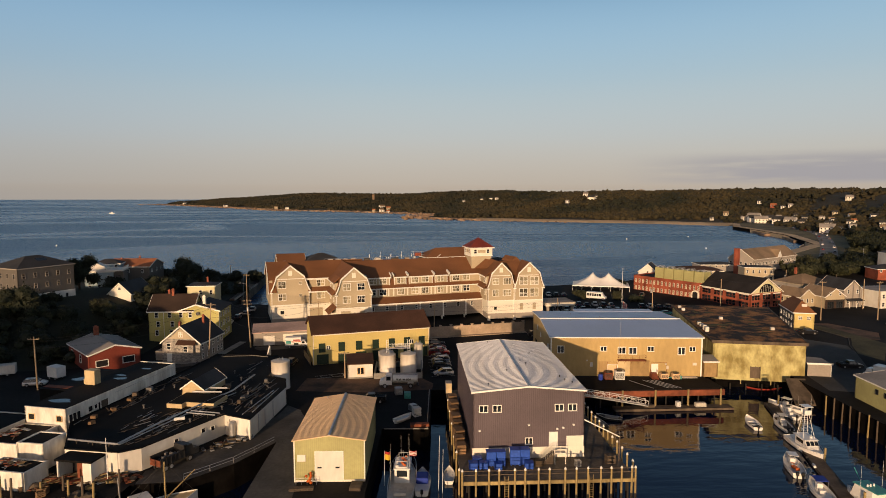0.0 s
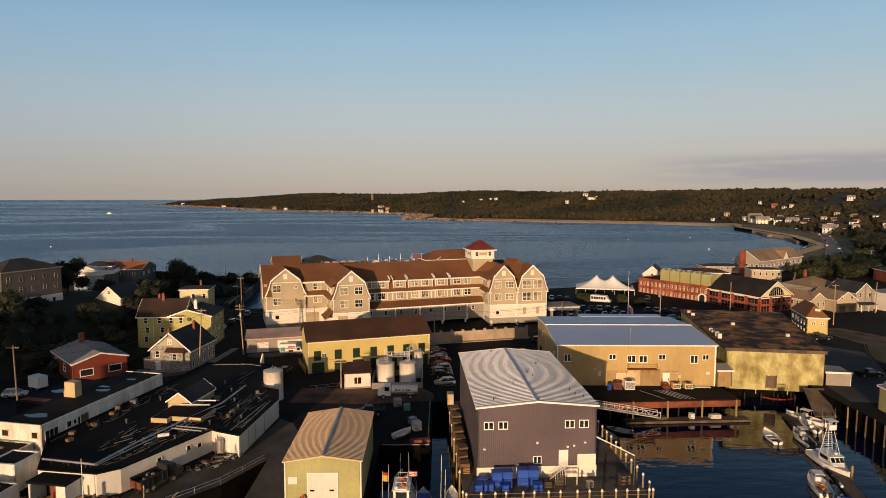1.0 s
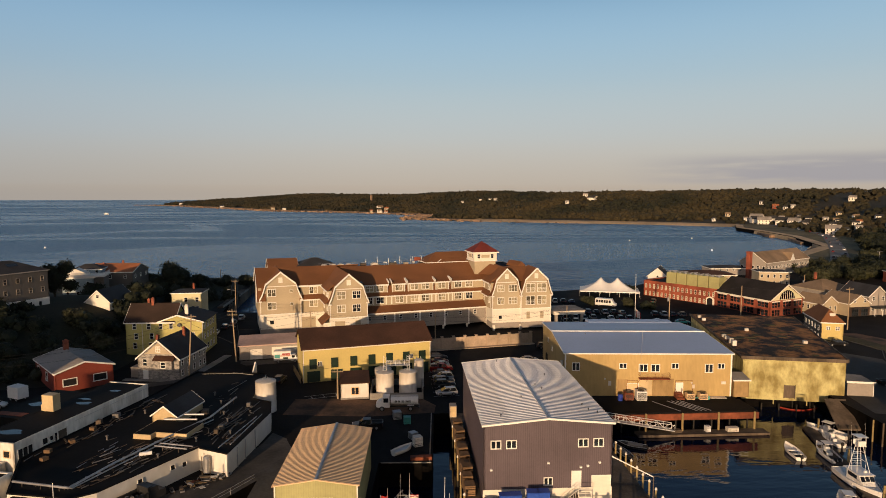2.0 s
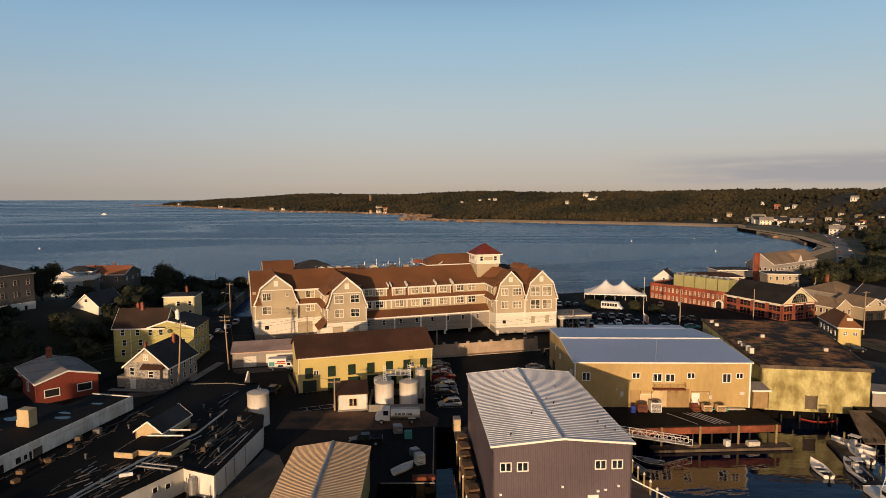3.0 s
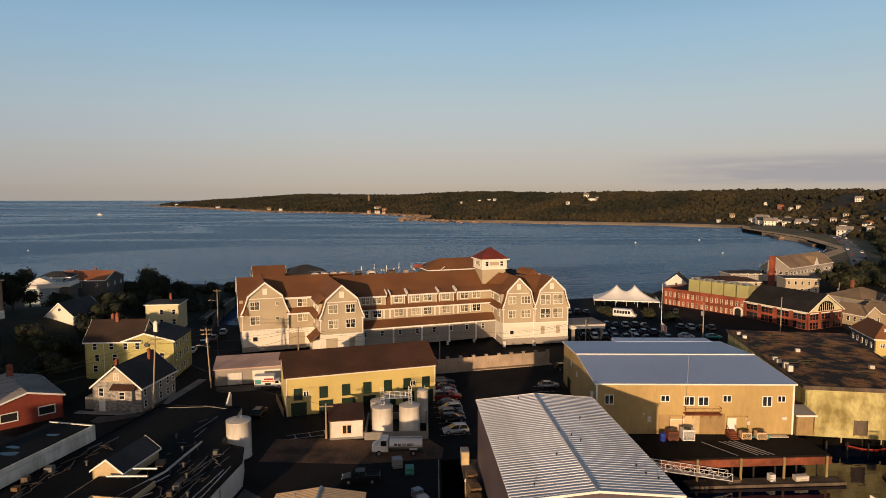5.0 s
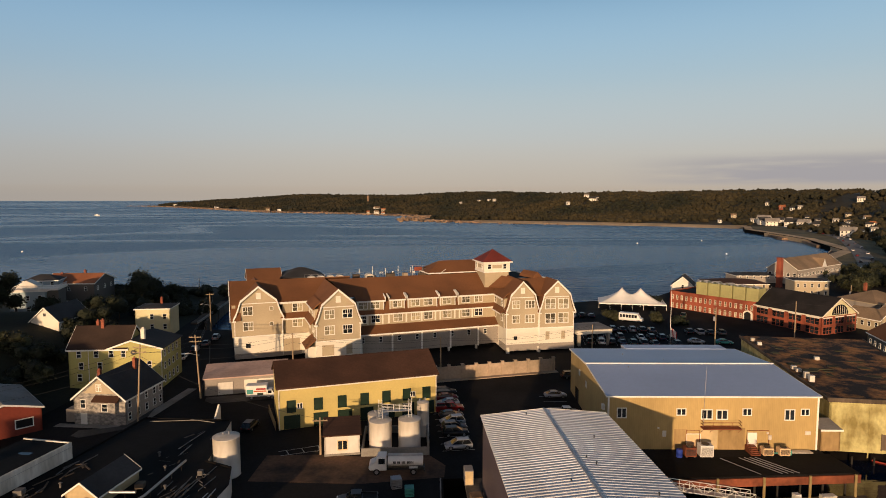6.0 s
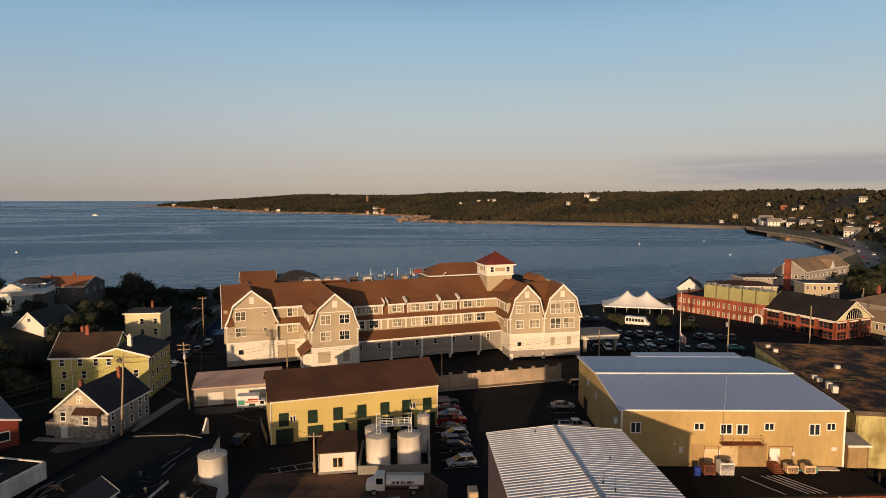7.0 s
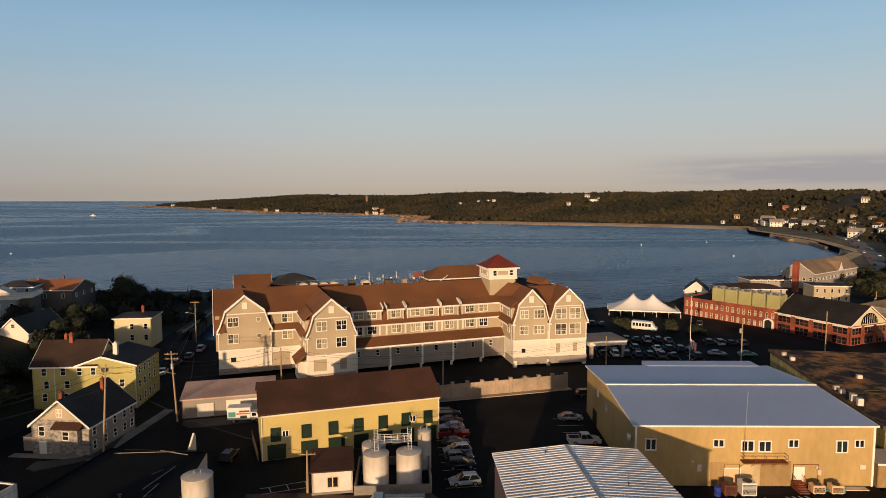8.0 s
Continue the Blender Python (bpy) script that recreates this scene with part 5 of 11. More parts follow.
for k in range(26):
    x, y = rngm.uniform(1.5, MW - 2), rngm.uniform(1.5, ML - 2)
    a, b = rngm.uniform(0.4, 1.6), rngm.uniform(0.15, 0.5)
    prism(bm, [(x + a * math.cos(q) * (1 + 0.3 * math.sin(3 * q + k)), y + b * 2 * math.sin(q)) for q in np.linspace(0, 6.283, 9)[:-1]], "z", MH + 0.24, MH + 0.30 + 0.05 * (k % 2))
ob = part("moss_patch", bm, M["drygrass"], MB, "raised moss and debris patches")
ob["kind"] = "stuff"
SR = thing("side_porch", 95.6, 131.9, G, -14, "open lean-to porch with a white edged roof", "porch")
bm = fresh()
slab(bm, [(0, 0, 3.2), (5.5, 0, 2.9), (5.5, 6, 2.9), (0, 6, 3.2)], 0.15)
part("roof", bm, M["greyroof"], SR)
for y in (0.2, 5.8):
    bm = fresh()
    rod(bm, (5.3, y, 0), (5.3, y, 2.85), 0.07)
    part("post", bm, M["white"], SR)
bm = fresh()
box(bm, 0, 5.6, -0.08, 0, 2.75, 3.15)
part("fascia", bm, M["white"], SR)
bm = fresh()
box(bm, 0.3, 5.2, 0.2, 0.35, 0, 2.75)
part("plank_wall", bm, M["greyclap"], SR)
RP = thing("boat_ramp", 86.0, 121.5, 0, -10, "old timber ramp and bulkhead beside the plant", "ramp")
bm = fresh()
slab(bm, [(0, 0, 1.2), (4.2, 0, 1.2), (6.0, 9, 4.2), (1.8, 9, 4.2)], 0.3)
part("ramp_deck", bm, M["oldwood"], RP)
for k in range(3):
    linked("support_post", UND, RP, pose(0.4 + 1.6 * k, 0.2, -1.8))

# green shed on the far quay and quay fenders
GS = thing("quay_shed", 93.6, 98.0, G, -6, "dull green metal shed with a pale low roof", "shed")
walls(GS, 14.0, 19.0, 4.6, "greensiding", 5.6, "y")
gable_roof(GS, 14.0, 19.0, 4.6, 5.6, "greyroof", "y", 0.3, 0.15, "white")
for u in (6.5, 9.0):
    window(GS, side_pose("left", u, 3.2, 14, 19), 0.7, 0.9, "plain", "darkmetal")
for k in range(14):
    bm = fresh()
    rod(bm, (0, 0, -3), (0.1 * (k % 3), 0, 4.1 + 0.3 * (k % 2)), 0.17, 0.14, 8)
    q = part("fender_post", bm, M["pile" if k % 5 == 0 else "oldwood"])
    q.matrix_basis = pose(90.2 - 0.075 * (2.4 * k) * 0.6, 118.0 - 2.4 * k, 0)
    tagged(q, "weathered fender pile along the quay", "pile", "fender piles along the quay")


# ---- waterfront hotel ----
HZ = 10.4  # top of the cream ground storey
HT = thing("hotel", -37.0, 197.2, 0, 14.5, "large beige shingled waterfront hotel with red-brown roofs and a cupola", "hotel")
GAM = ((-0.15, 14.65), (0.55, 16.0), (1.12, 17.6), (1.65, 19.3), (5.9, 22.85))  # half outline of a gambrel end: distance from its edge, height


def gambrel(w, grow=0.0):
    h = w / 2
    pts = [(min(h, a * w / 11.8) - grow * (0.35 if i < 4 else 0), z + grow * 0.3) for i, (a, z) in enumerate(GAM)]
    return pts + [(w - a, z) for a, z in reversed(pts[:-1])]


def gable_wing(parent, x, y, w, l, yaw=0.0, base=5.0, sides=True):
    """A gambrel-gabled wing: cream ground storey, beige shingles above, white edge boards, brown roof."""
    at = pose(x, y, 0, 0, 0, yaw)
    for nm, m_, z0, z1, o in (("ground_storey", "cream", base, HZ, 0.0),):
        bm = fresh()
        box(bm, o, w - o, o, l - o, z0, z1)
        part(nm, bm, M[m_], parent, "cream painted ground storey", at=at)
    bm = fresh()
    box(bm, -0.08, w + 0.08, -0.1, l, HZ, HZ + 0.25)
    part("band_board", bm, M["white"], parent, at=at)
    bm = fresh()
    prism(bm, [(0.05, HZ + 0.25), (w - 0.05, HZ + 0.25)] + [(a, z) for a, z in reversed(gambrel(w))], "y", 0.03, l)
    part("upper_wall", bm, M["beige"], parent, at=at)
    bm = fresh()
    o = gambrel(w, 0.55)
    lower = [(a, z - 0.22) for a, z in o]
    prism(bm, [(a, z + 0.25) for a, z in o] + lower[::-1], "y", -0.45, l)
    roof = part("roof", bm, M["hotelroof"], parent, at=at)
    bm = fresh()
    prism(bm, [(a, z + 0.3) for a, z in o] + [(a + (0.16 if i < 4 else -0.16 if i > 4 else 0), z - 0.2) for i, (a, z) in enumerate(o)][::-1], "y", -0.58, -0.45)
    box(bm, o[0][0] - 0.1, o[0][0] + 0.75, -0.58, 0.1, o[0][1] - 0.4, o[0][1] - 0.1)
    box(bm, o[-1][0] - 0.75, o[-1][0] + 0.1, -0.58, 0.1, o[0][1] - 0.4, o[0][1] - 0.1)
    part("bargeboard", bm, M["white"], roof)
    bm = fresh()
    box(bm, 1.5, w - 1.5, -0.06, 0.03, 18.75, 18.95)
    for x_ in (0.0, w - 0.2):
        box(bm, x_, x_ + 0.2, -0.06, 0.03, base, 14.6)
    part("string_board", bm, M["white"], parent, at=at)
    window(parent, at @ pose(w / 2, 0, 20.7), 0.95, 1.35, "plain", name="attic_vent", glass="cream")
    return at


def side_storeys(parent, x, y0, y1, eave, ws, depth=2.6):
    """The flank behind a gable: an upright shingled wall with eave, a skirt roof over the lower windows, and sashes."""
    bm = fresh()
    box(bm, x, x + depth, y0, y1, HZ, eave)
    fl = part("flank_wall", bm, M["beige"], parent)
    bm = fresh()
    slab(bm, [(x - 0.6, y0 - 0.3, eave + 0.1), (x - 0.6, y1, eave + 0.1), (x + 1.5, y1, eave + 1.8), (x + 1.5, y0 - 0.3, eave + 1.8)], 0.25)
    part("eave_roof", bm, M["hotelroof"], parent)
    bm = fresh()
    slab(bm, [(x - 1.1, y0, 14.55), (x - 1.1, y1, 14.55), (x + 0.05, y1, 16.0), (x + 0.05, y0, 16.0)], 0.2)
    part("skirt_roof", bm, M["hotelroof"], parent)
    bm = fresh()
    box(bm, x - 0.72, x - 0.62, y0 - 0.3, y1, eave - 0.3, eave + 0.12)
    box(bm, x - 1.2, x - 1.1, y0, y1, 14.2, 14.58)
    box(bm, x - 0.06, x, y0, y0 + 0.25, HZ, eave - 0.3)
    part("fascia", bm, M["white"], fl)
    for y in ws:
        for z in (13.1, 17.15):
            window(parent, pose(x, y, z, 0, 0, -90), 1.3, 1.75, "sash", glass="tanpane")


R1 = gable_wing(HT, 0, 0, 11.8, 18)
for z in (13.1, 17.0):
    window(HT, R1 @ pose(3.3, 0.03, z), 2.2, 2.0, "grid", glass="tanpane")
    window(HT, R1 @ pose(9.0, 0.03, z + 0.35), 0.8, 0.8, "plain", glass="tanpane")
window(HT, R1 @ pose(3.2, 0, 8.2), 0.9, 0.9, "slide", "dark")
R2 = gable_wing(HT, 18.4, -11.8, 11.0, 22)
for x0, x1, y0 in ((-0.08, 11.72, -0.12), (18.32, 29.48, -11.92)):
    bm = fresh()
    box(bm, x0, x1, y0, y0 + 4, 4.9, 6.25)
    part("base_band", bm, M["greyclap"], HT, "grey clapboard band at the foot of the wing")
for z in (13.2, 17.1):
    window(HT, R2 @ pose(3.3, 0.03, z), 2.2, 2.0, "grid", glass="tanpane")
    window(HT, R2 @ pose(7.75, 0.03, z), 2.2, 2.0, "grid")
for x, w, h in ((2.9, 2.9, 2.6), (8.1, 1.5, 2.5)):
    bm = fresh()
    box(bm, x - w / 2, x + w / 2, -0.06, 0, 7.0, 7.0 + h)
    part("wall_panel", bm, M["beige"], HT, "recessed beige wall panel", at=R2)
bm = fresh()
box(bm, 16.5, 18.4, -11.4, -5.5, 5.0, 9.3)
part("entry_porch", bm, M["cream"], HT)
bm = fresh()
slab(bm, [(15.8, -12.0, 9.1), (18.4, -12.0, 11.3), (18.4, -5.0, 11.3), (15.8, -5.0, 9.1)], 0.25)
part("porch_roof", bm, M["hotelroof"], HT)
side_storeys(HT, 18.35, -10.2, 1.0, 18.3, (-7.6, -2.0))
# link between the two west wings: its ground storey is flush with the west gable
bm = fresh()
box(bm, 11.8, 18.4, 1.0, 14, HZ, 18.4)
part("link_wall", bm, M["beige"], HT)
bm = fresh()
box(bm, 11.8, 18.4, 0.2, 14, 5.0, HZ)
part("ground_storey", bm, M["cream"], HT, "cream painted ground storey")
bm = fresh()
box(bm, 11.1, 16.0, 0.1, 0.2, 6.0, 9.2)
part("garage_door", bm, M["beige"], HT, "closed beige garage door")
bm = fresh()
box(bm, 11.7, 16.4, 0.05, 0.2, 4.9, 6.0)
part("base_band", bm, M["greyclap"], HT, "grey clapboard band at the foot of the link")
bm = fresh()
slab(bm, [(11.3, -0.5, 14.55), (18.4, -0.5, 14.55), (18.4, 1.2, 16.0), (11.3, 1.2, 16.0)], 0.2)
part("skirt_roof", bm, M["hotelroof"], HT)
bm = fresh()
box(bm, 11.6, 17.4, -0.58, -0.5, 14.2, 14.58)
part("fascia", bm, M["white"], HT)
for z in (13.1, 17.1):
    window(HT, pose(15.6, 1.0, z), 2.3, 1.9, "grid", glass="tanpane")
# main roof over the west side, gabled toward the west
bm = fresh()
slab(bm, [(-0.9, 0.2, 18.75), (19.0, 0.2, 18.75), (24.4, 9.0, 23.55), (-0.9, 9.0, 23.55)], 0.25)
part("roof_slope", bm, M["hotelroof"], HT)
bm = fresh()
slab(bm, [(-0.9, 9.0, 23.55), (31, 9.0, 23.55), (31, 17.8, 18.75), (-0.9, 17.8, 18.75)], 0.25)
part("roof_slope", bm, M["hotelroof"], HT)
bm = fresh()
slab(bm, [(-0.9, -0.5, 14.7), (1.6, -0.5, 14.7), (1.6, 0.6, 19.0), (-0.9, 0.6, 19.0)], 0.2)
part("roof_slope", bm, M["hotelroof"], HT)
WG = [(0.3, HZ), (17.7, HZ), (17.7, 18.7), (9.0, 23.4), (0.3, 18.7)]
bm = fresh()
prism(bm, WG, "x", -0.5, 0.4)
part("gable_wall", bm, M["beige"], HT)
bm = fresh()
for a, b in (((-0.6, 14.6), (0.25, 18.6)), ((0.1, 18.5), (9.0, 23.4)), ((9.0, 23.4), (17.9, 18.5))):
    prism(bm, [(a[0], a[1] - 0.25), (b[0], b[1] - 0.25), (b[0], b[1] + 0.3), (a[0], a[1] + 0.3)], "x", -1.06, -0.9)
part("bargeboard", bm, M["white"], HT)
bm = fresh()
box(bm, 10.5, 18.0, 0.05, 0.2, 18.3, 18.78)
part("fascia", bm, M["white"], HT)
# centre block: ground storey, lean roof, two set-back storeys with dormers
MX0, MX1 = 30.2, 69.5
bm = fresh()
box(bm, MX0, MX1 + 1, -6.9, 4, 5.2, HZ - 0.1)
part("ground_storey", bm, M["greyclap"], HT, "grey clapboard ground storey")
bm = fresh()
box(bm, MX0, MX1 + 1.5, -7.0, -6.9, HZ - 0.55, HZ - 0.05)
for x in (30.4, 38.6, 46.7, 54.8, 62.9):
    box(bm, x, x + 0.45, -7.0, -6.9, 4.9, HZ - 0.5)
part("corner_board", bm, M["white"], HT)
bm = fresh()
slab(bm, [(MX0, -7.6, HZ), (MX1 + 2.0, -7.6, HZ), (MX1 + 2.0, -4.2, HZ + 1.7), (MX0, -4.2, HZ + 1.7)], 0.22)
part("lean_roof", bm, M["hotelroof"], HT)
bm = fresh()
box(bm, MX0, MX1 + 2.0, -7.72, -7.6, HZ - 0.32, HZ)
part("fascia", bm, M["white"], HT)
bm = fresh()
box(bm, MX0, MX1, -4.3, 6, HZ + 1, 15.0)
part("second_storey", bm, M["beige"], HT)
bm = fresh()
slab(bm, [(MX0, -5.0, 15.0), (MX1 + 1, -5.0, 15.0), (MX1 + 1, -3.6, 16.4), (MX0, -3.6, 16.4)], 0.2)
part("roof_slope", bm, M["hotelroof"], HT)
bm = fresh()
slab(bm, [(MX0, -3.6, 16.4), (MX1 + 1, -3.6, 16.4), (MX1 + 1, -2.1, 19.6), (MX0, -2.1, 19.6)], 0.25)
part("roof_slope", bm, M["hotelroof"], HT)
bm = fresh()
slab(bm, [(MX0 - 2, -2.1, 19.6), (MX1 + 3, -2.1, 19.6), (MX1 + 3, 5.2, 23.4), (MX0 - 5.8, 5.2, 23.4)], 0.25)
part("roof_slope", bm, M["hotelroof"], HT)
bm = fresh()
slab(bm, [(MX0 - 2, 5.2, 23.4), (MX1 + 3, 5.2, 23.4), (MX1 + 3, 11.5, 18.5), (MX0 - 2, 11.5, 18.5)], 0.25)
part("roof_slope", bm, M["hotelroof"], HT)
bm = fresh()
box(bm, MX0, MX1 + 1, -5.1, -5.0, 14.7, 15.05)
part("fascia", bm, M["white"], HT)
for x in (31.0, 35.7, 40.7, 45.6, 50.5, 55.5, 60.3, 65.2):
    window(HT, pose(x, -6.9, 8.75), 0.8, 1.3, "sash")
for x, pane_ in ((31.4, "glass"), (35.0, "glass"), (41.1, "tanpane"), (46.0, "tanpane"), (49.5, "tanpane"), (54.95, "tanpane"), (60.5, "tanpane"), (64.3, "glass")):
    window(HT, pose(x, -4.3, 13.7), 2.2, 1.9, "grid", glass=pane_)
for x in (32.9, 36.9, 38.6, 43.4, 47.7, 51.6, 53.0, 57.2, 58.6, 62.4):
    bm = fresh()
    box(bm, x - 0.22, x + 0.22, -4.36, -4.3, 12.3, 14.7)
    part("pilaster", bm, M["cream"], HT)
for x0, x1, ws in ((30.2, 37.4, (31.8, 35.0)), (38.9, 43.0, (41.0,)), (43.9, 52.2, (46.0, 49.6)), (53.0, 57.5, (55.0,)), (58.4, 69.5, (60.6, 64.35))):
    bm = fresh()
    box(bm, x0, x1, -4.0, 2.0, 15.6, 18.6)
    dm = part("dormer", bm, M["beige"], HT)
    bm = fresh()
    slab(bm, [(x0 - 0.25, -4.6, 18.55), (x1 + 0.25, -4.6, 18.55), (x1 + 0.25, 1.5, 21.1), (x0 - 0.25, 1.5, 21.1)], 0.2)
    part("dormer_roof", bm, M["hotelroof"], dm)
    bm = fresh()
    box(bm, x0 - 0.28, x1 + 0.28, -4.72, -4.6, 18.2, 18.6)
    for x in (x0, x1 - 0.2):
        box(bm, x, x + 0.2, -4.06, -4.0, 15.7, 18.3)
    part("fascia", bm, M["white"], dm)
    bm = fresh()
    for x in ((x0 - 0.35,) if x0 > 31 else ()) + ((x1 + 0.2,) if x1 < 60 else ()):
        slab(bm, [(x, -4.75, 19.35), (x + 0.15, -4.75, 19.35), (x + 0.15, -2.1, 20.05), (x, -2.1, 20.05)], 0.75)
    part("cheek_board", bm, M["white"], dm) if bm.verts else bm.free()
    for x in ws:
        window(HT, pose(x, -4.0, 17.45), 2.2, 1.9, "grid", glass="tanpane")
# columns of the open garage under the centre
for k in range(6):
    bm = fresh()
    box(bm, 30.4 + 8.0 * k, 30.9 + 8.0 * k, -6.8, -6.3, 3.2, 5.3)
    part("column", bm, M["cream"], HT)
# back wall coloured near-black to stand in for the garage's unlit depth
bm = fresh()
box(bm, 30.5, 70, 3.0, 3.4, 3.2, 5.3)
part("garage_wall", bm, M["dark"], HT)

# east wing
HE = thing("hotel_east_wing", 32.6, 200.4, 0, 6.5, "east wing of the hotel with paired gambrel gables on columns", "hotel")
E1 = gable_wing(HE, -0.2, 0, 9.1, 22, base=4.6)
E2 = gable_wing(HE, 8.9, -0.4, 9.9, 8.0, base=4.6)
bm = fresh()
slab(bm, [(7.6, 1.0, 19.2), (10.4, 1.0, 19.2), (13.85, 7.5, 22.95), (4.4, 7.5, 22.95)], 0.25)
part("valley_roof", bm, M["hotelroof"], HE)
bm = fresh()
slab(bm, [(-1.7, 11.9, 20.15), (1.3, 7.5, 20.5), (4.3, 7.5, 23.0), (2.2, 11.9, 23.35)], 0.2)
part("saddle_roof", bm, M["hotelroof"], HE)
for z in (13.1, 17.0):
    window(HE, E1 @ pose(2.7, 0.03, z), 1.9, 1.9, "grid", glass="tanpane")
    window(HE, E1 @ pose(6.6, 0.03, z), 2.5, 1.9, "triple", glass="tanpane")
    for x in (3.1, 6.8):
        window(HE, E2 @ pose(x, 0.03, z), 2.7, 2.5, "pair", glass="tanpane")
        bm = fresh()
        for k in range(9):
            box(bm, x - 1.4 + 0.35 * k - 0.02, x - 1.4 + 0.35 * k + 0.02, -0.35, -0.31, z - 1.25, z - 0.35)
        box(bm, x - 1.5, x + 1.5, -0.36, -0.3, z - 0.36, z - 0.28)
        box(bm, x - 1.5, x + 1.5, -0.36, 0, z - 1.4, z - 1.28)
        part("balcony_rail", bm, M["white"], HE, at=E2)
window(HE, E1 @ pose(2.6, 0, 8.0), 0.8, 0.8, "slide", "dark")
for x in (2.4, 6.9):
    bm = fresh()
    box(bm, x - 0.55, x + 0.55, -0.05, 0, 7.3, 9.5)
    part("wall_panel", bm, M["beige"], HE, "beige panel in the cream storey", at=E2)
bm = fresh()
box(bm, -0.3, 8.85, -0.15, 6, 4.55, 6.3)
box(bm, 8.85, 18.9, -0.55, 6, 4.55, 6.3)
part("garage_band", bm, M["greyclap"], HE, "grey clapboard band above the garage")
for x in (-0.2, 8.5, 18.0):
    bm = fresh()
    box(bm, x, x + 0.8, -0.5, 0.3, 2.9, 5.6)
    part("column", bm, M["cream"], HE)
# the shade under the east wing, put into this wall's near-black colour
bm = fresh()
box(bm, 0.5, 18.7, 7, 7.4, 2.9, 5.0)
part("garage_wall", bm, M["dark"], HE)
side_storeys(HE, -0.3, 1.4, 13.0, 18.5, (3.4, 9.5))
# cupola tower
CU = thing("hotel_cupola", 28.5, 212.6, 0, 10, "cream square cupola with a dark red pyramid roof", "cupola")
bm = fresh()
box(bm, 0.1, 7.3, 0.1, 7.3, 18.5, 24.4)
part("tower_base", bm, M["beige"], CU)
bm = fresh()
box(bm, -0.2, 7.6, -0.2, 7.6, 24.3, 27.0)
part("lantern_wall", bm, M["cream"], CU)
bm = fresh()
box(bm, -0.32, 7.72, -0.32, 7.72, 24.15, 24.4)
part("sill_board", bm, M["white"], CU)
hip_roof(CU, 7.4, 7.4, 27.0, 30.5, "redroof", 0.8, 0.2, "white")
for side in ("front", "left"):
    for u in (1.4, 6.0):
        window(CU, side_pose(side, u, 25.8, 7.4, 7.4) @ pose(0, -0.2, 0), 0.9, 1.3, "sash")
    bm = fresh()
    box(bm, -1.4, 1.4, -0.04, 0, -0.5, 0.5)
    part("wall_panel", bm, M["beige"], CU, at=side_pose(side, 3.7, 25.8, 7.4, 7.4) @ pose(0, -0.2, 0))

# rear wing toward the sea and the roof terrace between
RW = thing("hotel_rear_wing", -39.5, 226.0, 0, 14.5, "seaward rear wing of the hotel with brown roofs", "hotel")
walls(RW, 9.5, 14, 20.0, "beige", 23.4, "x", z0=4.0)
gable_roof(RW, 9.5, 14, 20.0, 23.4, "hotelroof", "x", 0.4)
RX = thing("hotel_rear_wing", 36.6, 213.3, 0, 21, "flat dark-roofed rear block of the hotel with brown hood", "hotel")
walls(RX, 16, 24, 20.6, "beige", None, "x", z0=4.0)
flat_roof(RX, 16, 24, 20.8, "blackroof", "white", 0.25)
bm = fresh()
prism(bm, [(11.6, 20.8), (15.0, 20.8), (14.6, 21.6), (13.3, 22.7), (12.0, 21.6)], "y", 6.5, 14.0)
part("roof_hood", bm, M["hotelroof"], RX, "small brown shingled roof hood")
for y in (3.0, 18.0):
    bm = fresh()
    box(bm, 5.0, 7.2, y, y + 1.8, 20.8, 21.7, 0.05)
    part("roof_unit", bm, M["darkmetal"], RX)
RV = thing("hotel_rear_wing", 14.0, 229.0, 0, 14.5, "seaward rear wing of the hotel with hipped brown roof", "hotel")
walls(RV, 22, 10, 22.0, "darkbrown", None, "x", z0=4.0)
hip_roof(RV, 22, 10, 22.0, 25.3, "hotelroof", 0.4)
bm = fresh()
for k in range(12):
    rod(bm, (3 + 1.7 * k, -2.4, 19.0), (3 + 1.7 * k, -2.4, 21.6), 0.06)
for z in (20.6, 21.6):
    rod(bm, (2, -2.4, z), (22, -2.4, z), 0.09)
rod(bm, (2, -2.4, 21.6), (4.5, -2.4, 23.4), 0.09)
part("terrace_frame", bm, M["white"], RV, "white terrace framework")
TR = thing("roof_terrace", -19.5, 214.0, 0, 14.5, "hotel roof terrace with pale railings and loungers", "terrace")
bm = fresh()
box(bm, 0, 46, 0, 17, 18.6, 19.0)
part("terrace_floor", bm, M["blackroof"], TR)
bm = fresh()
for k in range(24):
    rod(bm, (2 * k, 16.8, 19.0), (2 * k, 16.8, 21.9), 0.03)
for z in (21.2, 21.9):
    rod(bm, (0, 16.8, z), (46, 16.8, z), 0.04)
part("railing", bm, M["galv"], TR)
rng = np.random.default_rng(21)
for k in range(7):
    bm = fresh()
    x = 3 + 5.2 * k
    box(bm, x, x + rng.uniform(1.0, 2.4), 9, 11, 19, 21.7 + rng.uniform(0, .6))
    part("planter_box", bm, M["fencewall" if k % 2 else "oldwood"], TR)
for k in range(5):
    bm = fresh()
    x = 16 + 4.1 * k
    rod(bm, (x, 13, 19), (x, 13, 23.4 + 0.7 * (k % 2)), 0.06)
    rod(bm, (x, 13, 22.4), (x, 13, 23.3), 0.18, 0.05)
    part("closed_parasol", bm, M["white"], TR)
bm = fresh()
box(bm, 32.8, 35.2, 10.4, 10.6, 22.5, 23.7)
part("sign_panel", bm, M["brick"], TR, "red panel on the terrace framework")
bm = fresh()
for x in (32.3, 35.7):
    rod(bm, (x, 10.7, 19.0), (x, 10.7, 24.1), 0.06)
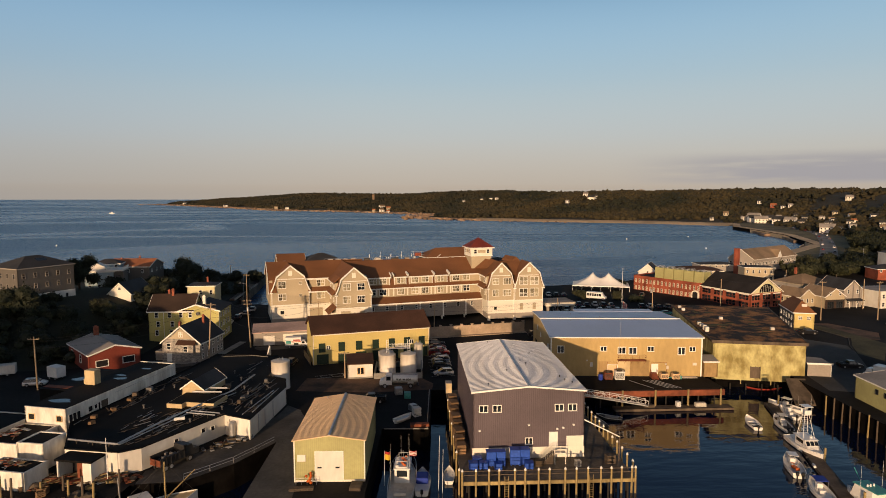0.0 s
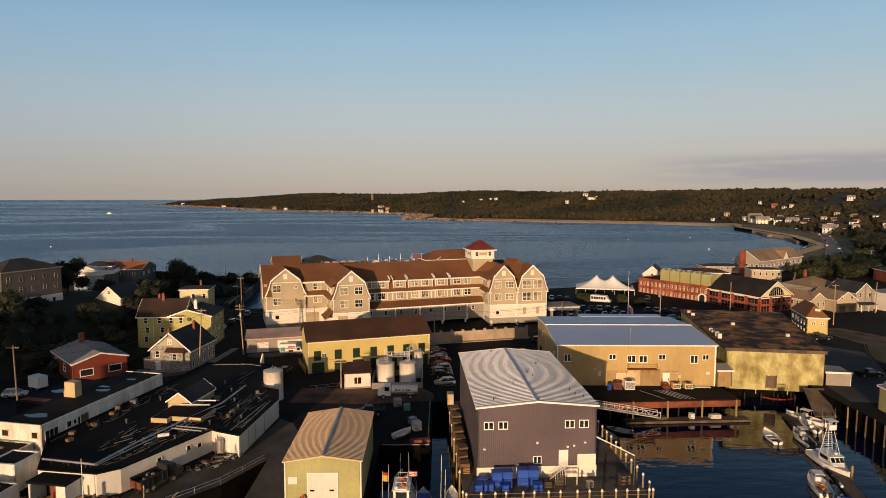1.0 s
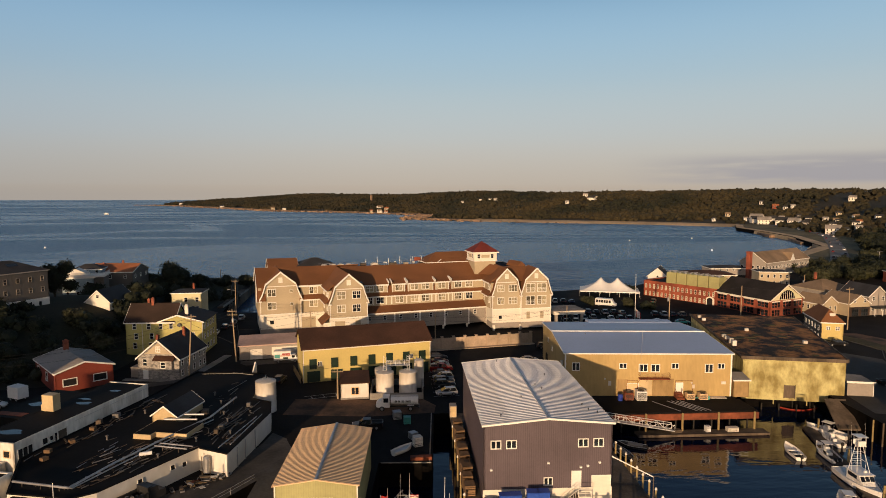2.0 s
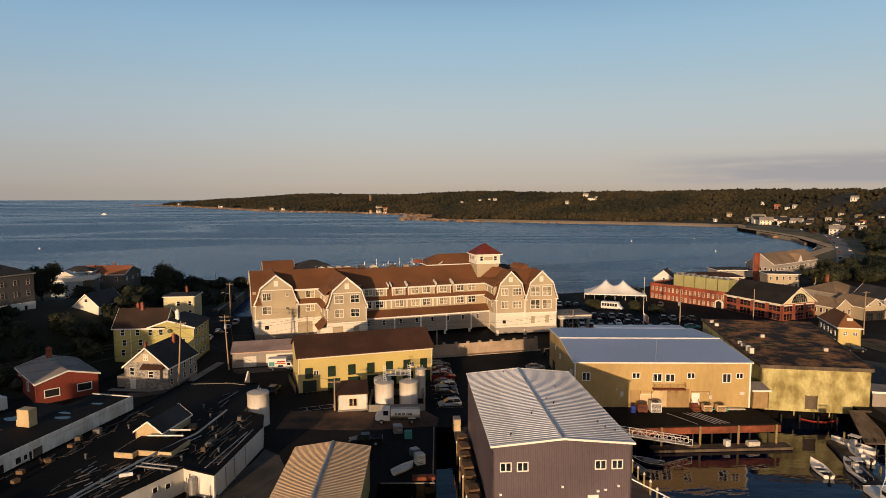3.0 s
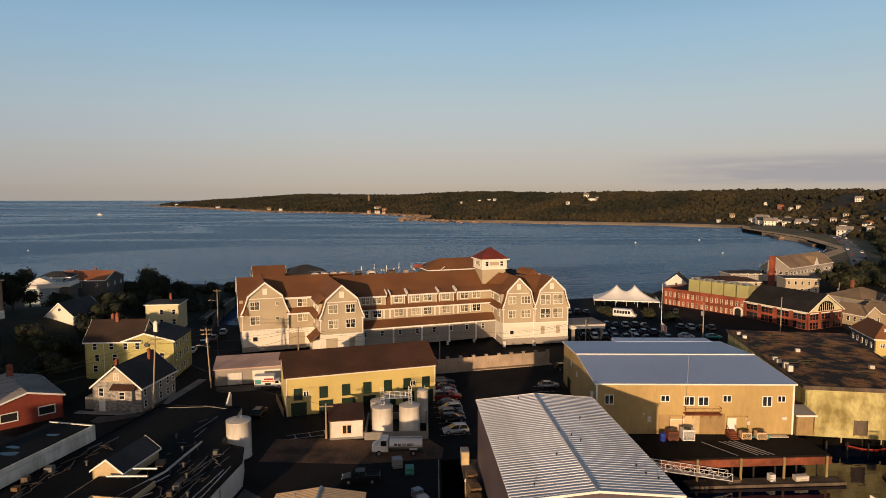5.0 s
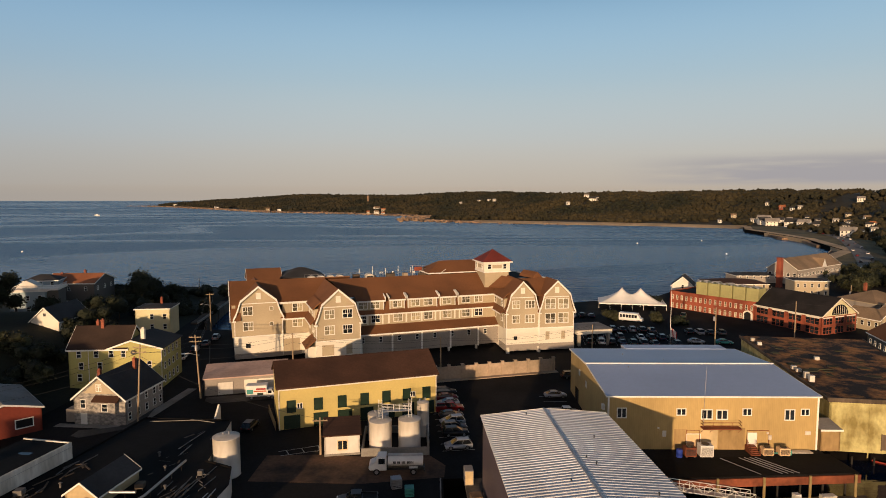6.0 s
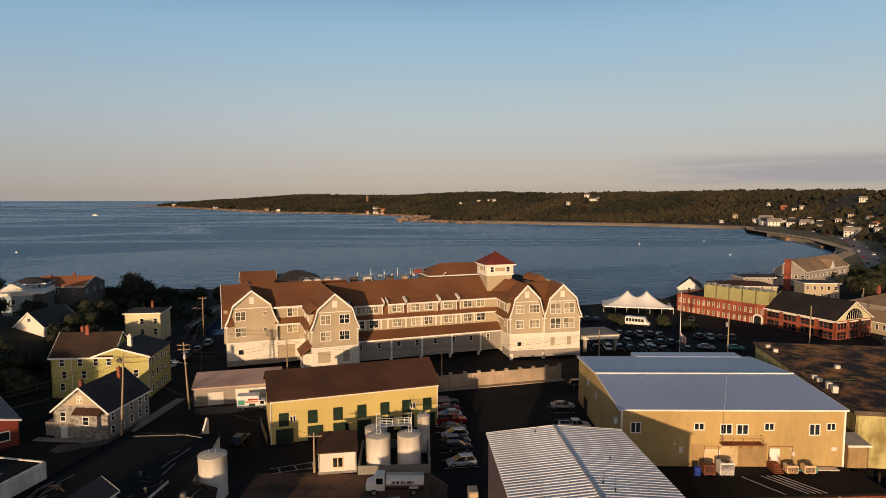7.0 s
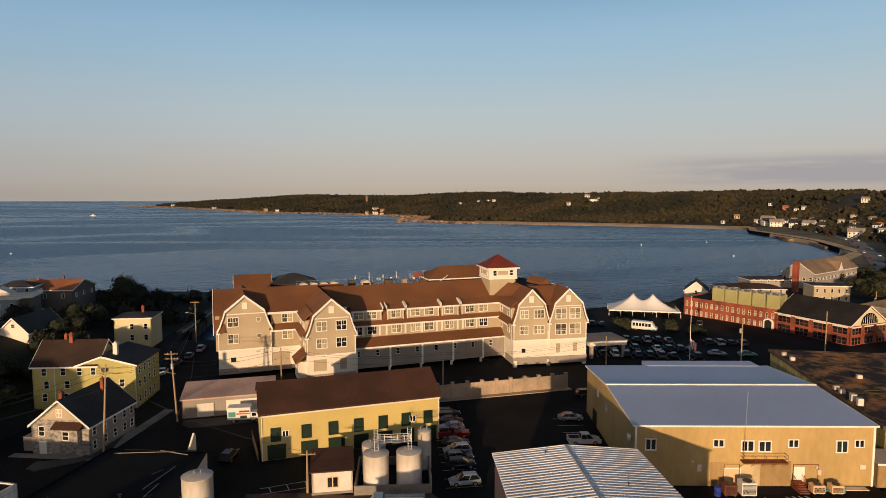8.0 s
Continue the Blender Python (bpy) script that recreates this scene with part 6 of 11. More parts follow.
for z in (22.9, 24.1):
    rod(bm, (31.4, 10.7, z), (36.6, 10.7, z), 0.05)
part("frame", bm, M["galv"], TR)
SV = thing("service_hut", -30.5, 229.0, 18.9, 14.5, "dark slate hipped rooftop house on the hotel terrace", "roof house")
walls(SV, 13, 11, 2.2, "slate", None)
hip_roof(SV, 13, 11, 2.2, 4.7, "slate", 0.3, 0.15, None)
for k in range(5):
    t = thing("roof_hood", 0, 0, 0, 0, "pale curved ventilation hood on the hotel roof", "vent", "roof hoods")
    t.matrix_basis = TR.matrix_basis @ pose(0.6 + 2.7 * k + (6.0 if k > 3 else 0), 5.0, 19.0)
    bm = fresh()
    prism(bm, [(-1.2, 0), (1.2, 0)] + [(1.2 * math.cos(a), 3.0 + 0.9 * math.sin(a)) for a in np.linspace(0, math.pi, 9)], "y", 0, 2.2)
    part("hood", bm, M["tank"], t)
    bm = fresh()
    box(bm, -0.9, 0.9, -0.05, 0.0, 2.4, 3.2)
    part("grille", bm, M["darkmetal"], t)
rng = np.random.default_rng(5)
for k in range(14):
    t = thing("terrace_chair", 0, 0, 0, 0, "small folding chair on the hotel roof terrace", "chair", "chairs on the roof terrace")
    t.matrix_basis = TR.matrix_basis @ pose(17 + 24 * rng.random(), 14.6 + 1.8 * rng.random(), 19.0, 0, 0, rng.uniform(0, 360))
    m_ = ("galv", "white_metal", "oldwood")[k % 3]
    for nm, b in (("seat", (-0.26, 0.26, -0.26, 0.26, 2.2, 2.28)), ("backrest", (-0.26, 0.26, 0.22, 0.27, 2.28, 2.85)), ("pedestal", (-0.06, 0.06, -0.06, 0.06, 0, 2.2))):
        bm = fresh()
        box(bm, *b)
        part(nm, bm, M[m_], t)
# porte-cochere at the east end
PC = thing("entrance_canopy", 53.4, 205.5, 0, 6.5, "flat cream entrance canopy on square columns", "canopy")
bm = fresh()
box(bm, 0, 10.5, 0, 9, 7.4, 8.5)
part("roof", bm, M["cream"], PC)
bm = fresh()
box(bm, -0.2, 10.7, -0.2, 9.2, 8.5, 8.7)
part("roof_edge", bm, M["greyroof"], PC)
for x, y in ((9.4, 0.4), (9.4, 8.0), (0.5, 0.4)):
    bm = fresh()
    box(bm, x, x + 0.8, y, y + 0.8, 3.8, 7.4)
    part("column", bm, M["greyclap"], PC)

# retaining fence with piers in front of the hotel
FN = thing("masonry_fence", 5.0, 176.6, G, 10.2, "long pale rendered wall with capped piers before the hotel", "wall")
bm = fresh()
box(bm, 0, 36.5, 0, 0.25, 0, 3.0)
part("panel_wall", bm, M["fencewall"], FN)
bm = fresh()
box(bm, -0.2, 36.7, -1.5, -0.05, 0, 0.16)
part("kerb", bm, M["fencewall"], FN)
for k in range(12):
    bm = fresh()
    x = 0.3 + 3.25 * k
    box(bm, x - 0.3, x + 0.3, -0.18, 0.42, 0, 3.3)
    box(bm, x - 0.38, x + 0.38, -0.26, 0.5, 3.3, 3.45)
    part("pier_post", bm, M["fencewall"], FN)


# ---- vehicles ----
def wheel_parts(e, xs, y, r=0.33, w=0.22):
    def ty(bm):
        rod(bm, (0, -w / 2, 0), (0, w / 2, 0), r, r, 14)

    def ri(bm):
        rod(bm, (0, -w / 2 - 0.015, 0), (0, w / 2 + 0.015, 0), r * 0.6, r * 0.6, 12)

    for x in xs:
        for s in (-1, 1):
            o = linked("wheel", mesh_of(("wheel", r, w), M["rubber"], ty), e, pose(x, s * y, r))
            linked("rim", mesh_of(("rim", r, w), M["galv"], ri), o, pose(0, 0, 0))


def paint(name, c):
    if "car_" + name not in M:
        M["car_" + name] = mat("car_paint_" + name, c, 0.28, 0.15, 0.06, 0.6, 8, 0.01, spec=0.5)
    return M["car_" + name]


PAINTS = {"silver": (0.34, 0.36, 0.40), "white": (0.75, 0.74, 0.71), "black": (0.012, 0.012, 0.014), "red": (0.20, 0.012, 0.012), "grey": (0.10, 0.10, 0.105), "navy": (0.02, 0.03, 0.07), "green": (0.02, 0.05, 0.035), "teal": (0.05, 0.33, 0.30), "tan": (0.25, 0.20, 0.14)}
CAR_BASE = {}


def car(x, y, yaw, colour, kind="sedan", z=G, label=None, group="parked cars"):
    """A car along local x, nose at +x: lower body, cabin, glass, wheels, lights."""
    key = (colour, kind)
    label = label or f"parked {colour} {'SUV' if kind == 'suv' else kind} on dark asphalt"
    if key in CAR_BASE:
        c = copy_thing(CAR_BASE[key], pose(x, y, z, 0, 0, yaw))
        return tagged(c, label)
    e = thing("car" if kind != "pickup" else "pickup_truck", x, y, z, yaw, label, "car" if kind != "pickup" else "pickup truck", group)
    m = paint(colour, PAINTS[colour])
    L, W = {"sedan": (4.6, 1.78), "suv": (4.6, 1.85), "pickup": (5.6, 1.95)}[kind]
    h1, h2 = {"sedan": (0.92, 1.42), "suv": (1.02, 1.68), "pickup": (1.12, 1.85)}[kind]
    bm = fresh()
    prism(bm, [(-L / 2, 0.42), (-L / 2 + 0.12, 0.24), (L / 2 - 0.14, 0.24), (L / 2 - 0.02, 0.36), (L / 2, 0.52), (L / 2 - 0.07, h1 - 0.3), (L / 2 - 0.28, h1 - 0.17), (L / 2 - 0.7, h1 - 0.07), (L * 0.27, h1 - 0.01), (-L / 2 + 0.3, h1), (-L / 2 + 0.1, h1 - 0.06), (-L / 2 + 0.01, h1 - 0.22)], "y", -W / 2, W / 2)
    bmesh.ops.bevel(bm, geom=[q for q in bm.edges if abs(abs(q.verts[0].co.y) - W / 2) < 1e-4 and abs(q.verts[0].co.y - q.verts[1].co.y) < 1e-4], offset=0.11, segments=3, affect="EDGES")
    part("body", bm, m, e, smooth=kind != "pickup")
    cab = {"sedan": (-1.95, -1.05, 0.25, 1.25), "suv": (-2.22, -1.7, 0.2, 1.25), "pickup": (-0.7, -0.55, 0.75, 1.5)}[kind]
    bm = fresh()
    a, b, c_, d = cab
    lo_ = [bm.verts.new(v) for v in ((a, -W / 2 + 0.06, h1 - 0.02), (d, -W / 2 + 0.06, h1 - 0.02), (d, W / 2 - 0.06, h1 - 0.02), (a, W / 2 - 0.06, h1 - 0.02))]
    hi_ = [bm.verts.new(v) for v in ((b, -W / 2 + 0.25, h2 - 0.06), (c_, -W / 2 + 0.25, h2 - 0.06), (c_, W / 2 - 0.25, h2 - 0.06), (b, W / 2 - 0.25, h2 - 0.06))]
    for i in range(4):
        bm.faces.new((lo_[i], lo_[(i + 1) % 4], hi_[(i + 1) % 4], hi_[i]))
    bm.faces.new(hi_)
    bm.faces.new(lo_[::-1])
    bmesh.ops.bevel(bm, geom=[q for q in bm.edges if q.verts[0].co.z > h1 or q.verts[1].co.z > h1], offset=0.1, segments=2, affect="EDGES")
    part("greenhouse", bm, M["glass"], e, "dark tinted car glass")
    bm = fresh()
    box(bm, b - 0.05, c_ + 0.05, -W / 2 + 0.24, W / 2 - 0.24, h2 - 0.08, h2, 0.05)
    part("roof", bm, m, e)
    for s in (-1, 1):
        for xa, xb in ((a, b), (d, c_), ((a + d) / 2, (b + c_) / 2)):
            bm = fresh()
            rod(bm, (xa, s * (W / 2 - 0.06), h1 - 0.02), (xb, s * (W / 2 - 0.25), h2 - 0.04), 0.03, 0.03, 5)
            part("pillar", bm, m, e)
    if kind == "pickup":
        bm = fresh()
        box(bm, -L / 2 + 0.12, -0.8, -W / 2 + 0.12, W / 2 - 0.12, h1 - 0.02, h1 + 0.03)
        part("bed_liner", bm, M["dark"], e)
        bm = fresh()
        for s in (-1, 1):
            box(bm, -L / 2 + 0.02, -0.75, s * (W / 2 - 0.06) - 0.05, s * (W / 2 - 0.06) + 0.05, h1 - 0.05, h1 + 0.18)
        box(bm, -L / 2, -L / 2 + 0.1, -W / 2 + 0.05, W / 2 - 0.05, h1 - 0.05, h1 + 0.18)
        part("bed_side", bm, m, e)
    wheel_parts(e, (-L * 0.3, L * 0.31), W / 2 - 0.1, 0.33 if kind == "sedan" else 0.38)
    for s in (-1, 1):
        bm = fresh()
        box(bm, L / 2 - 0.12, L / 2 + 0.01, s * (W / 2 - 0.35) - 0.17, s * (W / 2 - 0.35) + 0.17, h1 - 0.38, h1 - 0.22)
        part("headlight", bm, M["white_metal"], e)
        bm = fresh()
        box(bm, -L / 2 - 0.01, -L / 2 + 0.08, s * (W / 2 - 0.25) - 0.13, s * (W / 2 - 0.25) + 0.13, h1 - 0.35, h1 - 0.15)
        part("tail_light", bm, M["red"], e)
    CAR_BASE[key] = e
    return e


# ---- yellow block, tanks and fuel yard ----
YB = thing("yellow_brick_block", -18.7, 150.8, G, 13.1, "long yellow two-storey building with brown roof and green shutters", "building")
YW, YL = 29.7, 13.2
walls(YB, YW, YL, 7.7, "yellow", 10.8, "x")
gable_roof(YB, YW, YL, 7.7, 10.8, "brownroof", "x", 0.35, 0.2, "brownroof")
for u in (2.25, 7.06, 11.4, 15.6, 19.75, 23.75, 27.65):
    window(YB, side_pose("front", u, 4.15, YW, YL), 1.35, 2.0, "plain", "greendoor", "shuttered_window", "greendoor")
for u, w in ((2.35, 2.9), (7.5, 2.7), (11.9, 2.7), (16.0, 2.5), (20.1, 2.5), (24.0, 2.4), (28.0, 2.4)):
    door(YB, side_pose("front", u, 0.05, YW, YL), w, 2.5, "greendoor", "garage_door", "yellow")
for u in (3.75, 24.9):
    window(YB, side_pose("front", u, 4.12, YW, YL), 0.85, 0.9, "slide")
bm = fresh()
for x in (0.05, YW - 0.2):
    box(bm, x, x + 0.15, -0.15, -0.01, 0, 7.6)
box(bm, 0, YW, -0.48, -0.35, 7.3, 7.5)
part("gutter", bm, M["cream"], YB)
bm = fresh()
box(bm, 18.6, 19.3, -0.35, -0.01, 1.2, 2.2, 0.03)
part("meter_box", bm, M["white_metal"], YB)


def fuel_tank(x, y, r, h, label, cap=True):
    t = thing("storage_tank", x, y, G, 0, label, "tank", "fuel storage tanks")
    bm = fresh()
    lathe(bm, [(r * 1.02, 0), (r * 1.02, 0.2), (r, 0.22), (r, h - 0.12), (r * 1.015, h - 0.1), (r * 1.015, h), (r * 0.55, h + 0.14), (0.2, h + 0.2)], 32)
    sh = part("shell", bm, M["tank"], t)
    for f in sh.data.polygons:
        f.use_smooth = abs(f.normal.z) < 0.4
    bm = fresh()
    rod(bm, (0.4, 0.2, h + 0.1), (0.4, 0.2, h + 0.7), 0.1)
    rod(bm, (-0.5, 0.4, h + 0.1), (-0.5, 0.4, h + 0.45), 0.16)
    part("vent", bm, M["galv"], t)
    return t


fuel_tank(-0.5, 140.6, 1.85, 5.1, "white stained upright fuel tank in a walled yard")
fuel_tank(4.3, 140.8, 1.85, 5.1, "white stained upright fuel tank in a walled yard")
fuel_tank(-0.9, 145.4, 1.8, 4.5, "shorter white fuel tank behind the first pair")
fuel_tank(6.9, 146.2, 1.05, 6.0, "narrow white upright tank at the back of the yard")
fuel_tank(-23.5, 133.6, 1.95, 6.0, "large cream silo tank beside the packing sheds")
CW = thing("tank_catwalk", 0, 142.0, G, 2, "white steel catwalk with ladders over the fuel tanks", "catwalk")
bm = fresh()
box(bm, -0.2, 4.6, -0.4, 0.4, 6.0, 6.08)
part("grating", bm, M["galv"], CW)
bm = fresh()
for s in (-0.4, 0.4):
    for z in (6.5, 7.0):
        rod(bm, (-0.2, s, z), (4.6, s, z), 0.03)
    for k in range(6):
        rod(bm, (-0.2 + 0.96 * k, s, 6.05), (-0.2 + 0.96 * k, s, 7.0), 0.03)
part("guard_rail", bm, M["white_metal"], CW)
for x in (-0.5, 4.4):
    bm = fresh()
    for s in (-0.27, 0.27):
        rod(bm, (x + s, -1.4, 5.2), (x + s, -0.4, 8.2), 0.035)
    for k in range(8):
        rod(bm, (x - 0.27, -1.35 + 0.125 * k, 5.35 + 0.375 * k), (x + 0.27, -1.35 + 0.125 * k, 5.35 + 0.375 * k), 0.025)
    part("ladder", bm, M["white_metal"], CW)
CY = thing("containment_wall", -3.6, 138.1, G, -2, "concrete containment wall round the fuel tanks", "wall")
for nm, b in (("front_wall", (0, 11.0, 0, 0.25, 0, 1.35)), ("side_wall", (10.75, 11.0, 0.25, 10, 0, 2.2)), ("side_wall", (0, 0.25, 0.25, 10, 0, 1.35)), ("back_wall", (0.25, 10.75, 9.75, 10, 0, 1.3))):
    bm = fresh()
    box(bm, *b)
    part(nm, bm, M["concrete"], CY)
HU = thing("pump_hut", -9.5, 138.7, G, 4, "small white hut with a patched brown roof", "hut")
walls(HU, 5.7, 6.0, 3.4, "white_wall", None)
bm = fresh()
slab(bm, [(-0.25, -0.3, 3.5), (5.95, -0.3, 3.5), (5.95, 6.2, 4.3), (-0.25, 6.2, 4.3)], 0.2)
part("roof", bm, M["brownroof"], HU)
window(HU, side_pose("front", 2.9, 1.75, 5.7, 6.0), 1.4, 1.4, "slide", "tanroof")
bm = fresh()
box(bm, -0.05, 5.75, -0.06, 0, 0, 0.35)
part("plinth", bm, M["concrete"], HU)

# tanker truck
TT = thing("tanker_truck", 2.0, 132.0, G, 176, "white oil tanker truck with lettering bars on its tank", "truck")
bm = fresh()
prism(bm, [(2.0, 0.75), (3.9, 0.75), (4.15, 0.9), (4.15, 1.55), (3.9, 1.75), (3.15, 1.9), (2.85, 2.75), (2.7, 2.85), (1.55, 2.85), (1.5, 0.75)], "y", -1.1, 1.1)
bmesh.ops.bevel(bm, geom=[q for q in bm.edges if abs(q.verts[0].co.y - q.verts[1].co.y) < 1e-4], offset=0.09, segments=2, affect="EDGES")
part("cab", bm, M["white_metal"], TT)
bm = fresh()
prism(bm, [(2.9, 1.95), (3.1, 1.95), (2.86, 2.65), (2.75, 2.65)], "y", -0.95, 0.95)
for s in (-1, 1):
    box(bm, 1.75, 2.7, s * 1.105 - 0.01, s * 1.105 + 0.01, 1.75, 2.6)
part("cab_window", bm, M["glass"], TT)
bm = fresh()
prof = [(1.12 * math.cos(a), 1.95 + 0.78 * math.sin(a)) for a in np.linspace(0, 2 * math.pi, 21)[:-1]]
prism(bm, prof, "x", -4.0, 1.3)
part("tank_body", bm, M["white_metal"], TT)
bm = fresh()
box(bm, -4.0, 1.3, -0.32, 0.32, 2.7, 2.86)
part("top_rail", bm, M["galv"], TT)
bm = fresh()
for a, b in ((-2.55, -1.55), (-1.3, -0.75), (-0.5, -0.05), (0.1, 0.55)):
    n = max(2, int((b - a) / 0.15))
    for k in range(n):
        x = a + (b - a) * k / n
        for s in (-1, 1):
            box(bm, x, x + 0.115, s * 1.115 - 0.02, s * 1.115 + 0.02, 1.78, 2.16)
part("lettering_bars", bm, M["dark"], TT, "plain dark lettering bars")
bm = fresh()
box(bm, -4.2, 2.0, -0.5, 0.5, 0.6, 0.95)
box(bm, -4.25, -4.1, -1.1, 1.1, 0.55, 0.8)
part("chassis", bm, M["darkmetal"], TT)
bm = fresh()
for s in (-1, 1):
    box(bm, -3.2, -1.9, s * 0.9 - 0.28, s * 0.9 + 0.28, 1.1, 1.18)
part("mudguard", bm, M["white_metal"], TT)
wheel_parts(TT, (3.0, -2.55), 0.95, 0.5, 0.32)
for s in (-1, 1):
    bm = fresh()
    box(bm, 4.08, 4.18, s * 0.8 - 0.16, s * 0.8 + 0.16, 1.0, 1.25)
    part("headlight", bm, M["galv"], TT)

# box truck with stripes
UT = thing("box_truck", -25.2, 169.2, G, 2, "small white box truck with red and green side stripes", "truck")
bm = fresh()
box(bm, -3.0, 1.2, -1.1, 1.1, 0.7, 3.0, 0.05)
part("cargo_box", bm, M["white_metal"], UT)
bm = fresh()
prism(bm, [(1.25, 0.5), (3.1, 0.5), (3.1, 1.15), (2.6, 1.3), (2.2, 2.0), (1.25, 2.05)], "y", -0.95, 0.95)
part("cab", bm, M["white_metal"], UT)
bm = fresh()
prism(bm, [(2.25, 1.95), (2.62, 1.32), (2.68, 1.36), (2.32, 1.98)], "y", -0.85, 0.85)
for s in (-1, 1):
    box(bm, 1.4, 2.15, s * 0.955 - 0.01, s * 0.955 + 0.01, 1.3, 1.9)
part("cab_window", bm, M["glass"], UT)
for nm, m_, b in (("stripe", "red", (-0.9, 1.0, 2.1, 2.45)), ("stripe", "orange", (-1.4, 1.1, 1.7, 1.95)), ("panel_picture", "teal", (-2.8, -1.5, 1.3, 2.2)), ("panel_picture", "greendoor", (-0.7, 0.5, 1.0, 1.5))):
    bm = fresh()
    for s in (-1, 1):
        box(bm, b[0], b[1], s * 1.105 - 0.012, s * 1.105 + 0.012, b[2], b[3])
    part(nm, bm, M[m_], UT)
wheel_parts(UT, (2.2, -1.9), 0.85, 0.4, 0.25)

# low store behind it
LS = thing("low_store", -37.4, 171.6, G, 10, "low grey block store with a weathered pink roof", "building")
walls(LS, 17.0, 9.5, 3.7, "greyclap", None)
bm = fresh()
slab(bm, [(-0.3, -0.3, 3.75), (17.3, -0.3, 3.75), (17.3, 9.8, 4.3), (-0.3, 9.8, 4.3)], 0.25)
part("roof", bm, M["pinkroof"], LS)
door(LS, side_pose("front", 4.2, 0.05, 17, 9.5), 3.0, 2.6, "white_wall", "roller_door", "greyclap")
bm = fresh()
box(bm, 8.0, 16.5, -0.06, -0.003, 0.8, 2.9)
part("wall_panel", bm, M["cream"], LS)


# ---- white packing sheds ----
PK = [(-48.9, 95.0), (-40.1, 92.8), (-37.5, 94.3), (-28.7, 107.9), (-28.0, 107.3), (-23.8, 105.0), (-20.6, 122.7), (-21.5, 128.0), (-25.5, 130.5), (-26.0, 147.0), (-41, 149.5), (-45.2, 134), (-53.4, 106)]


def poly_building(name, pts, z0, z1, wall_m, roof_m, label, category="shed", curb=0.18, curb_m="white_wall"):
    t = thing(name, 0, 0, 0, 0, label, category)
    n = len(pts)
    c = Vector((sum(p[0] for p in pts) / n, sum(p[1] for p in pts) / n))
    for i in range(n):
        a, b = Vector(pts[i]), Vector(pts[(i + 1) % n])
        d = (b - a).normalized()
        nn = Vector((d.y, -d.x)) * 0.25
        bm = fresh()
        prism(bm, [tuple(a), tuple(b), tuple(b - nn), tuple(a - nn)], "z", z0, z1)
        part("wall", bm, M[wall_m], t)
        bm = fresh()
        prism(bm, [tuple(a + nn * 0.3), tuple(b + nn * 0.3), tuple(b - nn * 0.8), tuple(a - nn * 0.8)], "z", z1 + 0.003, z1 + curb)
        part("roof_edge", bm, M[curb_m], t)
    bm = fresh()
    vs = [bm.verts.new((x, y, z1 + 0.01)) for x, y in pts]
    lo_ = [bm.verts.new((x, y, z1 - 0.2)) for x, y in pts]
    for tri in tessellate_polygon([[Vector((x, y, 0)) for x, y in pts]]):
        bm.faces.new([vs[i] for i in tri])
        bm.faces.new([lo_[i] for i in tri])
    part("roof", bm, M[roof_m], t)
    return t


PS = poly_building("packing_shed", PK, G, 7.5, "white_wall", "blackroof", "sprawling white packing shed with a black flat roof", curb_m="blackroof")


def on_wall(a, b, u, z, out=0.0):
    a, b = Vector(a), Vector(b)
    d = (b - a).normalized()
    p = a + d * u + Vector((d.y, -d.x)) * out
    return pose(p.x, p.y, z, 0, 0, math.degrees(math.atan2(d.y, d.x)))


for u, z in ((6.2, 6.4), (11.5, 6.3), (13.5, 6.0)):
    window(PS, on_wall(PK[2], PK[3], u, z), 0.7, 0.7, "plain", "white_wall", glass="dark")
for u in (3.5, 6.5, 10.5):
    bm = fresh()
    rod(bm, (0, -0.12, 0), (0, -0.12, 3.2), 0.07)
    part("drainpipe", bm, M["galv"], PS, at=on_wall(PK[5], PK[6], u, G))
# loading bay; its back wall is near-black in place of the shade inside
LB = thing("loading_bay", -48.6, 92.0, G, -14, "white loading bay with a dark open doorway", "loading bay")
for b, nm, m_ in (((0, 0.4, 0, 3, 0, 3.0), "wall", "white_wall"), ((4.2, 5.6, 0, 3, 0, 3.0), "wall", "white_wall"), ((-0.2, 5.8, -0.2, 3.1, 3.0, 3.3), "roof", "blackroof"), ((0.4, 4.2, 2.6, 2.9, 0, 3.0), "back_wall", "dark"), ((3.0, 4.2, 0.4, 0.5, 0, 2.7), "open_door", "rust")):
    bm = fresh()
    box(bm, *b)
    part(nm, bm, M[m_], LB)
# tall white block
WB1 = thing("white_plant_block", -61.6, 107.8, G, -17, "long white rendered plant block with a black puddled roof", "building")
for a, b in (((0, 0), (8.2, 0)), ((8.2, 0), (8.2, 29)), ((8.2, 29), (0, 29)), ((0, 29), (0, 0))):
    bm = fresh()
    a, b = Vector(a), Vector(b)
    d = (b - a).normalized()
    nn = Vector((d.y, -d.x)) * 0.25
    inner = a.x < 0.1 and b.x < 0.1
    prism(bm, [tuple(a), tuple(b), tuple(b - nn), tuple(a - nn)], "z", 0, 5.97 if inner else 6.1)
    part("wall", bm, M["blackroof" if inner else "dirtywhite"], WB1)
bm = fresh()
box(bm, 0.2, 8.0, 0.2, 28.8, 5.7, 5.95)
part("roof", bm, M["blackroof"], WB1)
bm = fresh()
box(bm, 7.75, 8.28, 11.3, 29.05, 5.4, 5.42)
part("flashing", bm, M["galv"], WB1)
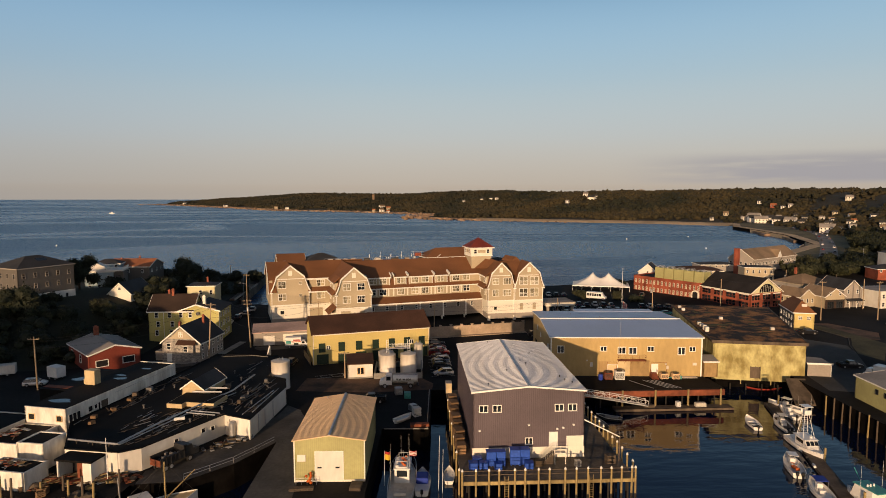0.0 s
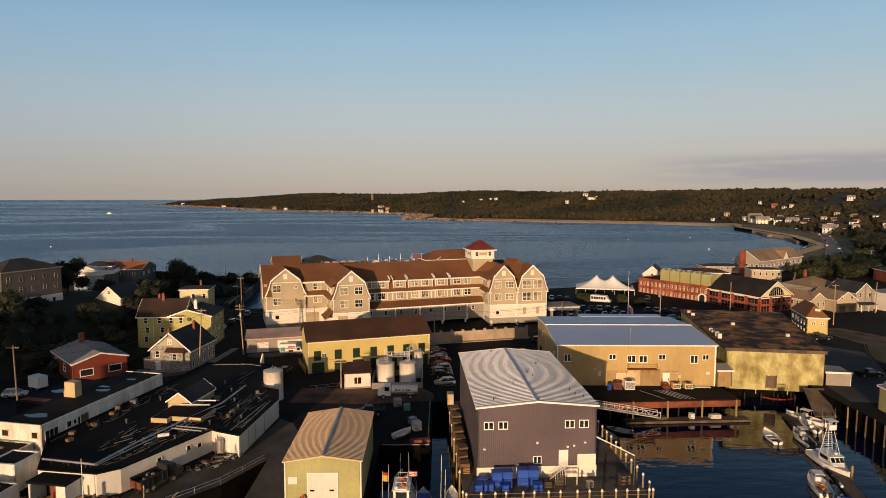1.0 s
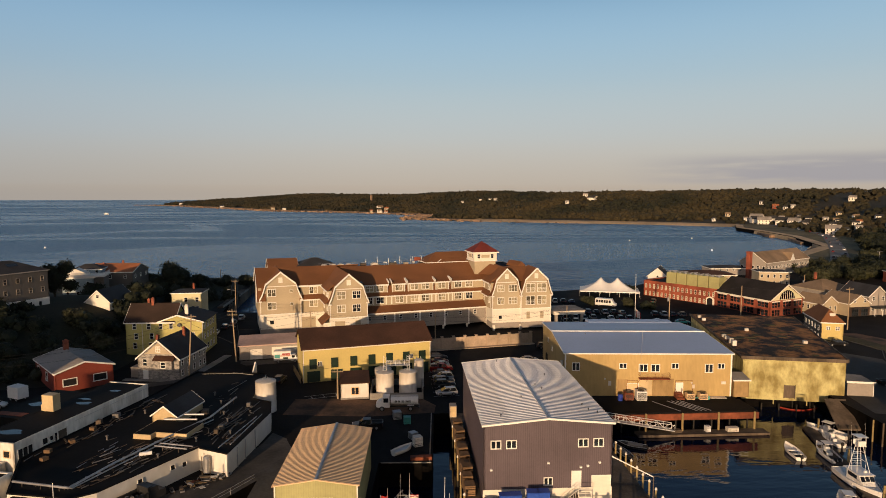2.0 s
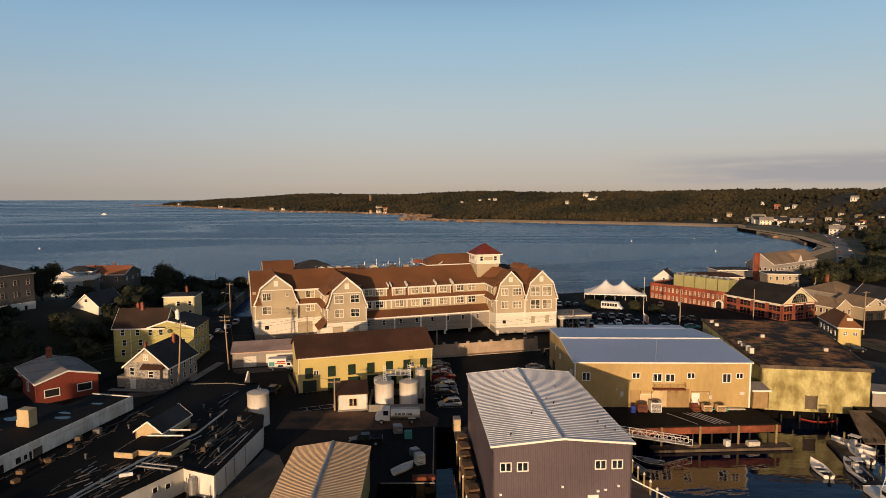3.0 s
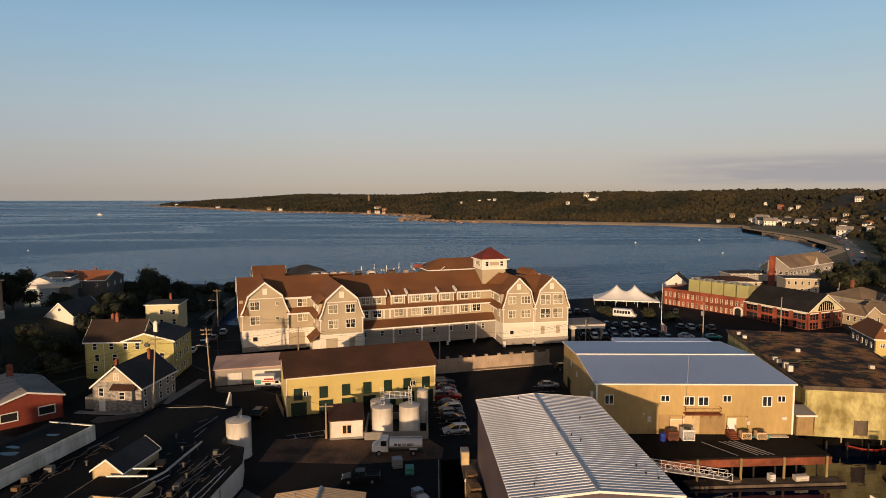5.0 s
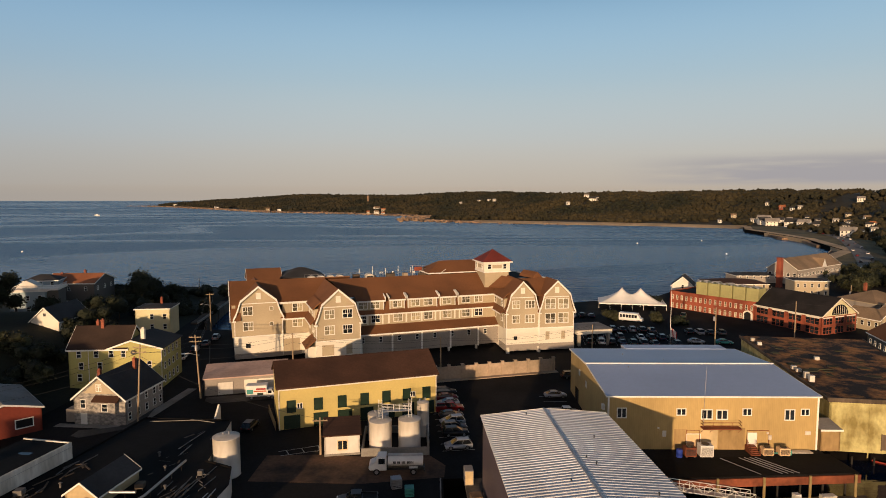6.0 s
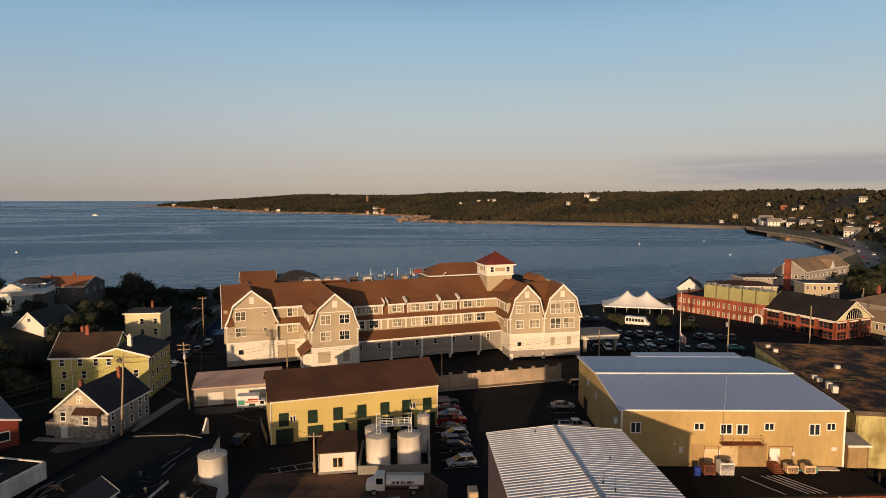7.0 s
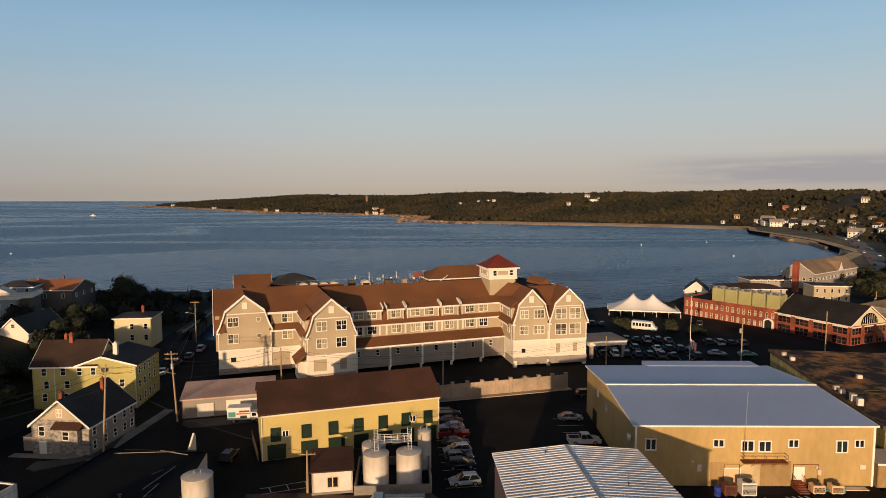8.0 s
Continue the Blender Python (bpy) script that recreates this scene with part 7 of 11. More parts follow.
for u, w, h, z in ((0.95, 0.75, 2.0, 3.9), (1.8, 0.75, 2.0, 3.9), (2.65, 0.75, 2.0, 3.9), (5.3, 0.9, 0.9, 4.4), (5.4, 0.7, 0.6, 3.2), (6.5, 0.6, 0.7, 4.4), (7.4, 0.6, 1.6, 4.1), (8.6, 1.7, 1.8, 4.1)):
    window(WB1, side_pose("right", u, z, 8.2, 29), w, h, "plain", "white_wall", glass="dark" if w != 1.7 else "oldwood")
for u, w in ((1.4, 1.1), (6.9, 1.0)):
    window(WB1, side_pose("front", u, 4.4, 8.2, 29), w, 0.9, "plain", "tanroof", glass="dark")
for k, (x, y, s) in enumerate(((1.6, 13.5, 1.1),)):
    bm = fresh()
    box(bm, x - s, x + s, y - 0.8, y + 0.8, 5.95, 8.7, 0.05)
    part("roof_hood", bm, M["tansheet"], WB1, "tan sheet-metal rooftop hood")
    bm = fresh()
    box(bm, x - s - 0.3, x - s, y - 0.7, y + 0.5, 5.95, 7.0, 0.05)
    part("hood_duct", bm, M["tansheet"], WB1)
for x, y, a, b in ((3.5, 4.0, 2.0, 0.9), (4.4, 17.5, 1.3, 0.7), (2.8, 19.5, 1.1, 0.5), (4.8, 24.5, 1.0, .5)):
    bm = fresh()
    vs = [bm.verts.new((x + a * math.cos(q) * (1 + 0.25 * math.sin(3 * q + x)), y + b * math.sin(q) * (1 + 0.2 * math.cos(2 * q + y)), 5.958)) for q in np.linspace(0, 6.283, 25)[:-1]]
    bm.faces.new(vs)
    part("puddle", bm, M["puddle"], WB1, "shallow rain puddle on the roof")
EX = thing("plant_annex", -61.6, 107.8, G, -17, "low tarred flat-roofed annex beside the white plant", "building")
bm = fresh()
box(bm, -6.5, -0.06, 9.5, 23.0, 0, 5.6)
part("wall", bm, M["blackroof"], EX)
bm = fresh()
box(bm, -6.7, -0.08, 9.3, 23.2, 5.6, 5.8)
part("roof", bm, M["blackroof"], EX)
bm = fresh()
box(bm, -6.4, -1.0, 10.2, 11.6, 5.8, 5.86)
part("roof_walkway", bm, M["rust"], EX, "rusty brown roof walkway strip")
for x, y, a, b in ((-3.4, 16.0, 1.6, 1.0),):
    bm = fresh()
    vs = [bm.verts.new((x + a * math.cos(q) * (1 + 0.25 * math.sin(3 * q + x)), y + b * math.sin(q) * (1 + 0.2 * math.cos(2 * q + y)), 5.808)) for q in np.linspace(0, 6.283, 25)[:-1]]
    bm.faces.new(vs)
    part("puddle", bm, M["puddle"], EX, "shallow rain puddle on the roof")
WX = thing("white_block", -56.6, 96.6, G, -14, "square white rendered block with a black roof", "building")
walls(WX, 4.5, 4.6, 4.0, "dirtywhite", None)
flat_roof(WX, 4.5, 4.6, 4.05, "blackroof", "white_wall", 0.15)
for k, (x, y, w, l, h) in enumerate(((-63.5, 99.5, 6.5, 8.0, 3.2), (-58.5, 90.6, 7.5, 4.2, 2.6), (-72.0, 104.0, 9.0, 9.0, 3.6))):
    t = thing("white_outbuilding", x, y, G, -15, "low white outbuilding with a dark littered roof", "shed", "outbuildings by the plant")
    walls(t, w, l, h, "dirtywhite", None)
    flat_roof(t, w, l, h + 0.05, "blackroof", "dirtywhite", 0.12)
# gabled roof house on the packing shed, with low curb roof before it
GH = thing("roof_monitor", -39.4, 118.9, 7.5, -14, "small cream gabled house on the black roof", "roof house")
walls(GH, 4.5, 8.0, 1.5, "tansheet", 3.1, "y")
gable_roof(GH, 4.5, 8.0, 1.5, 3.1, "slate", "y", 0.25, 0.12)
LC = thing("roof_platform", -40.0, 112.4, 7.5, -14, "low black roof platform with a cream curb", "roof platform")
bm = fresh()
prism(bm, [(0, 0), (3.0, 0), (3.0, 1.2), (8.4, 1.2), (8.4, 6.2), (0, 6.2)], "z", 0.02, 0.8)
part("curb", bm, M["tansheet"], LC)
bm = fresh()
prism(bm, [(0.15, 0.15), (2.85, 0.15), (2.85, 1.35), (8.25, 1.35), (8.25, 6.1), (0.15, 6.1)], "z", 0.8, 0.85)
part("roof", bm, M["blackroof"], LC)
# roof pipework
rng = np.random.default_rng(11)
PW = thing("roof_pipework", -40, 110, 7.5, 0, "galvanised pipe racks running over the black roof", "pipes")


def pipe_run(pts, r, name="pipe", material="galv", posts=True):
    bm = fresh()
    for a, b in zip(pts, pts[1:]):
        rod(bm, a, b, r)
    part(name, bm, M[material], PW)
    if posts:
        for a, b in zip(pts, pts[1:]):
            a, b = Vector(a), Vector(b)
            n = max(1, int((b - a).length / 2.2))
            for k in range(n):
                p = a.lerp(b, (k + 0.5) / n)
                bm = fresh()
                rod(bm, (p.x, p.y, 0), p, 0.05, 0.05, 6)
                part("pipe_support", bm, M["oldwood"], PW)


pipe_run([(-9.5, -12.6, 0.6), (-1.2, -15.2, 0.6), (1.6, -7.5, 0.6), (6.5, 2.5, 0.7), (10.0, 9.0, 0.8), (12.0, 19.0, 0.9)], 0.16)
pipe_run([(-9.5, -12.2, 0.35), (-1.0, -14.8, 0.35), (2.2, -7.7, 0.35), (7.0, 2.2, 0.4), (10.6, 8.8, 0.4)], 0.1)
pipe_run([(3.5, 9.5, 1.3), (9.0, 9.0, 1.3)], 0.18, posts=True)
pipe_run([(3.0, 7.5, 1.2), (8.5, 7.0, 1.2)], 0.18, posts=True)
pipe_run([(5.5, -1.5, 0.7), (10.8, -3.2, 0.7)], 0.12)
pipe_run([(5.0, -2.4, 0.7), (10.2, -4.1, 0.7)], 0.12)
pipe_run([(14.5, -3.0, 0.3), (17.5, 10, 0.3)], 0.07)
pipe_run([(16.0, -2.0, 0.3), (18.2, 11, 0.3)], 0.07)
pipe_run([(9.0, 25.3, 0.1), (11.0, 32, 0.1)], 0.07, "roof_batten", "concrete", False)
pipe_run([(9.9, 23.2, 0.1), (10.5, 26.8, 0.1)], 0.07, "roof_batten", "concrete", False)
pipe_run([(0.4, 37.6, 0.1), (9.1, 37.4, 0.1)], 0.06, "roof_batten", "concrete", False)
pipe_run([(6.5, 38.2, 0.1), (11.5, 36.0, 0.1)], 0.06, "roof_batten", "concrete", False)
bm = fresh()
rod(bm, (3.6, -4.6, 0.35), (5.2, -4.1, 0.35), 0.28)
part("gas_cylinder", bm, M["white_metal"], PW)
for k in range(46):
    x = rng.uniform(-4, 9)
    y = rng.uniform(-9, 4) + (x - 2) * 0.9
    if y > 8 or y < -12:
        continue
    a = rng.uniform(-0.4, 0.4) + 1.05
    l = rng.uniform(0.6, 3.2)
    bm = fresh()
    rod(bm, (x, y, 0.08 + 0.1 * rng.random()), (x + l * math.cos(a), y + l * math.sin(a), 0.1 + 0.2 * rng.random()), rng.uniform(0.03, 0.08), None, 5)
    part("scrap_pipe", bm, M["galv" if k % 3 else "oldwood"], PW)
for k, (x, y) in enumerate(((12.6, 3.0), (12.9, 4.8), (8.2, 12.5), (15.0, 15.5), (-8, 9.0), (-6.5, 12))):
    bm = fresh()
    s = 0.34 + 0.1 * (k % 3)
    box(bm, x - s, x + s, y - s, y + s, 0.25, 0.95, 0.05)
    for q in (-0.4, 0.4):
        rod(bm, (x + q, y - 0.4, 0), (x + q, y - 0.4, 0.3), 0.05, None, 5)
        rod(bm, (x + q, y + 0.4, 0), (x + q, y + 0.4, 0.3), 0.05, None, 5)
    part("roof_fan", bm, M["litter" if k % 2 else "oldwood"], PW)
# seams, patches and litter on the black roofs
SEAM = mesh_of(("roof_seam",), M["litter"], lambda bm: box(bm, -0.5, 0.5, -0.03, 0.03, 0, 0.03))
PATCH = mesh_of(("roof_patch",), M["oldwood"], lambda bm: box(bm, -0.5, 0.5, -0.16, 0.16, 0, 0.02))
rng = np.random.default_rng(17)
for k in range(120):
    u, v = rng.random(), rng.random()
    x, y = -43.5 + 20 * u, 99 + 46 * v
    y0 = 97 if x < -37 else 97 + (x + 37) * 1.5
    if y < y0 + 2 or y > 145 or x > -23.5 + (0 if 108 < y < 121 else -3.5) or (-43 < x < -30 and 110 < y < 126) or (y > 118 and x < -33):
        continue
    a = rng.choice((56, 56, 60, 52, 150, 12, 100)) + rng.normal(0, 6)
    m_ = pose(x - PW.location.x, y - PW.location.y, 0.015, 0, 0, a)
    m_ = m_ @ pose(0, 0, 0) @ Matrix.Diagonal((rng.uniform(0.4, 2.4), rng.uniform(0.5, 1.3), 1, 1))
    linked("roof_litter", SEAM if k % 4 else PATCH, PW, m_)
# long pipes laid over the eastern roof, planks and crates along the plant wall, small vents
PIPE = mesh_of(("roof_pipe",), M["litter"], lambda bm: rod(bm, (-0.5, 0, 0.09), (0.5, 0, 0.09), 0.07, None, 6))
PLANK = mesh_of(("roof_plank",), M["oldwood"], lambda bm: box(bm, -0.5, 0.5, -0.12, 0.12, 0, 0.06))
CRATE = mesh_of(("roof_crate",), M["cratewood"], lambda bm: box(bm, -0.45, 0.45, -0.35, 0.35, 0, 0.5))
HOOD = mesh_of(("roof_cowl",), M["litter"], lambda bm: (rod(bm, (0, 0, 0), (0, 0, 0.6), 0.14, None, 8), rod(bm, (0, 0, 0.6), (0, 0, 0.75), 0.28, 0.12, 8)))
rng = np.random.default_rng(23)
PX, PY = PW.location.x, PW.location.y
for k in range(40):
    f = rng.random()
    x, y = -27.5 + 3.2 * f + rng.uniform(-1.8, 1.6), 109 + 18 * rng.random()
    a = 79 + rng.normal(0, 4) if k % 4 else rng.uniform(0, 180)
    linked("roof_pipe" if k % 3 else "roof_plank", PIPE if k % 3 else PLANK, PW, pose(x - PX, y - PY, 0.02 + 0.02 * (k % 4), 0, 0, a) @ Matrix.Diagonal((rng.uniform(1.0, 5.5) if k % 4 else rng.uniform(0.5, 1.6), 1, 1, 1)))
for k in range(44):
    f = rng.random()
    x, y = -52.6 + 8.2 * f + rng.uniform(0.3, 3.2), 105.5 + 27 * f + rng.uniform(-1.0, 1.0)
    a = 73 + rng.normal(0, 8) if k % 3 else rng.uniform(0, 180)
    me = (PLANK, PIPE, PLANK)[k % 3] if k % 12 else CRATE
    linked("roof_crate" if me is CRATE else "roof_plank" if me is PLANK else "roof_pipe", me, PW, pose(x - PX, y - PY, 0.02 + 0.02 * (k % 4), 0, 0, a) @ Matrix.Diagonal((1 if me is CRATE else rng.uniform(0.8, 3.4), 1, 1, 1)))
for k in range(36):
    f = rng.random()
    x, y = -40.5 + 12 * f + rng.normal(0, 0.9), 96.5 + 17 * f + rng.normal(0, 0.9)
    linked("roof_plank" if k % 2 else "roof_pipe", PLANK if k % 2 else PIPE, PW, pose(x - PX, y - PY, 0.02 + 0.03 * (k % 4), 0, 0, 56 + rng.normal(0, 14)) @ Matrix.Diagonal((rng.uniform(0.6, 3.0), 0.7, 1, 1)))
for x, y in ((-33.5, 104.6), (-29.8, 110.5), (-27.0, 118.5), (-25.2, 113.0), (-38.0, 104.0), (-30.5, 128.0), (-33.0, 133.0), (-44.0, 112.5), (-42.5, 124.0), (-28.5, 122.0)):
    linked("roof_cowl", HOOD, PW, pose(x - PX, y - PY, 0))
WS = thing("wedge_wall", -29.6, 146.0, G, 80, "pale wedge-shaped retaining wall beside the yard", "wall")
bm = fresh()
prism(bm, [(0, 0), (5.0, 0), (5.0, 4.6), (4.6, 5.2)], "y", 0, 0.3)
part("panel", bm, M["white_wall"], WS)
# dark tipper by the shed
DT = thing("tipper_truck", -33.6, 95.9, G, 57, "dark rusty tipper truck loaded with scrap", "truck")
bm = fresh()
box(bm, -2.9, 1.4, -1.15, 1.15, 1.0, 1.12)
for s in (-1, 1):
    box(bm, -2.9, 1.4, s * 1.15 - 0.06, s * 1.15 + 0.06, 1.12, 2.15)
    for k in range(6):
        x = -2.7 + 0.78 * k
        box(bm, x, x + 0.12, s * 1.24 - 0.05, s * 1.24 + 0.05, 1.05, 2.2)
    box(bm, -2.95, 1.45, s * 1.18 - 0.1, s * 1.18 + 0.1, 2.15, 2.27)
box(bm, 1.3, 1.42, -1.15, 1.15, 1.12, 2.9)
box(bm, 1.42, 2.2, -1.1, 1.1, 2.8, 2.9)
part("tipper_body", bm, M["darkmetal"], DT)
bm = fresh()
box(bm, -3.0, -2.9, -1.15, 1.15, 1.0, 2.0)
part("tailgate", bm, M["rust"], DT, "rusty red tailgate")
bm = fresh()
prism(bm, [(1.6, 0.8), (4.1, 0.8), (4.2, 1.0), (4.15, 1.7), (3.1, 1.85), (2.85, 2.65), (1.65, 2.7)], "y", -1.05, 1.05)
part("cab", bm, M["darkmetal"], DT)
bm = fresh()
prism(bm, [(2.93, 1.9), (3.08, 1.9), (2.87, 2.55), (2.77, 2.55)], "y", -0.9, 0.9)
part("windscreen", bm, M["glass"], DT)
bm = fresh()
for k in range(26):
    x, y = rng.uniform(-2.6, 0.9), rng.uniform(-0.85, 0.7)
    prism(bm, [(x + rng.uniform(0.1, 0.35) * math.cos(q), y + rng.uniform(0.1, 0.3) * math.sin(q)) for q in np.linspace(0, 5.2, 6)], "z", 1.1, 1.5 + rng.uniform(0, 0.75))
part("scrap_load", bm, M["litter"], DT, "heap of pale scrap")
wheel_parts(DT, (2.4, -1.0, -2.0), 0.95, 0.5, 0.35)

# unseen blocks, added out of view to cast shade on the hillside and houses
for x, y, w, l, h in ((-102, 42, 14, 20, 14.5), (-112, 44, 9.6, 18, 9.5), (-142, 44, 29.5, 20, 25.0), (-232, 46, 90, 26, 25.0), (-330, 80, 80, 60, 24.0)):
    t = thing("cold_store", x, y, G, -4, "plain unseen block added to shade the hillside houses", "building", "cold stores")
    walls(t, w, l, h, "white_wall", None)
    flat_roof(t, w, l, h, "blackroof", "white_wall", 0.4)

# broken boards and scrap heaped on the low roofs and the quay end
rng = np.random.default_rng(91)
SCRAP = [mesh_of(("scrap", i), M[m_], lambda bm, s=s: box(bm, -s[0], s[0], -s[1], s[1], 0, s[2])) for i, (m_, s) in enumerate((("oldwood", (1.0, 0.09, 0.05)), ("ply", (0.5, 0.3, 0.04)), ("dirt", (0.8, 0.12, 0.1)), ("galv", (0.9, 0.05, 0.05)), ("rust", (0.45, 0.25, 0.12)), ("dirtywhite", (0.6, 0.35, 0.03))))]
for x, y, z, w, l, n, label in ((-55.0, 92.2, G + 2.75, 5.0, 2.2, 26, "broken boards and scrap heaped on the low outbuilding roof"), (-60.4, 103.0, G + 3.35, 4.0, 4.5, 22, "broken boards and scrap scattered on the low outbuilding roof"),
                                (-44.5, 91.8, G, 6.0, 3.4, 44, "tangled heap of boards, rods and scrap at the quay end"), (-50.2, 90.6, G, 3.0, 3.6, 26, "heap of broken timber beside the outbuildings"), (-27.6, 103.0, G + 0.02, 3.2, 2.0, 16, "scrap timber lying along the packing shed wall")):
    t = thing("scrap_heap", x, y, z, -15, label, "scrap")
    for k in range(n):
        f = rng.random(2) - 0.5
        up = 0.5 * (1 - 2 * max(abs(f[0]), abs(f[1]))) * rng.random() + 0.01 * (k % 5)
        linked("scrap_piece", SCRAP[int(rng.integers(6))], t, pose(f[0] * w, f[1] * l, up, rng.normal(0, 5), rng.normal(0, 7), rng.uniform(0, 360)))


# ---- houses on the hill and along the street ----
def house(name, x, y, z, yaw, w, l, h, peak, wall_m, roof_m, label, along="y", hip=False, trim="white", rows=(), sides=("front",), cols=3, ww=0.8, wh=1.35, category="house", chim=(), z0=0.0, over=0.35):
    t = thing(name, x, y, z, yaw, label, category)
    walls(t, w, l, h, wall_m, None if hip else peak, along, z0=z0)
    if hip:
        hip_roof(t, w, l, h, peak, roof_m, over, 0.18, trim)
    else:
        gable_roof(t, w, l, h, peak, roof_m, along, over, 0.18, trim)
    for side in sides:
        span = w if side in ("front", "back") else l
        n = cols if side in ("front", "back") else max(2, int(round(cols * l / w)))
        for zz in rows:
            for k in range(n):
                window(t, side_pose(side, span * (k + 0.5) / n, zz, w, l), ww, wh, "sash", trim or "white")
    for c in chim:
        chimney(t, *c)
    return t


# long yellow house
H2 = thing("yellow_house", -67.7, 179.0, 3.6, -1, "long yellow clapboard house with brown roof and brick chimneys", "house")
walls(H2, 19.6, 9.5, 9.2, "olive", None)
bm = fresh()
prism(bm, [(0, 9.2), (9.5, 9.2), (4.75, 13.0)], "x", 0.0, 12.2)
part("attic_wall", bm, M["olive"], H2)
gable_roof(H2, 12.2, 9.5, 9.2, 13.2, "darkbrown", "x", 0.35)
bm = fresh()
prism(bm, [(8.2, 9.2), (19.6, 9.2), (13.2, 10.9)], "y", 0.01, 12.0)
part("gable_wall", bm, M["olive"], H2)
bm = fresh()
slab(bm, [(8.0, -0.35, 9.25), (13.2, -0.35, 11.1), (13.2, 12.3, 11.1), (8.0, 12.3, 9.25)], 0.18)
slab(bm, [(20.0, -0.35, 9.2), (13.2, -0.35, 11.1), (13.2, 12.3, 11.1), (20.0, 12.3, 9.2)], 0.18)
rr_ = part("roof", bm, M["slate"], H2)
bm = fresh()
for a, b in (((8.0, 9.2), (13.2, 11.05)), ((13.2, 11.05), (20.0, 9.15))):
    prism(bm, [(a[0], a[1] - 0.3), (b[0], b[1] - 0.3), (b[0], b[1] + 0.06), (a[0], a[1] + 0.06)], "y", -0.42, -0.35)
part("bargeboard", bm, M["white"], rr_)
bm = fresh()
box(bm, 19.4, 19.6, 9.5, 12.0, 0, 9.2)
box(bm, 10, 19.4, 11.8, 12.0, 0, 9.2)
part("wall", bm, M["olive"], H2)
for u, z in ((2.2, 8.1), (5.8, 8.1), (8.9, 8.1), (11.5, 8.1), (2.6, 5.5), (6.5, 5.5), (16.9, 5.6), (2.2, 3.0), (6.2, 3.0)):
    window(H2, side_pose("front", u, z, 19.6, 9.5), 0.85, 1.45, "sash")
for u in (1.5, 4.0, 6.5, 9.0):
    for z in (2.0, 5.0, 7.8):
        window(H2, pose(19.6, u, z, 0, 0, 90), 0.85, 1.4, "sash")
chimney(H2, 4.2, 5.0, 12.4, 14.3, 0.55)
chimney(H2, 5.5, 4.4, 12.2, 14.6, 0.65)
chimney(H2, 14.6, 3.0, 9.6, 12.8, 0.8, "cream")
bm = fresh()
box(bm, 7.0, 7.9, 3.0, 4.0, 11.6, 11.75)
part("skylight", bm, M["glass"], H2)
for x in (4.2, 19.5):
    bm = fresh()
    rod(bm, (x, -0.12, 0), (x, -0.12, 9.1), 0.07)
    part("downpipe", bm, M["white"], H2)
bm = fresh()
rod(bm, (13.7, -0.25, 8.4), (13.7, -0.55, 8.4), 0.5, 0.5, 16)
part("satellite_dish", bm, M["darkmetal"], H2)

# stone-faced house
H1 = thing("stone_house", -56.6, 157.5, G, -11, "grey stone-faced gabled house with charcoal roof", "house")
walls(H1, 10.0, 12.4, 4.9, "stone", 9.0, "y", mats={"right": "greyclap"})
gable_roof(H1, 10.0, 12.4, 4.9, 9.0, "slate", "y", 0.35)
bm = fresh()
prism(bm, [(1.9, 5.9), (8.1, 5.9), (5.0, 8.5)], "y", -0.06, 0.0)
part("gable_panel", bm, M["beige"], H1)
window(H1, side_pose("front", 5.0, 7.0, 10, 14.2), 0.9, 1.2, "grid")
window(H1, side_pose("front", 1.8, 3.9, 10, 14.2), 0.9, 1.5, "sash")
window(H1, side_pose("front", 6.6, 3.6, 10, 14.2) @ pose(0, -0.9, 0), 1.0, 1.3, "sash")
bm = fresh()
box(bm, 4.6, 8.6, -0.9, 0, 2.4, 4.8)
part("bay", bm, M["stone"], H1)
bm = fresh()
slab(bm, [(4.2, -1.3, 4.75), (9.2, -1.3, 4.75), (9.2, 0, 5.6), (4.2, 0, 5.6)], 0.15)
part("bay_roof", bm, M["brownroof"], H1)
door(H1, side_pose("front", 1.9, 0, 10, 14.2), 1.0, 2.1, "white")
for u in (1.2, 3.9, 6.6, 9.3, 11.4):
    for z in (1.5, 3.8):
        window(H1, side_pose("right", u, z, 10, 12.4), 0.8, 1.3, "sash")
chimney(H1, 3.2, 3.0, 7.0, 9.3, 0.55)
chimney(H1, 6.4, 9.0, 8.0, 10.0, 0.55)
bm = fresh()
box(bm, -2.4, 0, 1.0, 6.0, 0, 2.4)
part("side_annex", bm, M["greyclap"], H1)
bm = fresh()
box(bm, -3, 11.5, -1.6, -0.1, -0.02, 0.08)
box(bm, 10.2, 12.2, 0, 22, -0.02, 0.08)
pv = part("pavement", bm, M["concrete"])
pv.matrix_basis = pose(-56.6, 157.5, G, 0, 0, -11)
tagged(pv, "pale concrete pavement beside the stone house", "pavement", kind="structure")

# red house
H4 = house("red_house", -69.6, 147.8, 4.0, 40, 11.3, 16.8, 4.3, 5.9, "redclap", "greyroof", "low red clapboard house with a pale grey roof", "y", rows=(), chim=((5.7, 14.4, 5.2, 8.0, 1.0),))
for u in (2.7, 8.6):
    window(H4, side_pose("front", u, 2.0, 11.3, 16.8), 2.5, 1.4, "plain", "white", glass="dark")
for u in (3.0, 10.0):
    window(H4, side_pose("left", u, 2.4, 11.3, 16.8), 1.3, 1.7, "sash")

# hill houses
# the shade over this house is put into its dark boards and grey trim
BH = house("big_house", -108.9, 191.0, 12.0, 60, 17.3, 13.0, 11.6, 14.8, "shadebrownclap", "slate", "tall grey hip-roofed house with a white basement storey", hip=True, rows=(6.2, 9.4), sides=("front", "left"), cols=5, z0=-2.0, trim="greyclap")
bm = fresh()
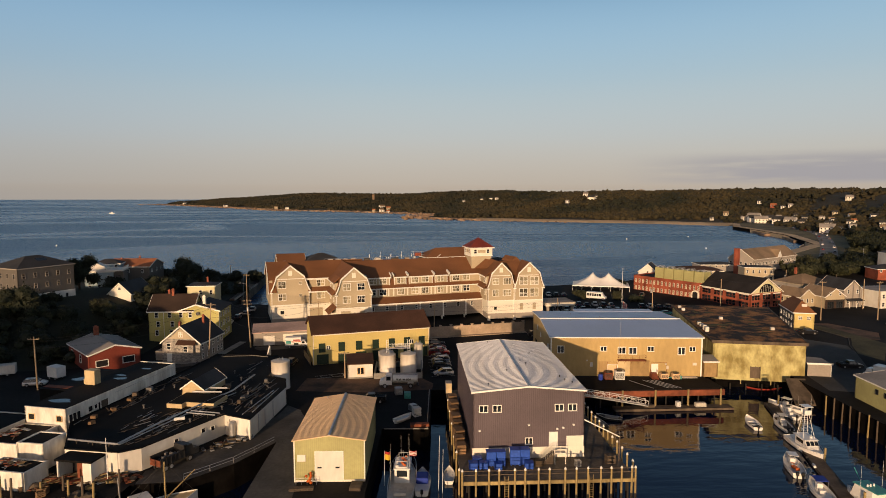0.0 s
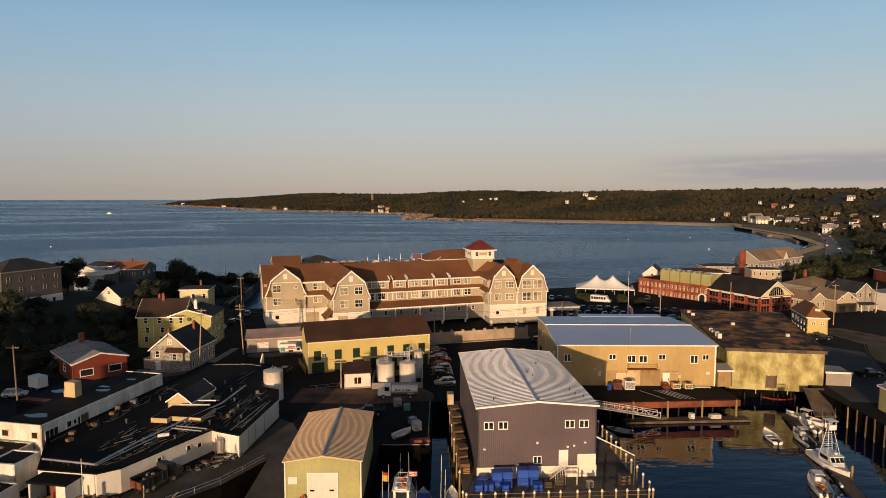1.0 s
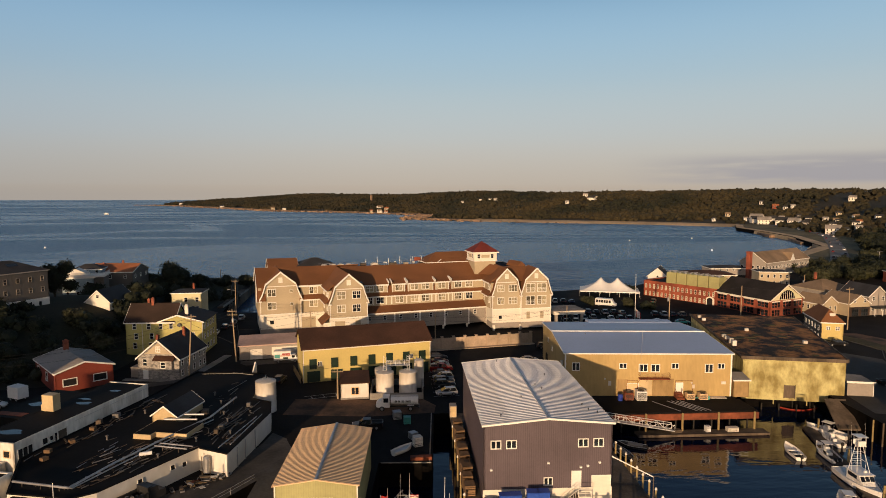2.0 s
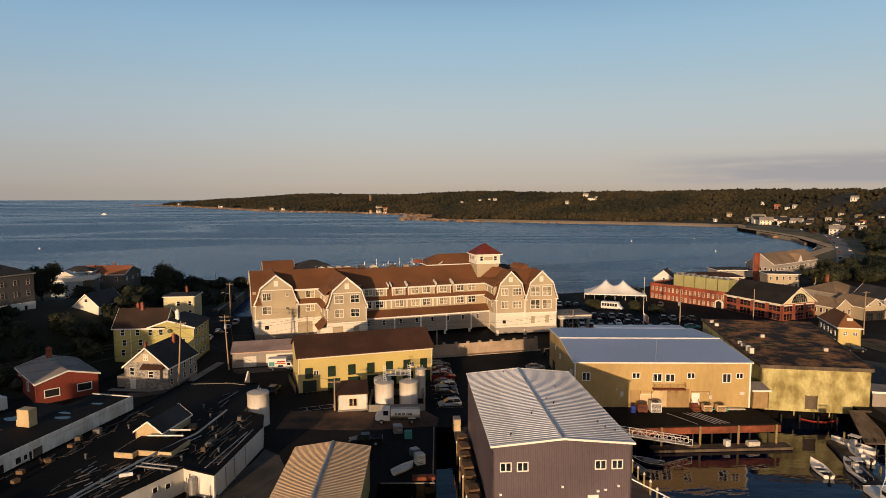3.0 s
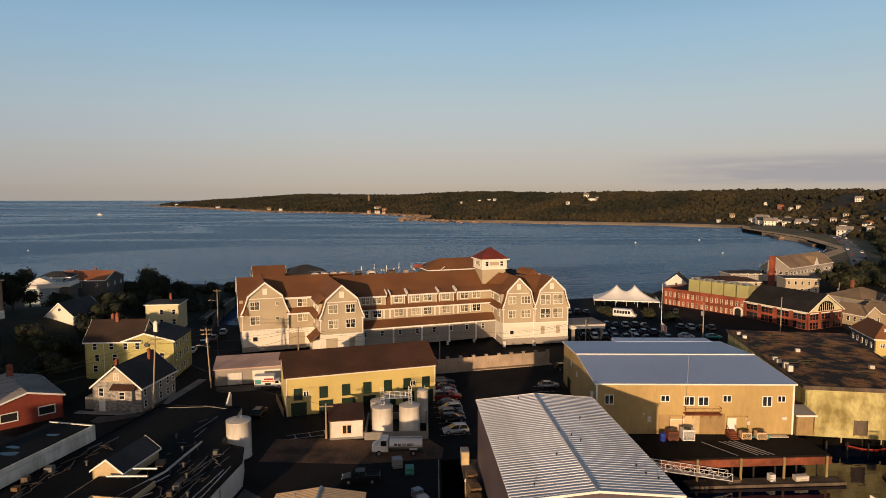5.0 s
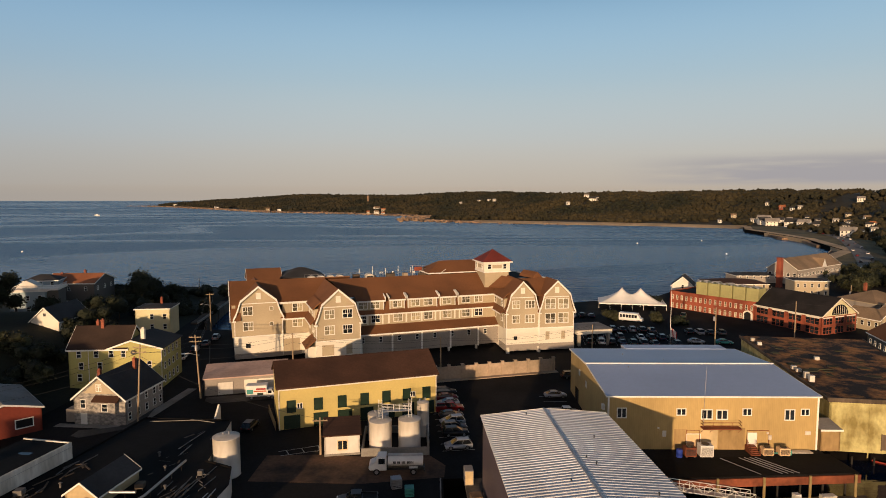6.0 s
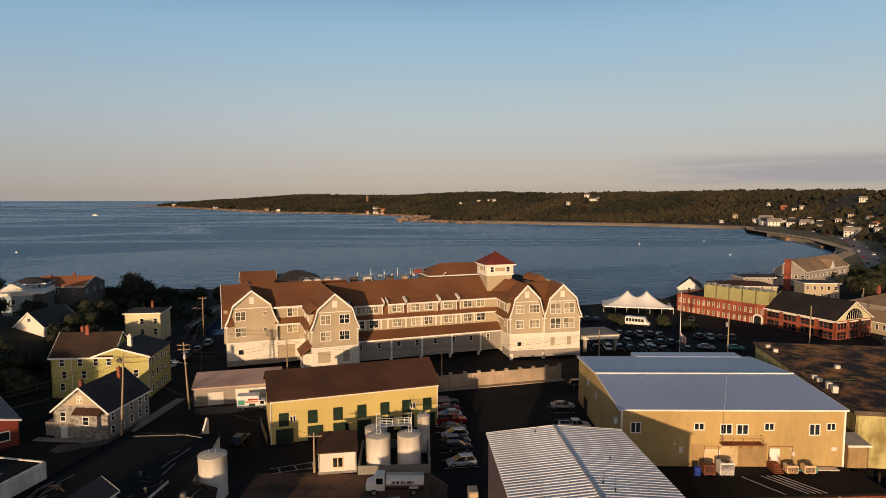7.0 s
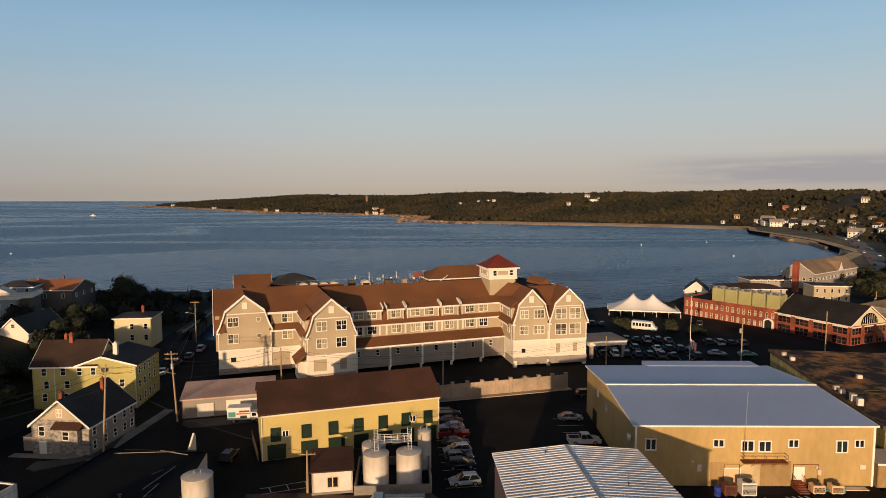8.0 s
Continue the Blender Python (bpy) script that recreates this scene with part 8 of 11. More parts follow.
box(bm, -0.08, 17.4, -0.1, 0, -3, 3.6)
part("basement_wall", bm, M["white_wall"], BH)
for u in (5.0, 11.8, 14.6):
    window(BH, side_pose("front", u, 1.9, 17.3, 13.0) @ pose(0, -0.1, 0), 0.8, 1.5, "plain", "white_wall", glass="dark")
bm = fresh()
slab(bm, [(8.0, 2.2, 12.85), (11.0, 2.2, 12.85), (11.0, 4.6, 14.05), (8.0, 4.6, 14.05)], 0.12)
part("solar_panel", bm, M["glass"], BH, "tilted glass solar panel")
house("small_gabled_house", -91.6, 209.6, 12.6, -8, 7.6, 13.0, 0.6, 4.1, "cream", "slate", "small cream gabled cottage with a dark roof", "y", cols=1, rows=(2.3,), ww=0.8, wh=0.8, z0=-2.0)
PB = house("pale_blue_house", -109.9, 233.0, 11.0, 10, 9.5, 8.0, 6.4, 6.7, "paleblue", "greyroof", "pale blue house with a white railed roof deck", hip=True, rows=(1.0, 4.4), sides=("front",), cols=3, over=0.5, z0=-3.0)
bm = fresh()
box(bm, 9.5, 12.6, 1.0, 8.0, -3, 6.6)
part("side_block", bm, M["shadebrownclap"], PB, "dark brown side block under the deck")
bm = fresh()
prism(bm, [(0.2, 7.0), (6.6, 7.0), (6.6, 7.6), (3.4, 9.3), (0.2, 7.6)], "y", 3.2, 7.6)
part("deck_gable", bm, M["white_wall"], PB, "white gabled room on the deck")
bm = fresh()
box(bm, -0.7, 13.0, -0.7, 8.7, 6.6, 7.1)
part("roof_deck", bm, M["white_wall"], PB)
bm = fresh()
for z in (7.6, 8.1):
    for a, b in (((-0.6, -0.6), (12.9, -0.6)), ((12.9, -0.6), (12.9, 8.6)), ((-0.6, -0.6), (-0.6, 8.6))):
        rod(bm, (*a, z), (*b, z), 0.05, None, 6)
for k in range(31):
    rod(bm, (-0.6 + 0.446 * k, -0.6, 7.1), (-0.6 + 0.446 * k, -0.6, 8.15), 0.035, None, 5)
for k in range(20):
    rod(bm, (12.9, -0.6 + 0.46 * k, 7.1), (12.9, -0.6 + 0.46 * k, 8.15), 0.035, None, 5)
part("deck_railing", bm, M["white"], PB)
house("deck_house", -112.0, 244.4, 11.0, 10, 9.5, 7.0, 8.0, 9.8, "paleblue", "slate", "pale blue house with a low slate hip roof", hip=True, rows=(7.0,), cols=3, z0=-3.0)
house("orange_roofed_house", -109.5, 250.5, 9.8, -2, 16.0, 14.0, 7.6, 10.0, "shadebrownclap", "orangeroof", "brown house with a low orange-brown roof", "x", rows=(5.9,), sides=("front", "right"), cols=3, wh=1.2, z0=-2.0, chim=((3.0, 6.0, 8.6, 10.2, 0.7), (8.4, 10, 8.6, 10.6, 0.6)))
bm = fresh()
for k in range(5):
    box(bm, -0.2, 4.2, -0.7 - 0.3 * k, -0.4 - 0.3 * k, 3.8 - 0.35 * k, 4.2 - 0.35 * k)
fs = part("porch_steps", bm, M["white"])
fs.matrix_basis = pose(-105.0, 249.0, 8.0, 0, 0, -4)
tagged(fs, "white railed porch steps", "steps")
YH = house("yellow_cube_house", -72.0, 226.5, 4.6, 2, 9.6, 9.0, 8.2, 9.2, "paleyellow", "slate", "pale yellow two-storey house with a low dark roof", hip=True, rows=(), sides=("front",), chim=((6.0, 5.0, 8.6, 10.6, 0.6),))
for u in (4.6, 8.2):
    for z in (3.0, 6.0):
        window(YH, side_pose("front", u, z, 9.6, 9), 0.9, 1.4, "sash")

# ---- brick mill ----
BM = thing("brick_mill", 107.1, 262.0, G, -58.9, "long red brick mill with arched windows and rooftop tanks", "mill")
BW, BL = 32.0, 17.0
walls(BM, BW, BL, 6.0, "brick", None)
flat_roof(BM, BW, BL, 6.0, "blackroof", "brick", 0.35)
for k in range(17):
    for z in (4.15, 1.1):
        window(BM, side_pose("front", 1.2 + 1.86 * k, z, BW, BL), 0.62, 1.6, "sash", "cream", glass="tanpane")
bm = fresh()
box(bm, -0.05, BW, -0.1, 0, 5.5, 5.7)
box(bm, -0.05, BW, -0.06, 0, 2.5, 2.65)
part("string_course", bm, M["brick"], BM)
bm = fresh()
prism(bm, [(28.2, 0), (31.4, 0), (31.4, 2.3), (30.9, 2.95), (29.8, 3.25), (28.7, 2.95), (28.2, 2.3)], "y", -0.5, 0)
part("arch_surround", bm, M["cream"], BM)
bm = fresh()
prism(bm, [(28.7, 0), (30.9, 0), (30.9, 2.1), (30.5, 2.55), (29.8, 2.8), (29.1, 2.55), (28.7, 2.1)], "y", -0.56, -0.5)
part("arch_door", bm, M["dark"], BM)
for k in range(5):
    t = thing("rooftop_tank", 0, 0, 0, 0, "pale green boxed cooling tank on the mill roof", "cooling tank", "cooling tanks on the mill")
    t.matrix_basis = BM.matrix_basis @ pose(9.9 + 4.6 * k, 1.0, 6.02)
    bm = fresh()
    box(bm, 0, 4.1, 0, 5, 0, 4.6, 0.06)
    part("casing", bm, M["greensiding"], t)
    for i in range(3):
        bm = fresh()
        x, y = 0.7 + 1.3 * i, 1.2 + 1.2 * (i % 2)
        rod(bm, (x, y, 4.6), (x, y, 5.0), 0.5, 0.5, 12)
        rod(bm, (x - 0.8, y - 0.4, 4.9 + 0.2 * i), (x + 0.9, y + 0.5, 5.3), 0.1)
        part("fan_cowl", bm, M["galv"], t)
BG = thing("brick_gable_hall", 123.7, 234.8, G, -72.0, "red brick hall with dark gable roof and arched end window", "hall")
HW, HL = 23.4, 16.0
walls(BG, HW, HL, 5.6, "brick", 10.6, "x", mats={})
gable_roof(BG, HW, HL, 5.6, 10.6, "darkshingle", "x", 0.4, 0.25, "cream")
bm = fresh()
prism(bm, [(0, 5.5), (HL, 5.5), (HL / 2, 10.5)], "x", HW + 0.002, HW + 0.08)
part("gable_panel", bm, M["paleyellow"], BG, "pale olive gable panel")
bm = fresh()
arc = [(HL / 2 + 3.7 * math.cos(a), 5.7 + 3.1 * math.sin(a)) for a in np.linspace(0, math.pi, 15)]
prism(bm, arc, "x", HW + 0.085, HW + 0.12)
part("arched_window", bm, M["glass"], BG)
bm = fresh()
for k in range(7):
    y = HL / 2 - 2.85 + 0.95 * k
    box(bm, HW + 0.125, HW + 0.17, y - 0.04, y + 0.04, 5.7, 5.7 + 2.8 * math.sqrt(max(0, 1 - ((y - HL / 2) / 3.3) ** 2)))
part("arch_mullion", bm, M["cream"], BG)
for side, span, n in (("front", HW, 4), ("right", HL, 3)):
    for k in range(n):
        u = span * (k + 0.5) / n
        window(BG, side_pose(side, u, 3.9, HW, HL), span / n * 0.72, 1.8, "triple", "brick")
        window(BG, side_pose(side, u, 1.15, HW, HL), span / n * 0.72, 2.0, "triple", "brick")
        bm = fresh()
        box(bm, -span / n * 0.38, span / n * 0.38, -0.1, 0, 0, 0.35)
        part("lintel", bm, M["cream"], BG, at=side_pose(side, u, 4.85, HW, HL))
for k in range(4):
    bm = fresh()
    slab(bm, [(3 + 4 * k, 3.4, 7.85), (4.4 + 4 * k, 3.4, 7.85), (4.4 + 4 * k, 4.6, 8.6), (3 + 4 * k, 4.6, 8.6)], 0.12)
    part("skylight", bm, M["galv"], BG)

# corner house and shops
CH = thing("corner_house", 123.7, 177.7, 3.6, -19, "small ochre corner house with brown hip roof and a white dormer", "house")
# the left wall's darker brown stands in for the shade on that side
walls(CH, 5.7, 15.0, 5.6, "yellow", None, mats={"left": "shadebrownclap"})
hip_roof(CH, 5.7, 15.0, 5.8, 9.4, "hotelroof", 0.35)
for u in (1.8, 4.2):
    window(CH, side_pose("front", u, 4.3, 5.7, 15), 0.9, 0.9, "grid")
for k in range(5):
    window(CH, side_pose("left", 1.8 + 2.8 * k, 4.0, 7.4, 15), 0.8, 1.3, "sash")
    window(CH, side_pose("left", 1.8 + 2.8 * k, 1.4, 7.4, 15), 0.8, 1.6, "sash")
bm = fresh()
box(bm, 2.5, 3.9, 1.2, 2.9, 6.8, 8.4)
part("dormer", bm, M["white_wall"], CH)
house("gabled_shop", 150.9, 213.8, 3.8, 14, 7.2, 11.0, 4.0, 6.6, "beige", "tanshingle", "low tan-roofed gabled shop with white rakes", "y", rows=(2.4,), cols=3, sides=("front", "left"))
house("wide_roofed_shop", 161.8, 228.6, 3.8, 12, 16.0, 14, 6.2, 9.6, "greyclap", "tanshingle", "broad tan-roofed house behind the shops", hip=True, trim="beige", rows=(5.2,), cols=3, chim=((4.0, 7.0, 9.6, 12.0, 0.8),))
SP = house("gabled_shop", 158.4, 210.6, 3.8, 6, 8.2, 12, 4.6, 7.4, "beige", "tanshingle", "beige gabled shop with a dark glazed shopfront", "y", rows=(5.6,), cols=2, ww=0.8, wh=1.2)
bm = fresh()
box(bm, 0, 8.2, -0.12, 0, 0, 3.4)
part("shopfront", bm, M["darkbrown"], SP)
for u in (2.2, 6.0):
    window(SP, side_pose("front", u, 1.5, 8.2, 12) @ pose(0, -0.12, 0), 2.4, 2.2, "triple", "darkmetal")
bm = fresh()
box(bm, 0.8, 7.4, -0.9, -0.12, 3.0, 3.25)
part("awning", bm, M["darkmetal"], SP)
GG = house("grey_gabled_house", 166.8, 212.4, 3.8, 2, 7.4, 13, 6.8, 10.2, "greyclap", "slate", "grey gabled house with broad white trim and a porch", "y", rows=(2.4, 6.0), cols=2, sides=("front",))
bm = fresh()
box(bm, 7.6, 10.4, 4.0, 12.0, 0, 5.6)
part("side_wing", bm, M["greyclap"], GG)
bm = fresh()
slab(bm, [(7.3, 3.5, 5.6), (10.8, 3.5, 5.6), (10.8, 8.0, 8.2), (7.3, 8.0, 8.2)], 0.2)
slab(bm, [(7.3, 12.5, 5.6), (10.8, 12.5, 5.6), (10.8, 8.0, 8.2), (7.3, 8.0, 8.2)], 0.2)
part("wing_roof", bm, M["slate"], GG)
bm = fresh()
slab(bm, [(0.6, -2.2, 2.9), (7.0, -2.2, 2.9), (7.0, 0, 3.5), (0.6, 0, 3.5)], 0.15)
part("porch_roof", bm, M["slate"], GG)
for u in (0.9, 3.8, 6.7):
    bm = fresh()
    rod(bm, (u, -2.0, 0), (u, -2.0, 2.85), 0.09)
    part("porch_post", bm, M["white"], GG)
for u in (9.0,):
    window(GG, pose(u, 4.0, 3.8), 0.9, 1.4, "sash")
house("white_flat_house", 178.4, 209.0, 3.8, 8, 18.0, 12, 6.4, 6.9, "white_wall", "greyroof", "long white flat-roofed building", hip=True, rows=(1.6, 4.6), cols=6, ww=1.0)
house("orange_house", 236.0, 279.0, 4.0, -14, 18.0, 12, 5.2, 7.4, "brick", "slate", "orange-brown two-storey building with a dark hip roof", hip=True, rows=(4.6,), cols=6)
house("tall_cream_house", 247.0, 283.0, 4.0, -14, 16.0, 14, 12.0, 15.0, "white_wall", "slate", "tall cream building beyond the trees", hip=True, rows=(3, 6.5, 10), cols=4)
house("shore_house", 118.0, 283.5, 4.0, -30, 8.5, 12, 5.0, 8.6, "white_wall", "slate", "white gabled house on the shore", "y", rows=(4.6,), cols=1)
house("square_house", 166.0, 275.3, 3.9, -13, 13.2, 9.0, 7.4, 8.2, "beige", "slate", "square tan house with white corner boards", hip=True, rows=(2.6, 5.6), cols=5, sides=("front", "right"))
SR = house("shore_restaurant", 192.5, 311.0, 4.0, 31, 47.0, 14.0, 7.0, 11.9, "greyclap", "tanshingle", "long tan-roofed shore restaurant with white trim", "x", rows=(4.4,), cols=16, sides=("front", "left"), ww=1.2)
house("low_shore_building", 168.0, 320.0, 4.0, -6, 20.0, 12.0, 3.4, 4.6, "greyclap", "slate", "low grey building beside the chimney", hip=True, rows=(3,), cols=6)
house("low_shore_building", 137.0, 288.0, 4.0, -10, 24.0, 14.0, 4.6, 6.2, "beige", "brownroof", "low beige waterfront building behind the mill", hip=True, rows=(4,), cols=6)
bm = fresh()
prism(bm, [(24.2, 6.9), (29.4, 6.9), (26.8, 11.0)], "y", -0.5, 6.0)
gb = part("dormer", bm, M["tanshingle"], SR)
bm = fresh()
prism(bm, [(24.4, 7.0), (29.2, 7.0), (26.8, 10.6)], "y", -0.62, -0.5)
part("dormer_front", bm, M["white"], gb)
CHM = thing("brick_stack", 179.8, 305.6, 4.0, 31, "broad red brick chimney stack beside the shore restaurant", "chimney")
bm = fresh()
box(bm, -1.1, 1.1, -1.0, 1.0, 0, 13.2)
part("shaft", bm, M["brick"], CHM)
bm = fresh()
box(bm, -1.25, 1.25, -1.15, 1.15, 13.2, 13.6)
part("cap", bm, M["brick"], CHM)

# ---- marquee ----
TN = thing("marquee", 79.6, 262.0, G, -18, "white two-peaked event marquee on poles", "tent")
TW, TD = 24.0, 13.0
bm = fresh()
N1, N2 = 44, 20
grid = []
for j in range(N2 + 1):
    row = []
    for i in range(N1 + 1):
        x, y = TW * i / N1, TD * j / N2
        edge = min(x, TW - x, (y if y < TD / 2 else TD - y) * 1.35)
        p0, p1 = TW * 0.36, TW * 0.64
        ride = (x / p0 if x < p0 else (TW - x) / (TW - p1) if x > p1 else 1 - 0.28 * math.sin(math.pi * (x - p0) / (p1 - p0)))
        v = min(y, TD - y) / (TD / 2)
        f = min(ride, 1) * v if p0 <= x <= p1 else min(ride, v)
        near_peak = min(math.hypot(x - p0, y - TD / 2), math.hypot(x - p1, y - TD / 2))
        z = 2.1 + 4.0 * f ** 1.35 + 1.3 * math.exp(-near_peak / 1.3)
        row.append(bm.verts.new((x, y, z)))
    grid.append(row)
for j in range(N2):
    for i in range(N1):
        bm.faces.new((grid[j][i], grid[j][i + 1], grid[j + 1][i + 1], grid[j + 1][i]))
part("canopy", bm, M["canvas"], TN, smooth=True)
bm = fresh()
for a, b in (((0, 0), (TW, 0)), ((TW, 0), (TW, TD)), ((TW, TD), (0, TD)), ((0, TD), (0, 0))):
    n = 10
    for k in range(n):
        p, q = Vector(a).lerp(Vector(b), k / n), Vector(a).lerp(Vector(b), (k + 1) / n)
        v = [bm.verts.new((*p, 2.12)), bm.verts.new((*q, 2.12)), bm.verts.new((*q, 1.8)), bm.verts.new(((p.x + q.x) / 2, (p.y + q.y) / 2, 1.68)), bm.verts.new((*p, 1.8))]
        bm.faces.new(v)
part("valance", bm, M["canvas"], TN)
for x in np.linspace(0.1, TW - 0.1, 7):
    for y in (0.1, TD - 0.1):
        bm = fresh()
        rod(bm, (x, y, 0), (x, y, 2.05), 0.06)
        part("side_pole", bm, M["white_metal"], TN)
        bm = fresh()
        s = -1 if y < 1 else 1
        rod(bm, (x, y, 2.0), (x, y + s * 1.6, 0), 0.025, None, 5)
        part("guy_rope", bm, M["white"], TN)
for px in (TW * 0.36, TW * 0.64):
    bm = fresh()
    rod(bm, (px, TD / 2, 0), (px, TD / 2, 7.2), 0.08)
    part("centre_pole", bm, M["white_metal"], TN)

# ---- minibus and cars ----
MBs = thing("minibus", 81.9, 237.3, G, -34, "white shuttle minibus parked by the marquee", "minibus")
bm = fresh()
box(bm, -3.8, 2.4, -1.2, 1.2, 0.5, 3.0, 0.15)
prism(bm, [(2.3, 0.5), (3.8, 0.5), (3.8, 1.3), (3.1, 1.5), (2.6, 2.4), (2.3, 2.4)], "y", -1.05, 1.05)
part("body", bm, M["white_metal"], MBs)
bm = fresh()
for s in (-1, 1):
    for k in range(6):
        box(bm, -3.4 + 0.95 * k, -2.65 + 0.95 * k, s * 1.205 - 0.01, s * 1.205 + 0.01, 1.5, 2.5)
box(bm, -3.815, -3.79, -0.8, 0.8, 1.5, 2.5)
part("windows", bm, M["glass"], MBs)
wheel_parts(MBs, (2.9, -2.4), 1.0, 0.42, 0.28)

for k, (y, c, kd) in enumerate(((140.0, "silver", "suv"), (145.6, "black", "suv"), (148.2, "grey", "suv"), (151.0, "silver", "suv"), (154.4, "black", "sedan"), (158.0, "red", "pickup"), (161.4, "white", "sedan"), (164.6, "red", "sedan"), (168.0, "black", "suv"))):
    car(12.4 + 0.02 * (y - 140), y, 3 + (k * 5) % 4 + (180 if k in (0, 3, 6) else 0), c, kd)
car(35.6, 164.0, -4, "silver", "sedan", label="silver sedan parked beside the ochre warehouse")
car(34.6, 153.0, -3, "white", "pickup", label="white pickup parked beside the ochre warehouse")
car(43.0, 177.0, 4, "black", "suv")
car(-24.0, 152.2, 80, "black", "suv", label="black off-roader driving bay by the yellow building")
car(-3.6, 122.6, 178, "black", "pickup", label="black pickup in the dark yard behind the shed")
car(124.6, 172.6, -6, "black", "pickup", label="black pickup before the ochre corner house")
car(110.6, 137.4, -8, "black", "pickup", label="black pickup parked on the grey quay street")
for k in range(5):
    car(158.5 + 3.1 * k, 180.0 - 0.6 * k, 84, ("black", "grey", "silver", "navy", "black")[k], ("sedan", "suv")[k % 2])
# mostly dark paints, to put the shade over this lot into the cars
cols = ["black", "grey", "black", "navy", "black", "white", "black", "grey", "green", "silver", "black", "navy"]
for r, (x0, y0, n, st) in enumerate(((58.5, 209.5, 9, 2.9), (60.5, 216.5, 9, 2.9), (62.0, 226.5, 8, 2.9), (62.0, 248.0, 4, 3.1), (92.5, 218.5, 4, 3.0))):
    for k in range(n):
        if (k * 7 + r * 3) % 9 == 4:
            continue
        car(x0 + st * k, y0 - 0.22 * st * k, 78 + (k * 13) % 5, cols[(k * 5 + r * 4) % 12], ("sedan", "suv", "suv")[(k + r) % 3])
car(88.5, 206.5, -16, "silver", "sedan")
car(96.0, 205.0, -14, "teal", "sedan", label="long teal saloon parked along the street")
car(103.0, 243.0, 60, "green", "suv")
for k in range(4):
    car(-51.5 + 0.9 * k, 203 + 7.2 * k, 96, ("white", "black", "grey", "silver")[k], "suv" if k % 2 else "sedan", label="car parked along the dark street")
car(-77.4, 139.9, 12, "white", "suv", label="white car beside the utility pole")
car(20.0, 182.5, 12, "white", "sedan", label="pale sedan behind the masonry fence", z=G)
car(33.0, 186.0, 8, "black", "suv", z=G)
BV = thing("box_trailer", -75.3, 144.6, G, -30, "small white box trailer on the yard", "trailer")
bm = fresh()
box(bm, -1.7, 1.7, -1.1, 1.1, 0.6, 3.0, 0.05)
part("box", bm, M["white_metal"], BV)
wheel_parts(BV, (-1.0, 0.9), 0.9, 0.35)


# ---- poles, wires, flags ----
def pole(x, y, top, z=G, arms=1, lamp=False, lean=(0, 0), label="weathered wooden utility pole with cross-arms", yaw=0.0, trans=False):
    t = thing("utility_pole", x, y, z, yaw, label, "pole", "utility poles")
    h = top - z
    bm = fresh()
    rod(bm, (0, 0, 0), (lean[0], lean[1], h), 0.19, 0.12, 9)
    part("shaft", bm, M["polewood"], t)
    for k in range(arms):
        bm = fresh()
        zz = h - 0.5 - 0.9 * k
        f = zz / h
        box(bm, lean[0] * f - 1.2, lean[0] * f + 1.2, lean[1] * f - 0.2, lean[1] * f - 0.08, zz - 0.07, zz + 0.07)
        for s in (-1.1, -0.6, 0.6, 1.1):
            rod(bm, (lean[0] * f + s, lean[1] * f - 0.14, zz + 0.07), (lean[0] * f + s, lean[1] * f - 0.14, zz + 0.27), 0.05, 0.03, 6)
        part("cross_arm", bm, M["polewood"], t)
    if trans:
        bm = fresh()
        lathe(bm, [(0.25, h - 3.3), (0.3, h - 3.2), (0.3, h - 2.3), (0.2, h - 2.2)], 10, -0.5, -0.2)
        part("transformer", bm, M["galv"], t)
    if lamp:
        bm = fresh()
        rod(bm, (0, 0, h * 0.68), (-2.2, -0.2, h * 0.72), 0.05)
        rod(bm, (-2.0, -0.18, h * 0.72), (-2.8, -0.25, h * 0.71), 0.12, 0.09)
        part("lamp_arm", bm, M["galv"], t)
    return t


pole(-37.8, 170.3, 17.4, arms=2, lamp=True, lean=(-0.7, 0), trans=True)
pole(-45.0, 156.2, 18.9, arms=2, lamp=False, lean=(0.9, 0.2))
pole(-53.2, 235.5, 16.0, arms=1, lamp=True)
pole(-75.1, 136.5, 15.6, arms=1, lean=(-0.2, 0))
pole(-10.2, 139.6, 10.2, arms=1, label="short wooden pole beside the pump hut")
pole(56.1, 200.8, 11.2, arms=0, label="plain pale post beside the hotel")
pole(81.4, 184.0, 18.5, arms=0, trans=True, label="pale street pole with equipment boxes")
pole(108.6, 193.0, 18.0, arms=0, label="pale street pole before the brick hall")
pole(142.7, 191.4, 17.2, arms=1, label="tall bare street pole beside the corner house")
pole(161.6, 189.8, 17.0, arms=1)
pole(171.6, 208.7, 15.0, arms=0)
pole(166.2, 245.1, 13.9, arms=0, trans=True, label="street pole with transformers behind the hall")
pole(-21.0, 185.0, 14.0, arms=0, label="plain wooden pole before the hotel")
pole(13.5, 184.5, 12.5, arms=0, label="pale wooden pole before the hotel")
pole(-75, 300, 12.0, arms=0, z=3.0, label="far dark mast on the shore")
LP = thing("street_lamp", 263.0, 321.8, G, 0, "tall steel street lamp on the shore road", "lamp")
bm = fresh()
rod(bm, (0, 0, 0), (0, 0, 11), 0.12, 0.08)
rod(bm, (-1.6, 0, 11.2), (1.6, 0, 11.2), 0.08)
part("mast", bm, M["galv"], LP)


